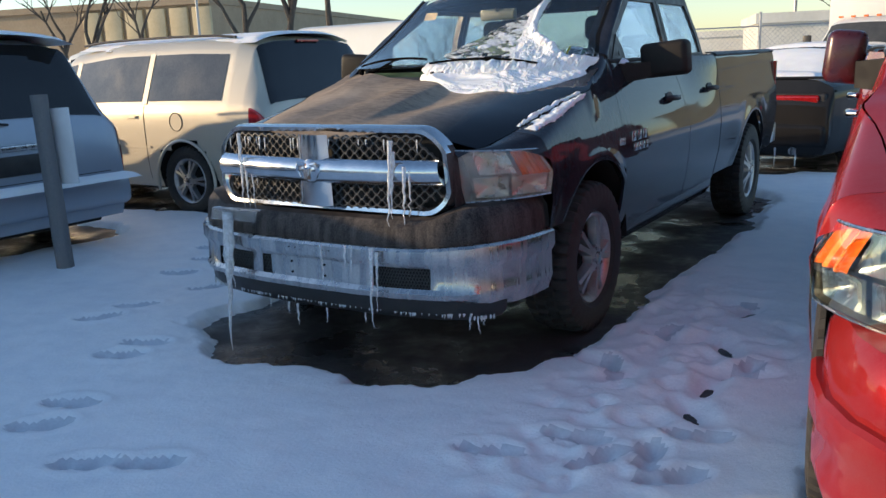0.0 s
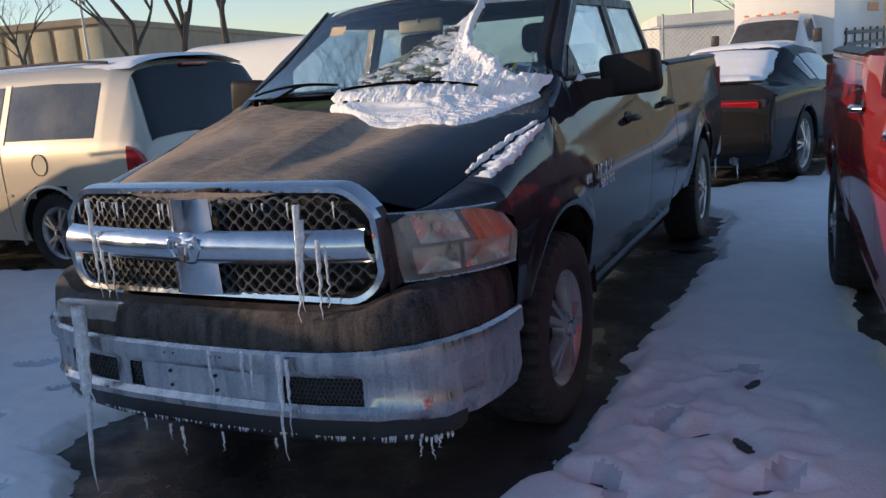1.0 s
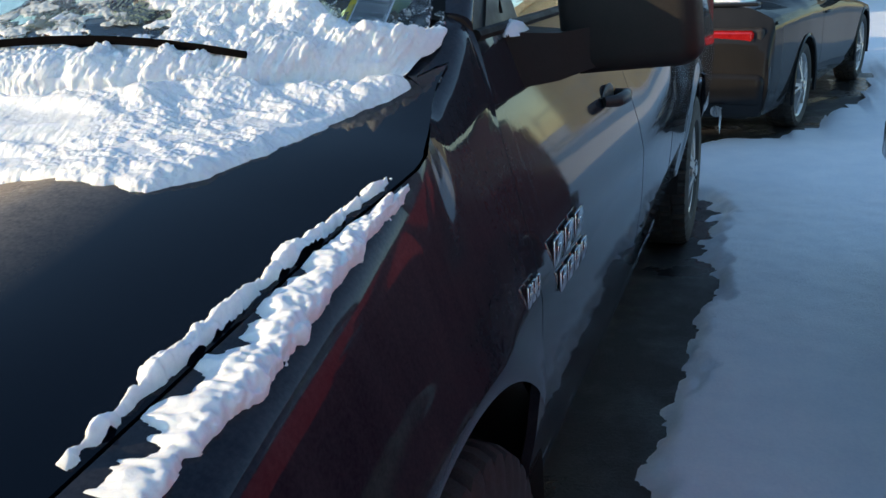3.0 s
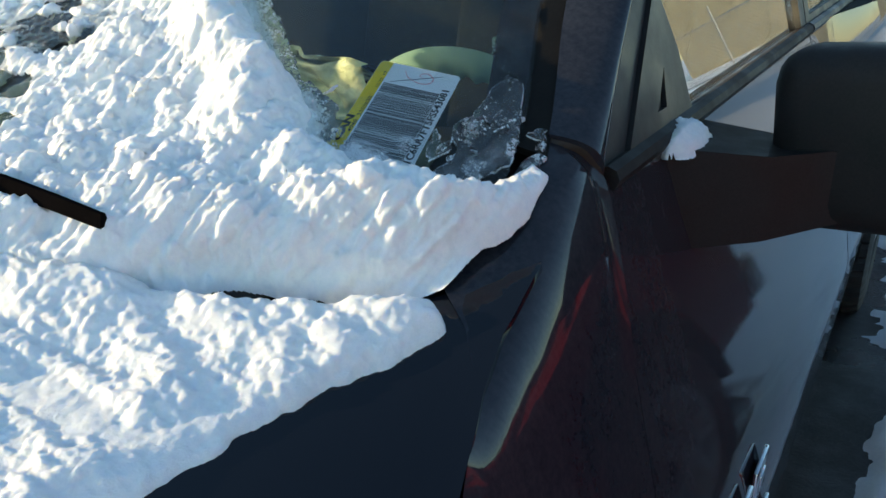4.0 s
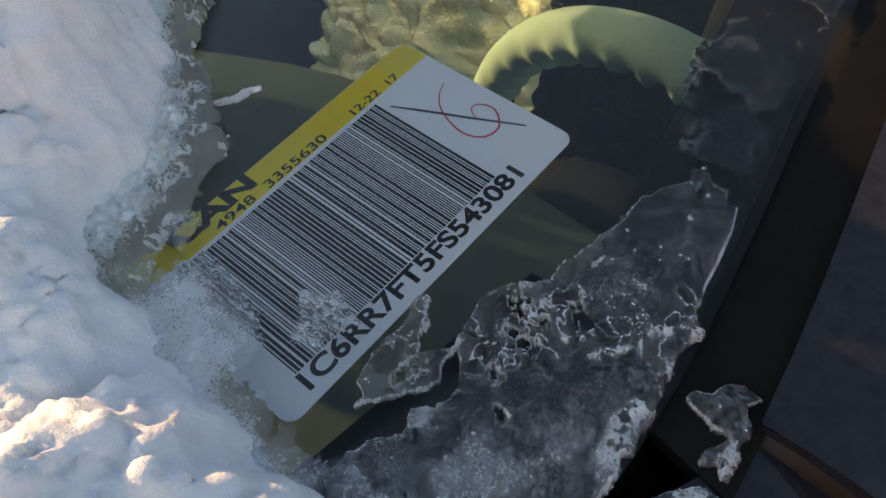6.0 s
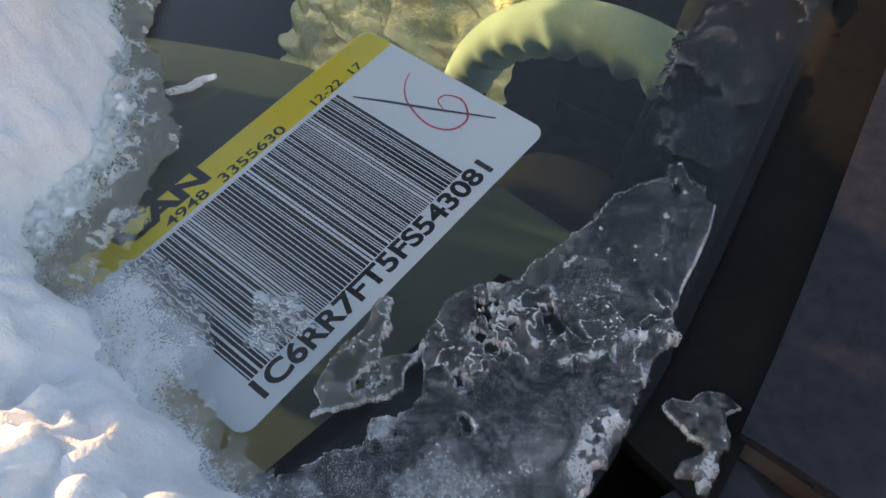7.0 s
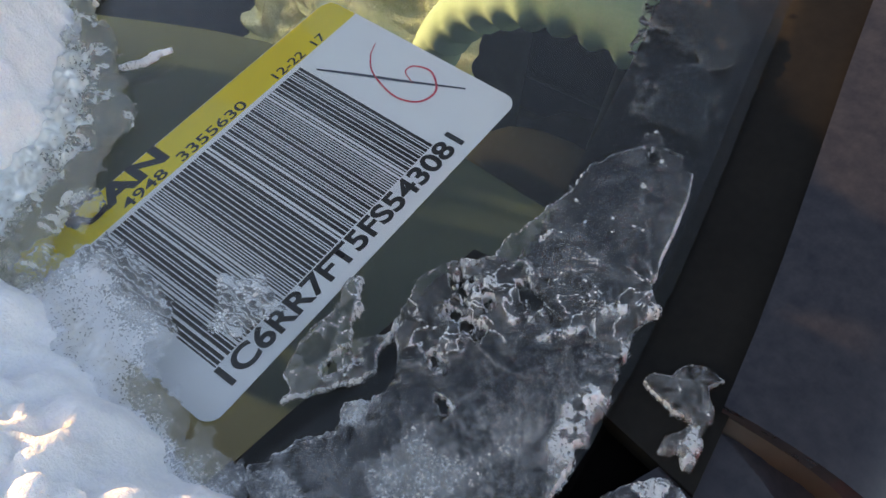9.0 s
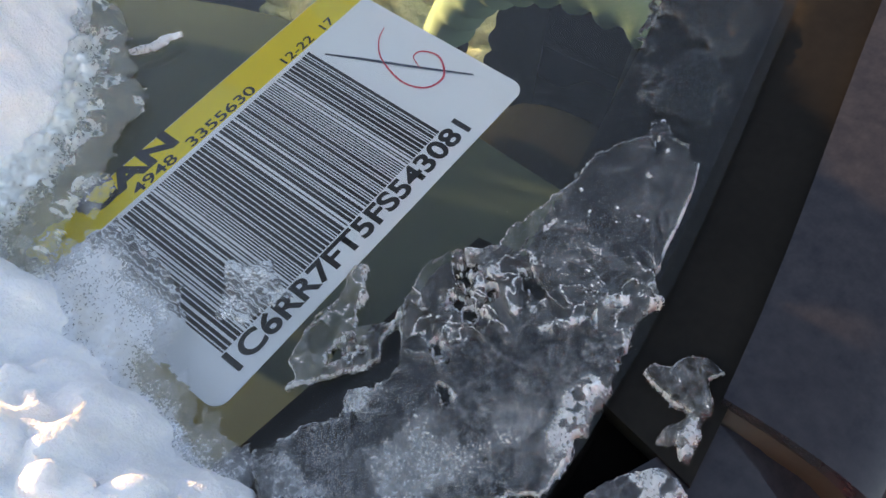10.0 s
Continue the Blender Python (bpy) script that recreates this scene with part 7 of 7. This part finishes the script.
# granular frost across the glass beyond the ridge of snow
glaze = thing("windscreen_frost", "granular melting frost spread over the windscreen glass", "frost")
step = 0.0022
X, Y = np.meshgrid(np.arange(-0.14, 0.40, step), np.arange(0.10, 0.86, step), indexing="ij")
GLAZE = [(0.06, 0.20), (0.40, 0.30), (0.40, 0.56), (0.350, 0.72), (0.345, 0.85), (0.30, 0.80), (0.22, 0.67), (0.12, 0.54), (0.05, 0.42), (-0.02, 0.30), (-0.06, 0.24)]
d = inside_by(X, Y, GLAZE) + (fractal(X, Y, 30.0, 4, 131) - 0.5) * 0.05
drift = fractal(0.8 * X + 0.5 * Y, 1.3 * Y - 0.4 * X, 20.0, 4, 57)
d = np.minimum(d, (0.66 - fractal(X, Y, 26.0, 4, 132)) * 0.08)
h = (0.0010 + 0.0045 * np.clip(1 - cells(X, Y, 110.0, 7.0), 0, 1) * (0.4 + drift)) * (1 - np.exp(-np.clip(d, 0, None) / 0.004))
rime = 0.06 + 0.55 * step_up(0.46, 0.66, drift)
ice_part("frost_film", glaze, X, Y, d, h, rime, M["rime_frost"], "", 0.0015, -0.002, 0.0)

# small lump of snow on the door sill behind the mirror
bmx, bmy = np.meshgrid(np.arange(-0.06, 0.06, 0.003), np.arange(-0.09, 0.09, 0.003), indexing="ij")
dd = 1 - (bmx / 0.026) ** 2 - (bmy / 0.055) ** 2 + (fractal(bmx, bmy, 60.0, 3, 99) - 0.5) * 0.8
hh = np.where(dd > 0, 0.024 * np.sqrt(np.clip(dd, 0, 1)) * (0.7 + 0.6 * fractal(bmx, bmy, 90.0, 3, 98)), -0.003)
tagged(sheet_mesh("sill_snow", bmx + 0.866, bmy + 0.715, hh + 1.378, dd > -0.3, M["snow"]), "small lump of snow on the door sill", "snow")


# ---- wipers ----
def wiper(tip, heel, pivot, label):
    w = thing("wiper", label, "wiper")
    def on(p, lift):
        return Vector((p[0], p[1], windscreen_z(p[0], p[1]) + lift))
    n = 14
    line = [on((lerp(heel[0], tip[0], k / n), lerp(heel[1], tip[1], k / n) + 0.012 * math.sin(math.pi * k / n)), 0.027) for k in range(n + 1)]
    bm = bmesh.new()
    sec = []
    for k, p in enumerate(line):
        s = 0.55 + 0.45 * math.sin(math.pi * min(1, max(0, (k + 0.6) / (n + 1.2))))
        sec.append([p + Vector((0, -0.007 * s, -0.008)), p + Vector((0, 0.008 * s, -0.006)), p + Vector((0, 0.004 * s, 0.005 * s)), p + Vector((0, -0.003 * s, 0.006 * s))])
    add_loft(bm, sec)
    part("blade", bm, M["screen_border"], w)
    mid = line[n // 2]
    part("arm", tube([on(pivot, -0.02), on(pivot, -0.012).lerp(mid, 0.4) - Vector((0, 0, 0.012)), mid - Vector((0, 0, 0.010)), line[n * 3 // 5] - Vector((0, 0, 0.006))], [0.010, 0.007, 0.006, 0.005], 8), M["screen_border"], w)
    part("pivot_cap", tube([on(pivot, -0.03), on(pivot, 0.004)], [0.014, 0.011], 12), M["black_trim"], w)
    return w


wiper((0.568, 0.200), (-0.07, 0.108), (-0.02, 0.055), "black wiper lying in the snow on the windscreen")
wiper((-0.12, 0.165), (-0.70, 0.295), (-0.62, 0.235), "black passenger wiper resting at the windscreen foot")

# ---- icicles ----
def icicle(top, tip, r, label="clear icicle hanging from the truck nose", wob=0.006, seed=1):
    rnd = random.Random(seed)
    n = 12
    top, tip = Vector(top), Vector(tip)
    pts, radii = [], []
    for k in range(n + 1):
        f = k / n
        pts.append(top.lerp(tip, f) + Vector((rnd.uniform(-1, 1), rnd.uniform(-1, 1), 0)) * wob * (0.2 + f))
        radii.append(max(0.0012, r * (1 - f) ** 0.7 * rnd.uniform(0.82, 1.12)))
    return single("icicle", tube(pts, radii, 9), M["icicle"], label, "icicle", "icicles on the truck")


k = 0
for top, tip, r in (((-0.49, -1.145, 0.74), (-0.505, -1.185, 0.03), 0.024), ((-0.475, -1.14, 0.735), (-0.47, -1.165, 0.36), 0.015), ((-0.52, -1.135, 0.72), (-0.53, -1.16, 0.42), 0.012),
                    ((-0.47, -1.04, 1.12), (-0.465, -1.05, 0.745), 0.010), ((-0.44, -1.04, 1.0), (-0.425, -1.055, 0.742), 0.009), ((-0.41, -1.035, 0.99), (-0.38, -1.055, 0.745), 0.006),
                    ((0.445, -1.04, 1.10), (0.448, -1.085, 0.725), 0.013), ((0.455, -1.035, 1.05), (0.46, -1.08, 0.76), 0.010), ((0.505, -1.03, 0.985), (0.515, -1.06, 0.735), 0.010), ((0.53, -1.025, 0.97), (0.54, -1.05, 0.77), 0.006),
                    ((0.395, -1.155, 0.64), (0.385, -1.165, 0.27), 0.012), ((0.42, -1.15, 0.62), (0.418, -1.16, 0.36), 0.008), ((0.11, -1.16, 0.63), (0.115, -1.165, 0.44), 0.006), ((0.25, -1.16, 0.64), (0.25, -1.165, 0.50), 0.007), ((0.28, -1.155, 0.64), (0.285, -1.165, 0.49), 0.006),
                    ((-0.10, -1.115, 0.31), (-0.10, -1.115, 0.20), 0.007), ((-0.16, -1.11, 0.31), (-0.16, -1.115, 0.25), 0.006), ((0.08, -1.11, 0.31), (0.08, -1.115, 0.24), 0.005), ((0.83, -0.98, 0.33), (0.832, -0.98, 0.25), 0.005), ((0.85, -0.96, 0.33), (0.85, -0.96, 0.29), 0.004), ((0.80, -1.0, 0.33), (0.80, -1.0, 0.27), 0.005),
                    ((-0.3, -1.09, 0.31), (-0.3, -1.095, 0.26), 0.006), ((0.30, -1.10, 0.31), (0.30, -1.10, 0.27), 0.005)):
    k += 1
    icicle(top, tip, r, seed=k)
for x in (0.35, 0.58):
    q = COUPE_M @ Vector((-x, 4.03, 0.33))
    icicle(q, q + Vector((0, 0, -0.21)), 0.013, "clear icicle hanging under the coupe bumper", seed=int(x * 100))
# thin crust of ice on the fascia shelf and drips inside the grille
rnd = random.Random(9)
bm = bmesh.new()
for i in range(26):
    x = rnd.uniform(-0.62, 0.62)
    z = rnd.choice((1.10, 0.925))
    ln = rnd.uniform(0.02, 0.07)
    add_tube(bm, [(x, grille_y(x) + 0.004, z), (x, grille_y(x) + 0.002, z - ln * 0.5), (x + 0.002, grille_y(x), z - ln)], [0.004, 0.003, 0.0008], 5)
tagged(part("grille_drip", bm, M["icicle"]), "many short frozen drips inside the grille", "ice", "", "stuff")
bm = bmesh.new()
for i in range(120):
    x = rnd.uniform(-0.86, 0.90)
    ln = rnd.uniform(0.006, 0.022)
    p = Vector((x, bumper_y(x) + 0.045, 0.335 - 0.02 * (abs(x) > 0.8)))
    add_tube(bm, [p + Vector((0, 0, 0.01)), p, p + Vector((0, -0.004, -ln))], [0.004, 0.006, 0.001], 5)
tagged(part("valance_ice", bm, M["icicle"]), "row of small ice beads along the lower valance", "ice", "", "stuff")
bm = sheet(lambda u, v: (lerp(-0.60, -0.30, u), lerp(-1.105, -1.15, v) + 0.008 * noise.noise((u * 9, v * 3, 0)), 0.752 + 0.006 * noise.noise((u * 12, v * 4, 2)) - 0.05 * smooth(0.6, 1.0, v)), 30, 8, 0.006)
tagged(part("shelf_ice", bm, M["ice"]), "frozen puddle of ice on the fascia shelf", "ice")

# ---- badges on the fender and door: plain chrome bars ----
def badge(y0, y1, z0, z1, n, label):
    b = thing("badge", label, "badge")
    for k in range(n):
        a, c = lerp(y0, y1, (k + 0.12) / n), lerp(y0, y1, (k + 0.88) / n)
        x0 = side_x((a + c) / 2, (z0 + z1) / 2)
        bm = bmesh.new()
        add_box(bm, x0 + 0.001, x0 + 0.007, a, c, z0, z1, 0.002)
        add_box(bm, x0 + 0.005, x0 + 0.009, lerp(a, c, 0.3), lerp(a, c, 0.7), lerp(z0, z1, 0.3), lerp(z0, z1, 0.7), 0.001)
        part("bar", bm, M["chrome"], b)
    return b


badge(0.310, 0.395, 0.945, 0.985, 3, "small chrome badge bars on the fender")
badge(0.500, 0.775, 0.950, 1.005, 3, "chrome badge bars on the door, upper row")
badge(0.515, 0.770, 0.895, 0.938, 4, "chrome badge bars on the door, lower row")

# ---- inside the cab: film over the passenger seat ----
film = thing("seat_cover", "crumpled clear plastic cover over the centre seat", "plastic cover")
bm = wrapped_sheet(110, 120, lambda u, v: (lerp(-0.26, 0.21, u), 1.005 - 0.03 * math.sin(math.pi * u) + 0.05 * v, lerp(0.95, 1.355, v)), 0.035, 3)
part("film", bm, M["film"], film)
bm = wrapped_sheet(44, 30, lambda u, v: (lerp(-0.25, 0.20, u), lerp(1.05, 1.24, v), 1.352 - 0.10 * v + 0.02 * math.sin(math.pi * u)), 0.03, 8)
part("film", bm, M["film"], film)
hang = single("hang_tag", box(-0.045, 0.045, -0.001, 0.001, -0.03, 0.03, 0, Matrix.Translation((-0.55, 0.90, 1.715)) @ Matrix.Rotation(radians(-40), 4, "X")), M["tag_card"], "small pale buff tag inside the windscreen top", "tag")


# ---- box truck behind the coupe ----
bt = thing("box_truck", "white box truck with roof marker lamps, parked nose out", "truck", pose(-0.10, 18.6, 0, 0, 0, -12))
CAB = [(-1.1, (0.85, 0.80, 0.60, 0.70)), (-1.0, (1.20, 0.95, 0.75, 1.0)), (0.0, (1.34, 1.0, 0.82, 1.18)), (0.45, (1.40, 1.0, 0.85, 1.24)), (1.05, (1.95, 1.0, 0.78, 1.30)), (1.35, (2.06, 1.0, 0.76, 1.32)), (2.1, (2.08, 1.0, 0.76, 1.32)), (2.12, (1.9, 0.98, 0.75, 1.3))]
car_body(bt, CAB, M["paint_white"], (0.0,), 0.40, sorted({k for k, _ in CAB} | {lerp(-1.1, 2.12, i / 50) for i in range(51)}))
part("windscreen", body_patch(CAB, 0.50, 1.02, 0.30, 0.70, 0.006, 8, 12), M["glass_mid"], bt)
for s in (-1, 1):
    part("side_window", body_patch(CAB, 1.0, 1.9, 0.5 + s * 0.235, 0.5 + s * 0.315, 0.006, 8, 6, 0.2), M["glass_dark"], bt)
    part("mirror", box(-0.10, 0.10, -0.04, 0.04, -0.16, 0.16, 0.02, Matrix.Translation((s * 1.22, 0.75, 1.50))), M["black_trim"], bt)
    wheel(bt, s * 0.92, 0.0, s, 0.40, 0.24, 5, 0.24)
    wheel(bt, s * 0.92, 5.2, s, 0.40, 0.24, 5, 0.24)
for k in range(5):
    part("marker_lamp", box(-0.05 + (k - 2) * 0.30, 0.05 + (k - 2) * 0.30, 1.22, 1.30, 2.05, 2.10, 0.01), M["amber"], bt)
part("cargo_box", box(-1.25, 1.25, 2.25, 8.2, 1.0, 3.75, 0.04), M["paint_white"], bt, "white cargo box with dark brand mark bars")
part("brand_bar", box(-0.62, -0.42, 2.235, 2.25, 2.62, 2.80, 0.004), M["black_trim"], bt)
for k in range(5):
    part("brand_bar", box(-0.34 + k * 0.19, -0.20 + k * 0.19, 2.235, 2.25, 2.64, 2.77, 0.004), M["black_trim"], bt)
part("side_mark", box(1.25, 1.262, 5.9, 7.4, 2.05, 2.30, 0.0), M["red_lens"], bt)
part("frame_rails", box(-0.5, 0.5, 1.8, 8.1, 0.65, 1.0, 0.02), M["dark_void"], bt)
for z in (1.15, 1.45):
    part("side_rail", box(1.26, 1.32, 3.2, 8.2, z, z + 0.10, 0.01), M["plastic_grey"], bt)
for k in range(6):
    part("side_stake", box(1.27, 1.31, 3.3 + k * 0.95, 3.36 + k * 0.95, 1.05, 1.62, 0.0), M["plastic_grey"], bt)

# ---- low buildings ----
M["wall_tan"] = plain("tan_block", ((0.46, 0.37, 0.22), (0.58, 0.48, 0.30)), (0.8, 0.95), 0, 0.6, 0.2, 0.02, 8)
M["wall_brown"] = plain("brown_brick", ((0.28, 0.21, 0.13), (0.38, 0.29, 0.19)), (0.8, 0.95), 0, 0.6, 0.3, 0.02, 6)
M["wall_cream"] = plain("cream_panel", ((0.55, 0.53, 0.46), (0.68, 0.66, 0.58)), (0.6, 0.8), 0, 0.4, 0.1, 0.01, 4)


def building(name, label, corner, right_dir, right_len, left_dir, left_len, h, mat):
    b = thing(name, label, "building")
    c = Vector((*corner, 0))
    r, l = Vector((*right_dir, 0)).normalized(), Vector((*left_dir, 0)).normalized()
    base = [c, c + r * right_len, c + r * right_len + l * left_len, c + l * left_len]
    bm = bmesh.new()
    add_loft(bm, [base, [p + Vector((0, 0, h)) for p in base]])
    part("wall", bm, mat, b, "", False)
    bm = bmesh.new()
    mid = sum(base, Vector()) / 4
    out = [p + (p - mid).normalized() * 0.35 for p in base]
    add_loft(bm, [[p + Vector((0, 0, h)) for p in out], [p + Vector((0, 0, h + 0.45)) for p in out]])
    part("parapet", bm, mat, b, "", False)
    return b, c, r, l


b, c, r, l = building("warehouse", "long tan flat-roofed warehouse beyond the car park", (-44.5, 40.5), (-12, 36), 60, (-5.3, -1.4), 26, 5.9, M["wall_brown"])
for k in range(6):
    p = c + l * (0.6 + k * 1.9)
    n = Vector((l.y, -l.x, 0))
    if n.dot(Vector((1, -1, 0))) < 0:
        n = -n
    bm = bmesh.new()
    add_box(bm, -0.75, 0.75, -0.12, 0.12, 0, 5.7, 0.03, Matrix.Translation(p + n * 0.14) @ Matrix.Rotation(math.atan2(l.y, l.x), 4, "Z"))
    part("pilaster", bm, M["wall_tan"], b)
building("annex", "cream flat-roofed shed behind the fence", (-6.2, 38.0), (1, 0.15), 3.6, (-0.3, 1), 9, 2.45, M["wall_cream"])
building("annex", "brown brick shed behind the fence", (-4.4, 41.0), (1, 0.1), 4.2, (-0.3, 1), 8, 2.0, M["wall_brown"])
building("annex", "tan building at the end of the car park", (3.3, 48.0), (1, 0.3), 14, (0.2, 1), 12, 6.5, M["wall_tan"])
building("annex", "cream building far behind the fence", (-17.0, 62.0), (1, 0.05), 16, (-0.2, 1), 10, 2.2, M["wall_cream"])

# ---- chain-link fence ----
M["galv"] = plain("galvanised_steel", ((0.30, 0.31, 0.32), (0.42, 0.43, 0.44)), (0.4, 0.6), 0.8, 10)
fence = thing("fence", "galvanised chain-link fence along the car park", "fence")
f0, f1 = Vector((-16.0, 30.5, 0)), Vector((12.0, 33.5, 0))
for k in range(11):
    p = f0.lerp(f1, k / 10)
    part("post", tube([p, p + Vector((0, 0, 2.75))], 0.045, 8), M["galv"], fence)
for z in (0.25, 2.2):
    part("rail", tube([f0 + Vector((0, 0, z)), f1 + Vector((0, 0, z))], 0.03, 6), M["galv"], fence)
bm = bmesh.new()
d = f1 - f0
for k in range(150):
    for s in (-1, 1):
        a = f0 + d * (k / 150)
        q = a + d * (s * 2.0 / d.length)
        q = f0 + d * max(0, min(1, (q - f0).length / d.length * (1 if (q - f0).dot(d) > 0 else 0)))
        add_tube(bm, [a + Vector((0, 0, 0.2)), q + Vector((0, 0, 2.2))], 0.006, 3, False)
tagged(part("wire_mesh", bm, M["galv"], fence), kind="stuff")

# ---- far vehicles, only roofs in view ----
def cargo_van(label, m, h=2.1):
    v = thing("cargo_van", label, "van", m, "far vans")
    st = [(-1.0, (0.75, 0.80, 0.6, 0.65)), (-0.7, (1.05, 0.95, 0.75, 0.9)), (0.1, (1.2, 1.0, 0.85, 1.05)), (0.9, (h - 0.12, 1.0, 0.82, 1.15)), (1.4, (h, 1.0, 0.84, 1.18)), (4.2, (h, 1.0, 0.84, 1.18)), (4.3, (h - 0.1, 0.98, 0.82, 1.18)), (4.35, (1.0, 0.97, 0.85, 0.9))]
    car_body(v, st, M["paint_white"], (0.0, 3.4), 0.36, sorted({k for k, _ in st} | {lerp(-1.0, 4.35, i / 60) for i in range(61)}))
    for s in (-1, 1):
        part("side_window", body_patch(st, 0.95, 1.6, 0.5 + s * 0.24, 0.5 + s * 0.315, 0.006, 6, 4), M["glass_dark"], v)
        wheel(v, s * 0.86, 0.0, s, 0.36, 0.22, 5, 0.22)
        wheel(v, s * 0.86, 3.4, s, 0.36, 0.22, 5, 0.22)
    part("windscreen", body_patch(st, 0.2, 0.85, 0.31, 0.69, 0.006, 6, 10), M["glass_dark"], v)
    return v


cargo_van("white cargo van with a frosted roof behind the minivans", pose(-9.6, 9.3, 0, 0, 0, -95), 2.12)
cargo_van("white cargo van with a snowy roof behind the minivans", pose(-12.6, 15.0, 0, 0, 0, -88), 2.2)
cargo_van("white cargo van parked at the far row", pose(-27.0, 16.5, 0, 0, 0, -80), 2.2)

# ---- bare winter trees ----
M["bark"] = plain("winter_bark", ((0.045, 0.036, 0.028), (0.10, 0.082, 0.064)), (0.8, 0.95), 0, 5, 0.5, 0.02, 40)


def bare_tree(label, at, height, spread, seed, forks=2, twigs=5):
    rnd = random.Random(seed)
    t = thing("bare_tree", label, "tree", pose(*at))
    trunk, crown = bmesh.new(), bmesh.new()
    def grow(p, d, length, r, level):
        pts, radii = [p], [r]
        q = p
        for k in range(4):
            d = (d + Vector((rnd.uniform(-1, 1), rnd.uniform(-1, 1), rnd.uniform(-0.3, 0.7))) * 0.16).normalized()
            q = q + d * (length / 4)
            pts.append(q)
            radii.append(r * (1 - 0.14 * (k + 1)))
        add_tube(trunk if level < 2 else crown, pts, radii, 8 if level < 2 else (5 if level < 3 else 3), level < 2)
        if level >= twigs:
            return
        for k in range(3 if level else forks + 1):
            a = rnd.uniform(0, 2 * math.pi)
            side = Vector((math.cos(a), math.sin(a), 0)) * spread
            f = rnd.uniform(0.45, 1.0)
            start = pts[min(4, 1 + int(f * 3.99))]
            grow(start, (d + side + Vector((0, 0, 0.25))).normalized(), length * rnd.uniform(0.55, 0.8), r * rnd.uniform(0.42, 0.6), level + 1)
    grow(Vector((0, 0, -0.1)), Vector((0, 0, 1)), height * 0.36, height * 0.017, 0)
    part("trunk", trunk, M["bark"], t)
    tagged(part("crown", crown, M["bark"], t), kind="stuff")
    return t


CAM0 = Vector((2.6, -4.06, 0))
for px_dir, dist, h, seed in (((-0.700, 0.714), 34, 11, 1), ((-0.676, 0.737), 35, 12, 2), ((-0.628, 0.778), 33, 12, 3), ((-0.80, 0.60), 40, 9, 4), ((-0.865, 0.50), 42, 10, 5), ((-0.82, 0.565), 46, 9, 6), ((-0.775, 0.63), 52, 10, 8)):
    p = CAM0 + Vector((*px_dir, 0)) * dist
    bare_tree("bare leafless winter tree with dark trunk", (p.x, p.y, 0), h, 0.75, seed)
bare_tree("bare leafless winter tree behind the fence", (-2.2, 39.0, 0), 6.0, 0.8, 12)
bare_tree("dense dark winter tree behind the fence", (4.4, 40.0, 0), 6.5, 0.6, 14, 3)
poles = ((-42.0, 37.0, 9.0), (-6.0, 46.0, 8.0))
for x, y, h in poles:
    pole = thing("utility_pole", "thin grey utility pole", "pole", pose(x, y, 0))
    part("shaft", tube([(0, 0, -0.1), (0, 0, h)], [0.11, 0.07], 8), M["galv"], pole)
    part("crossarm", tube([(-0.8, 0, h - 0.5), (0.8, 0, h - 0.5)], 0.05, 6), M["galv"], pole)
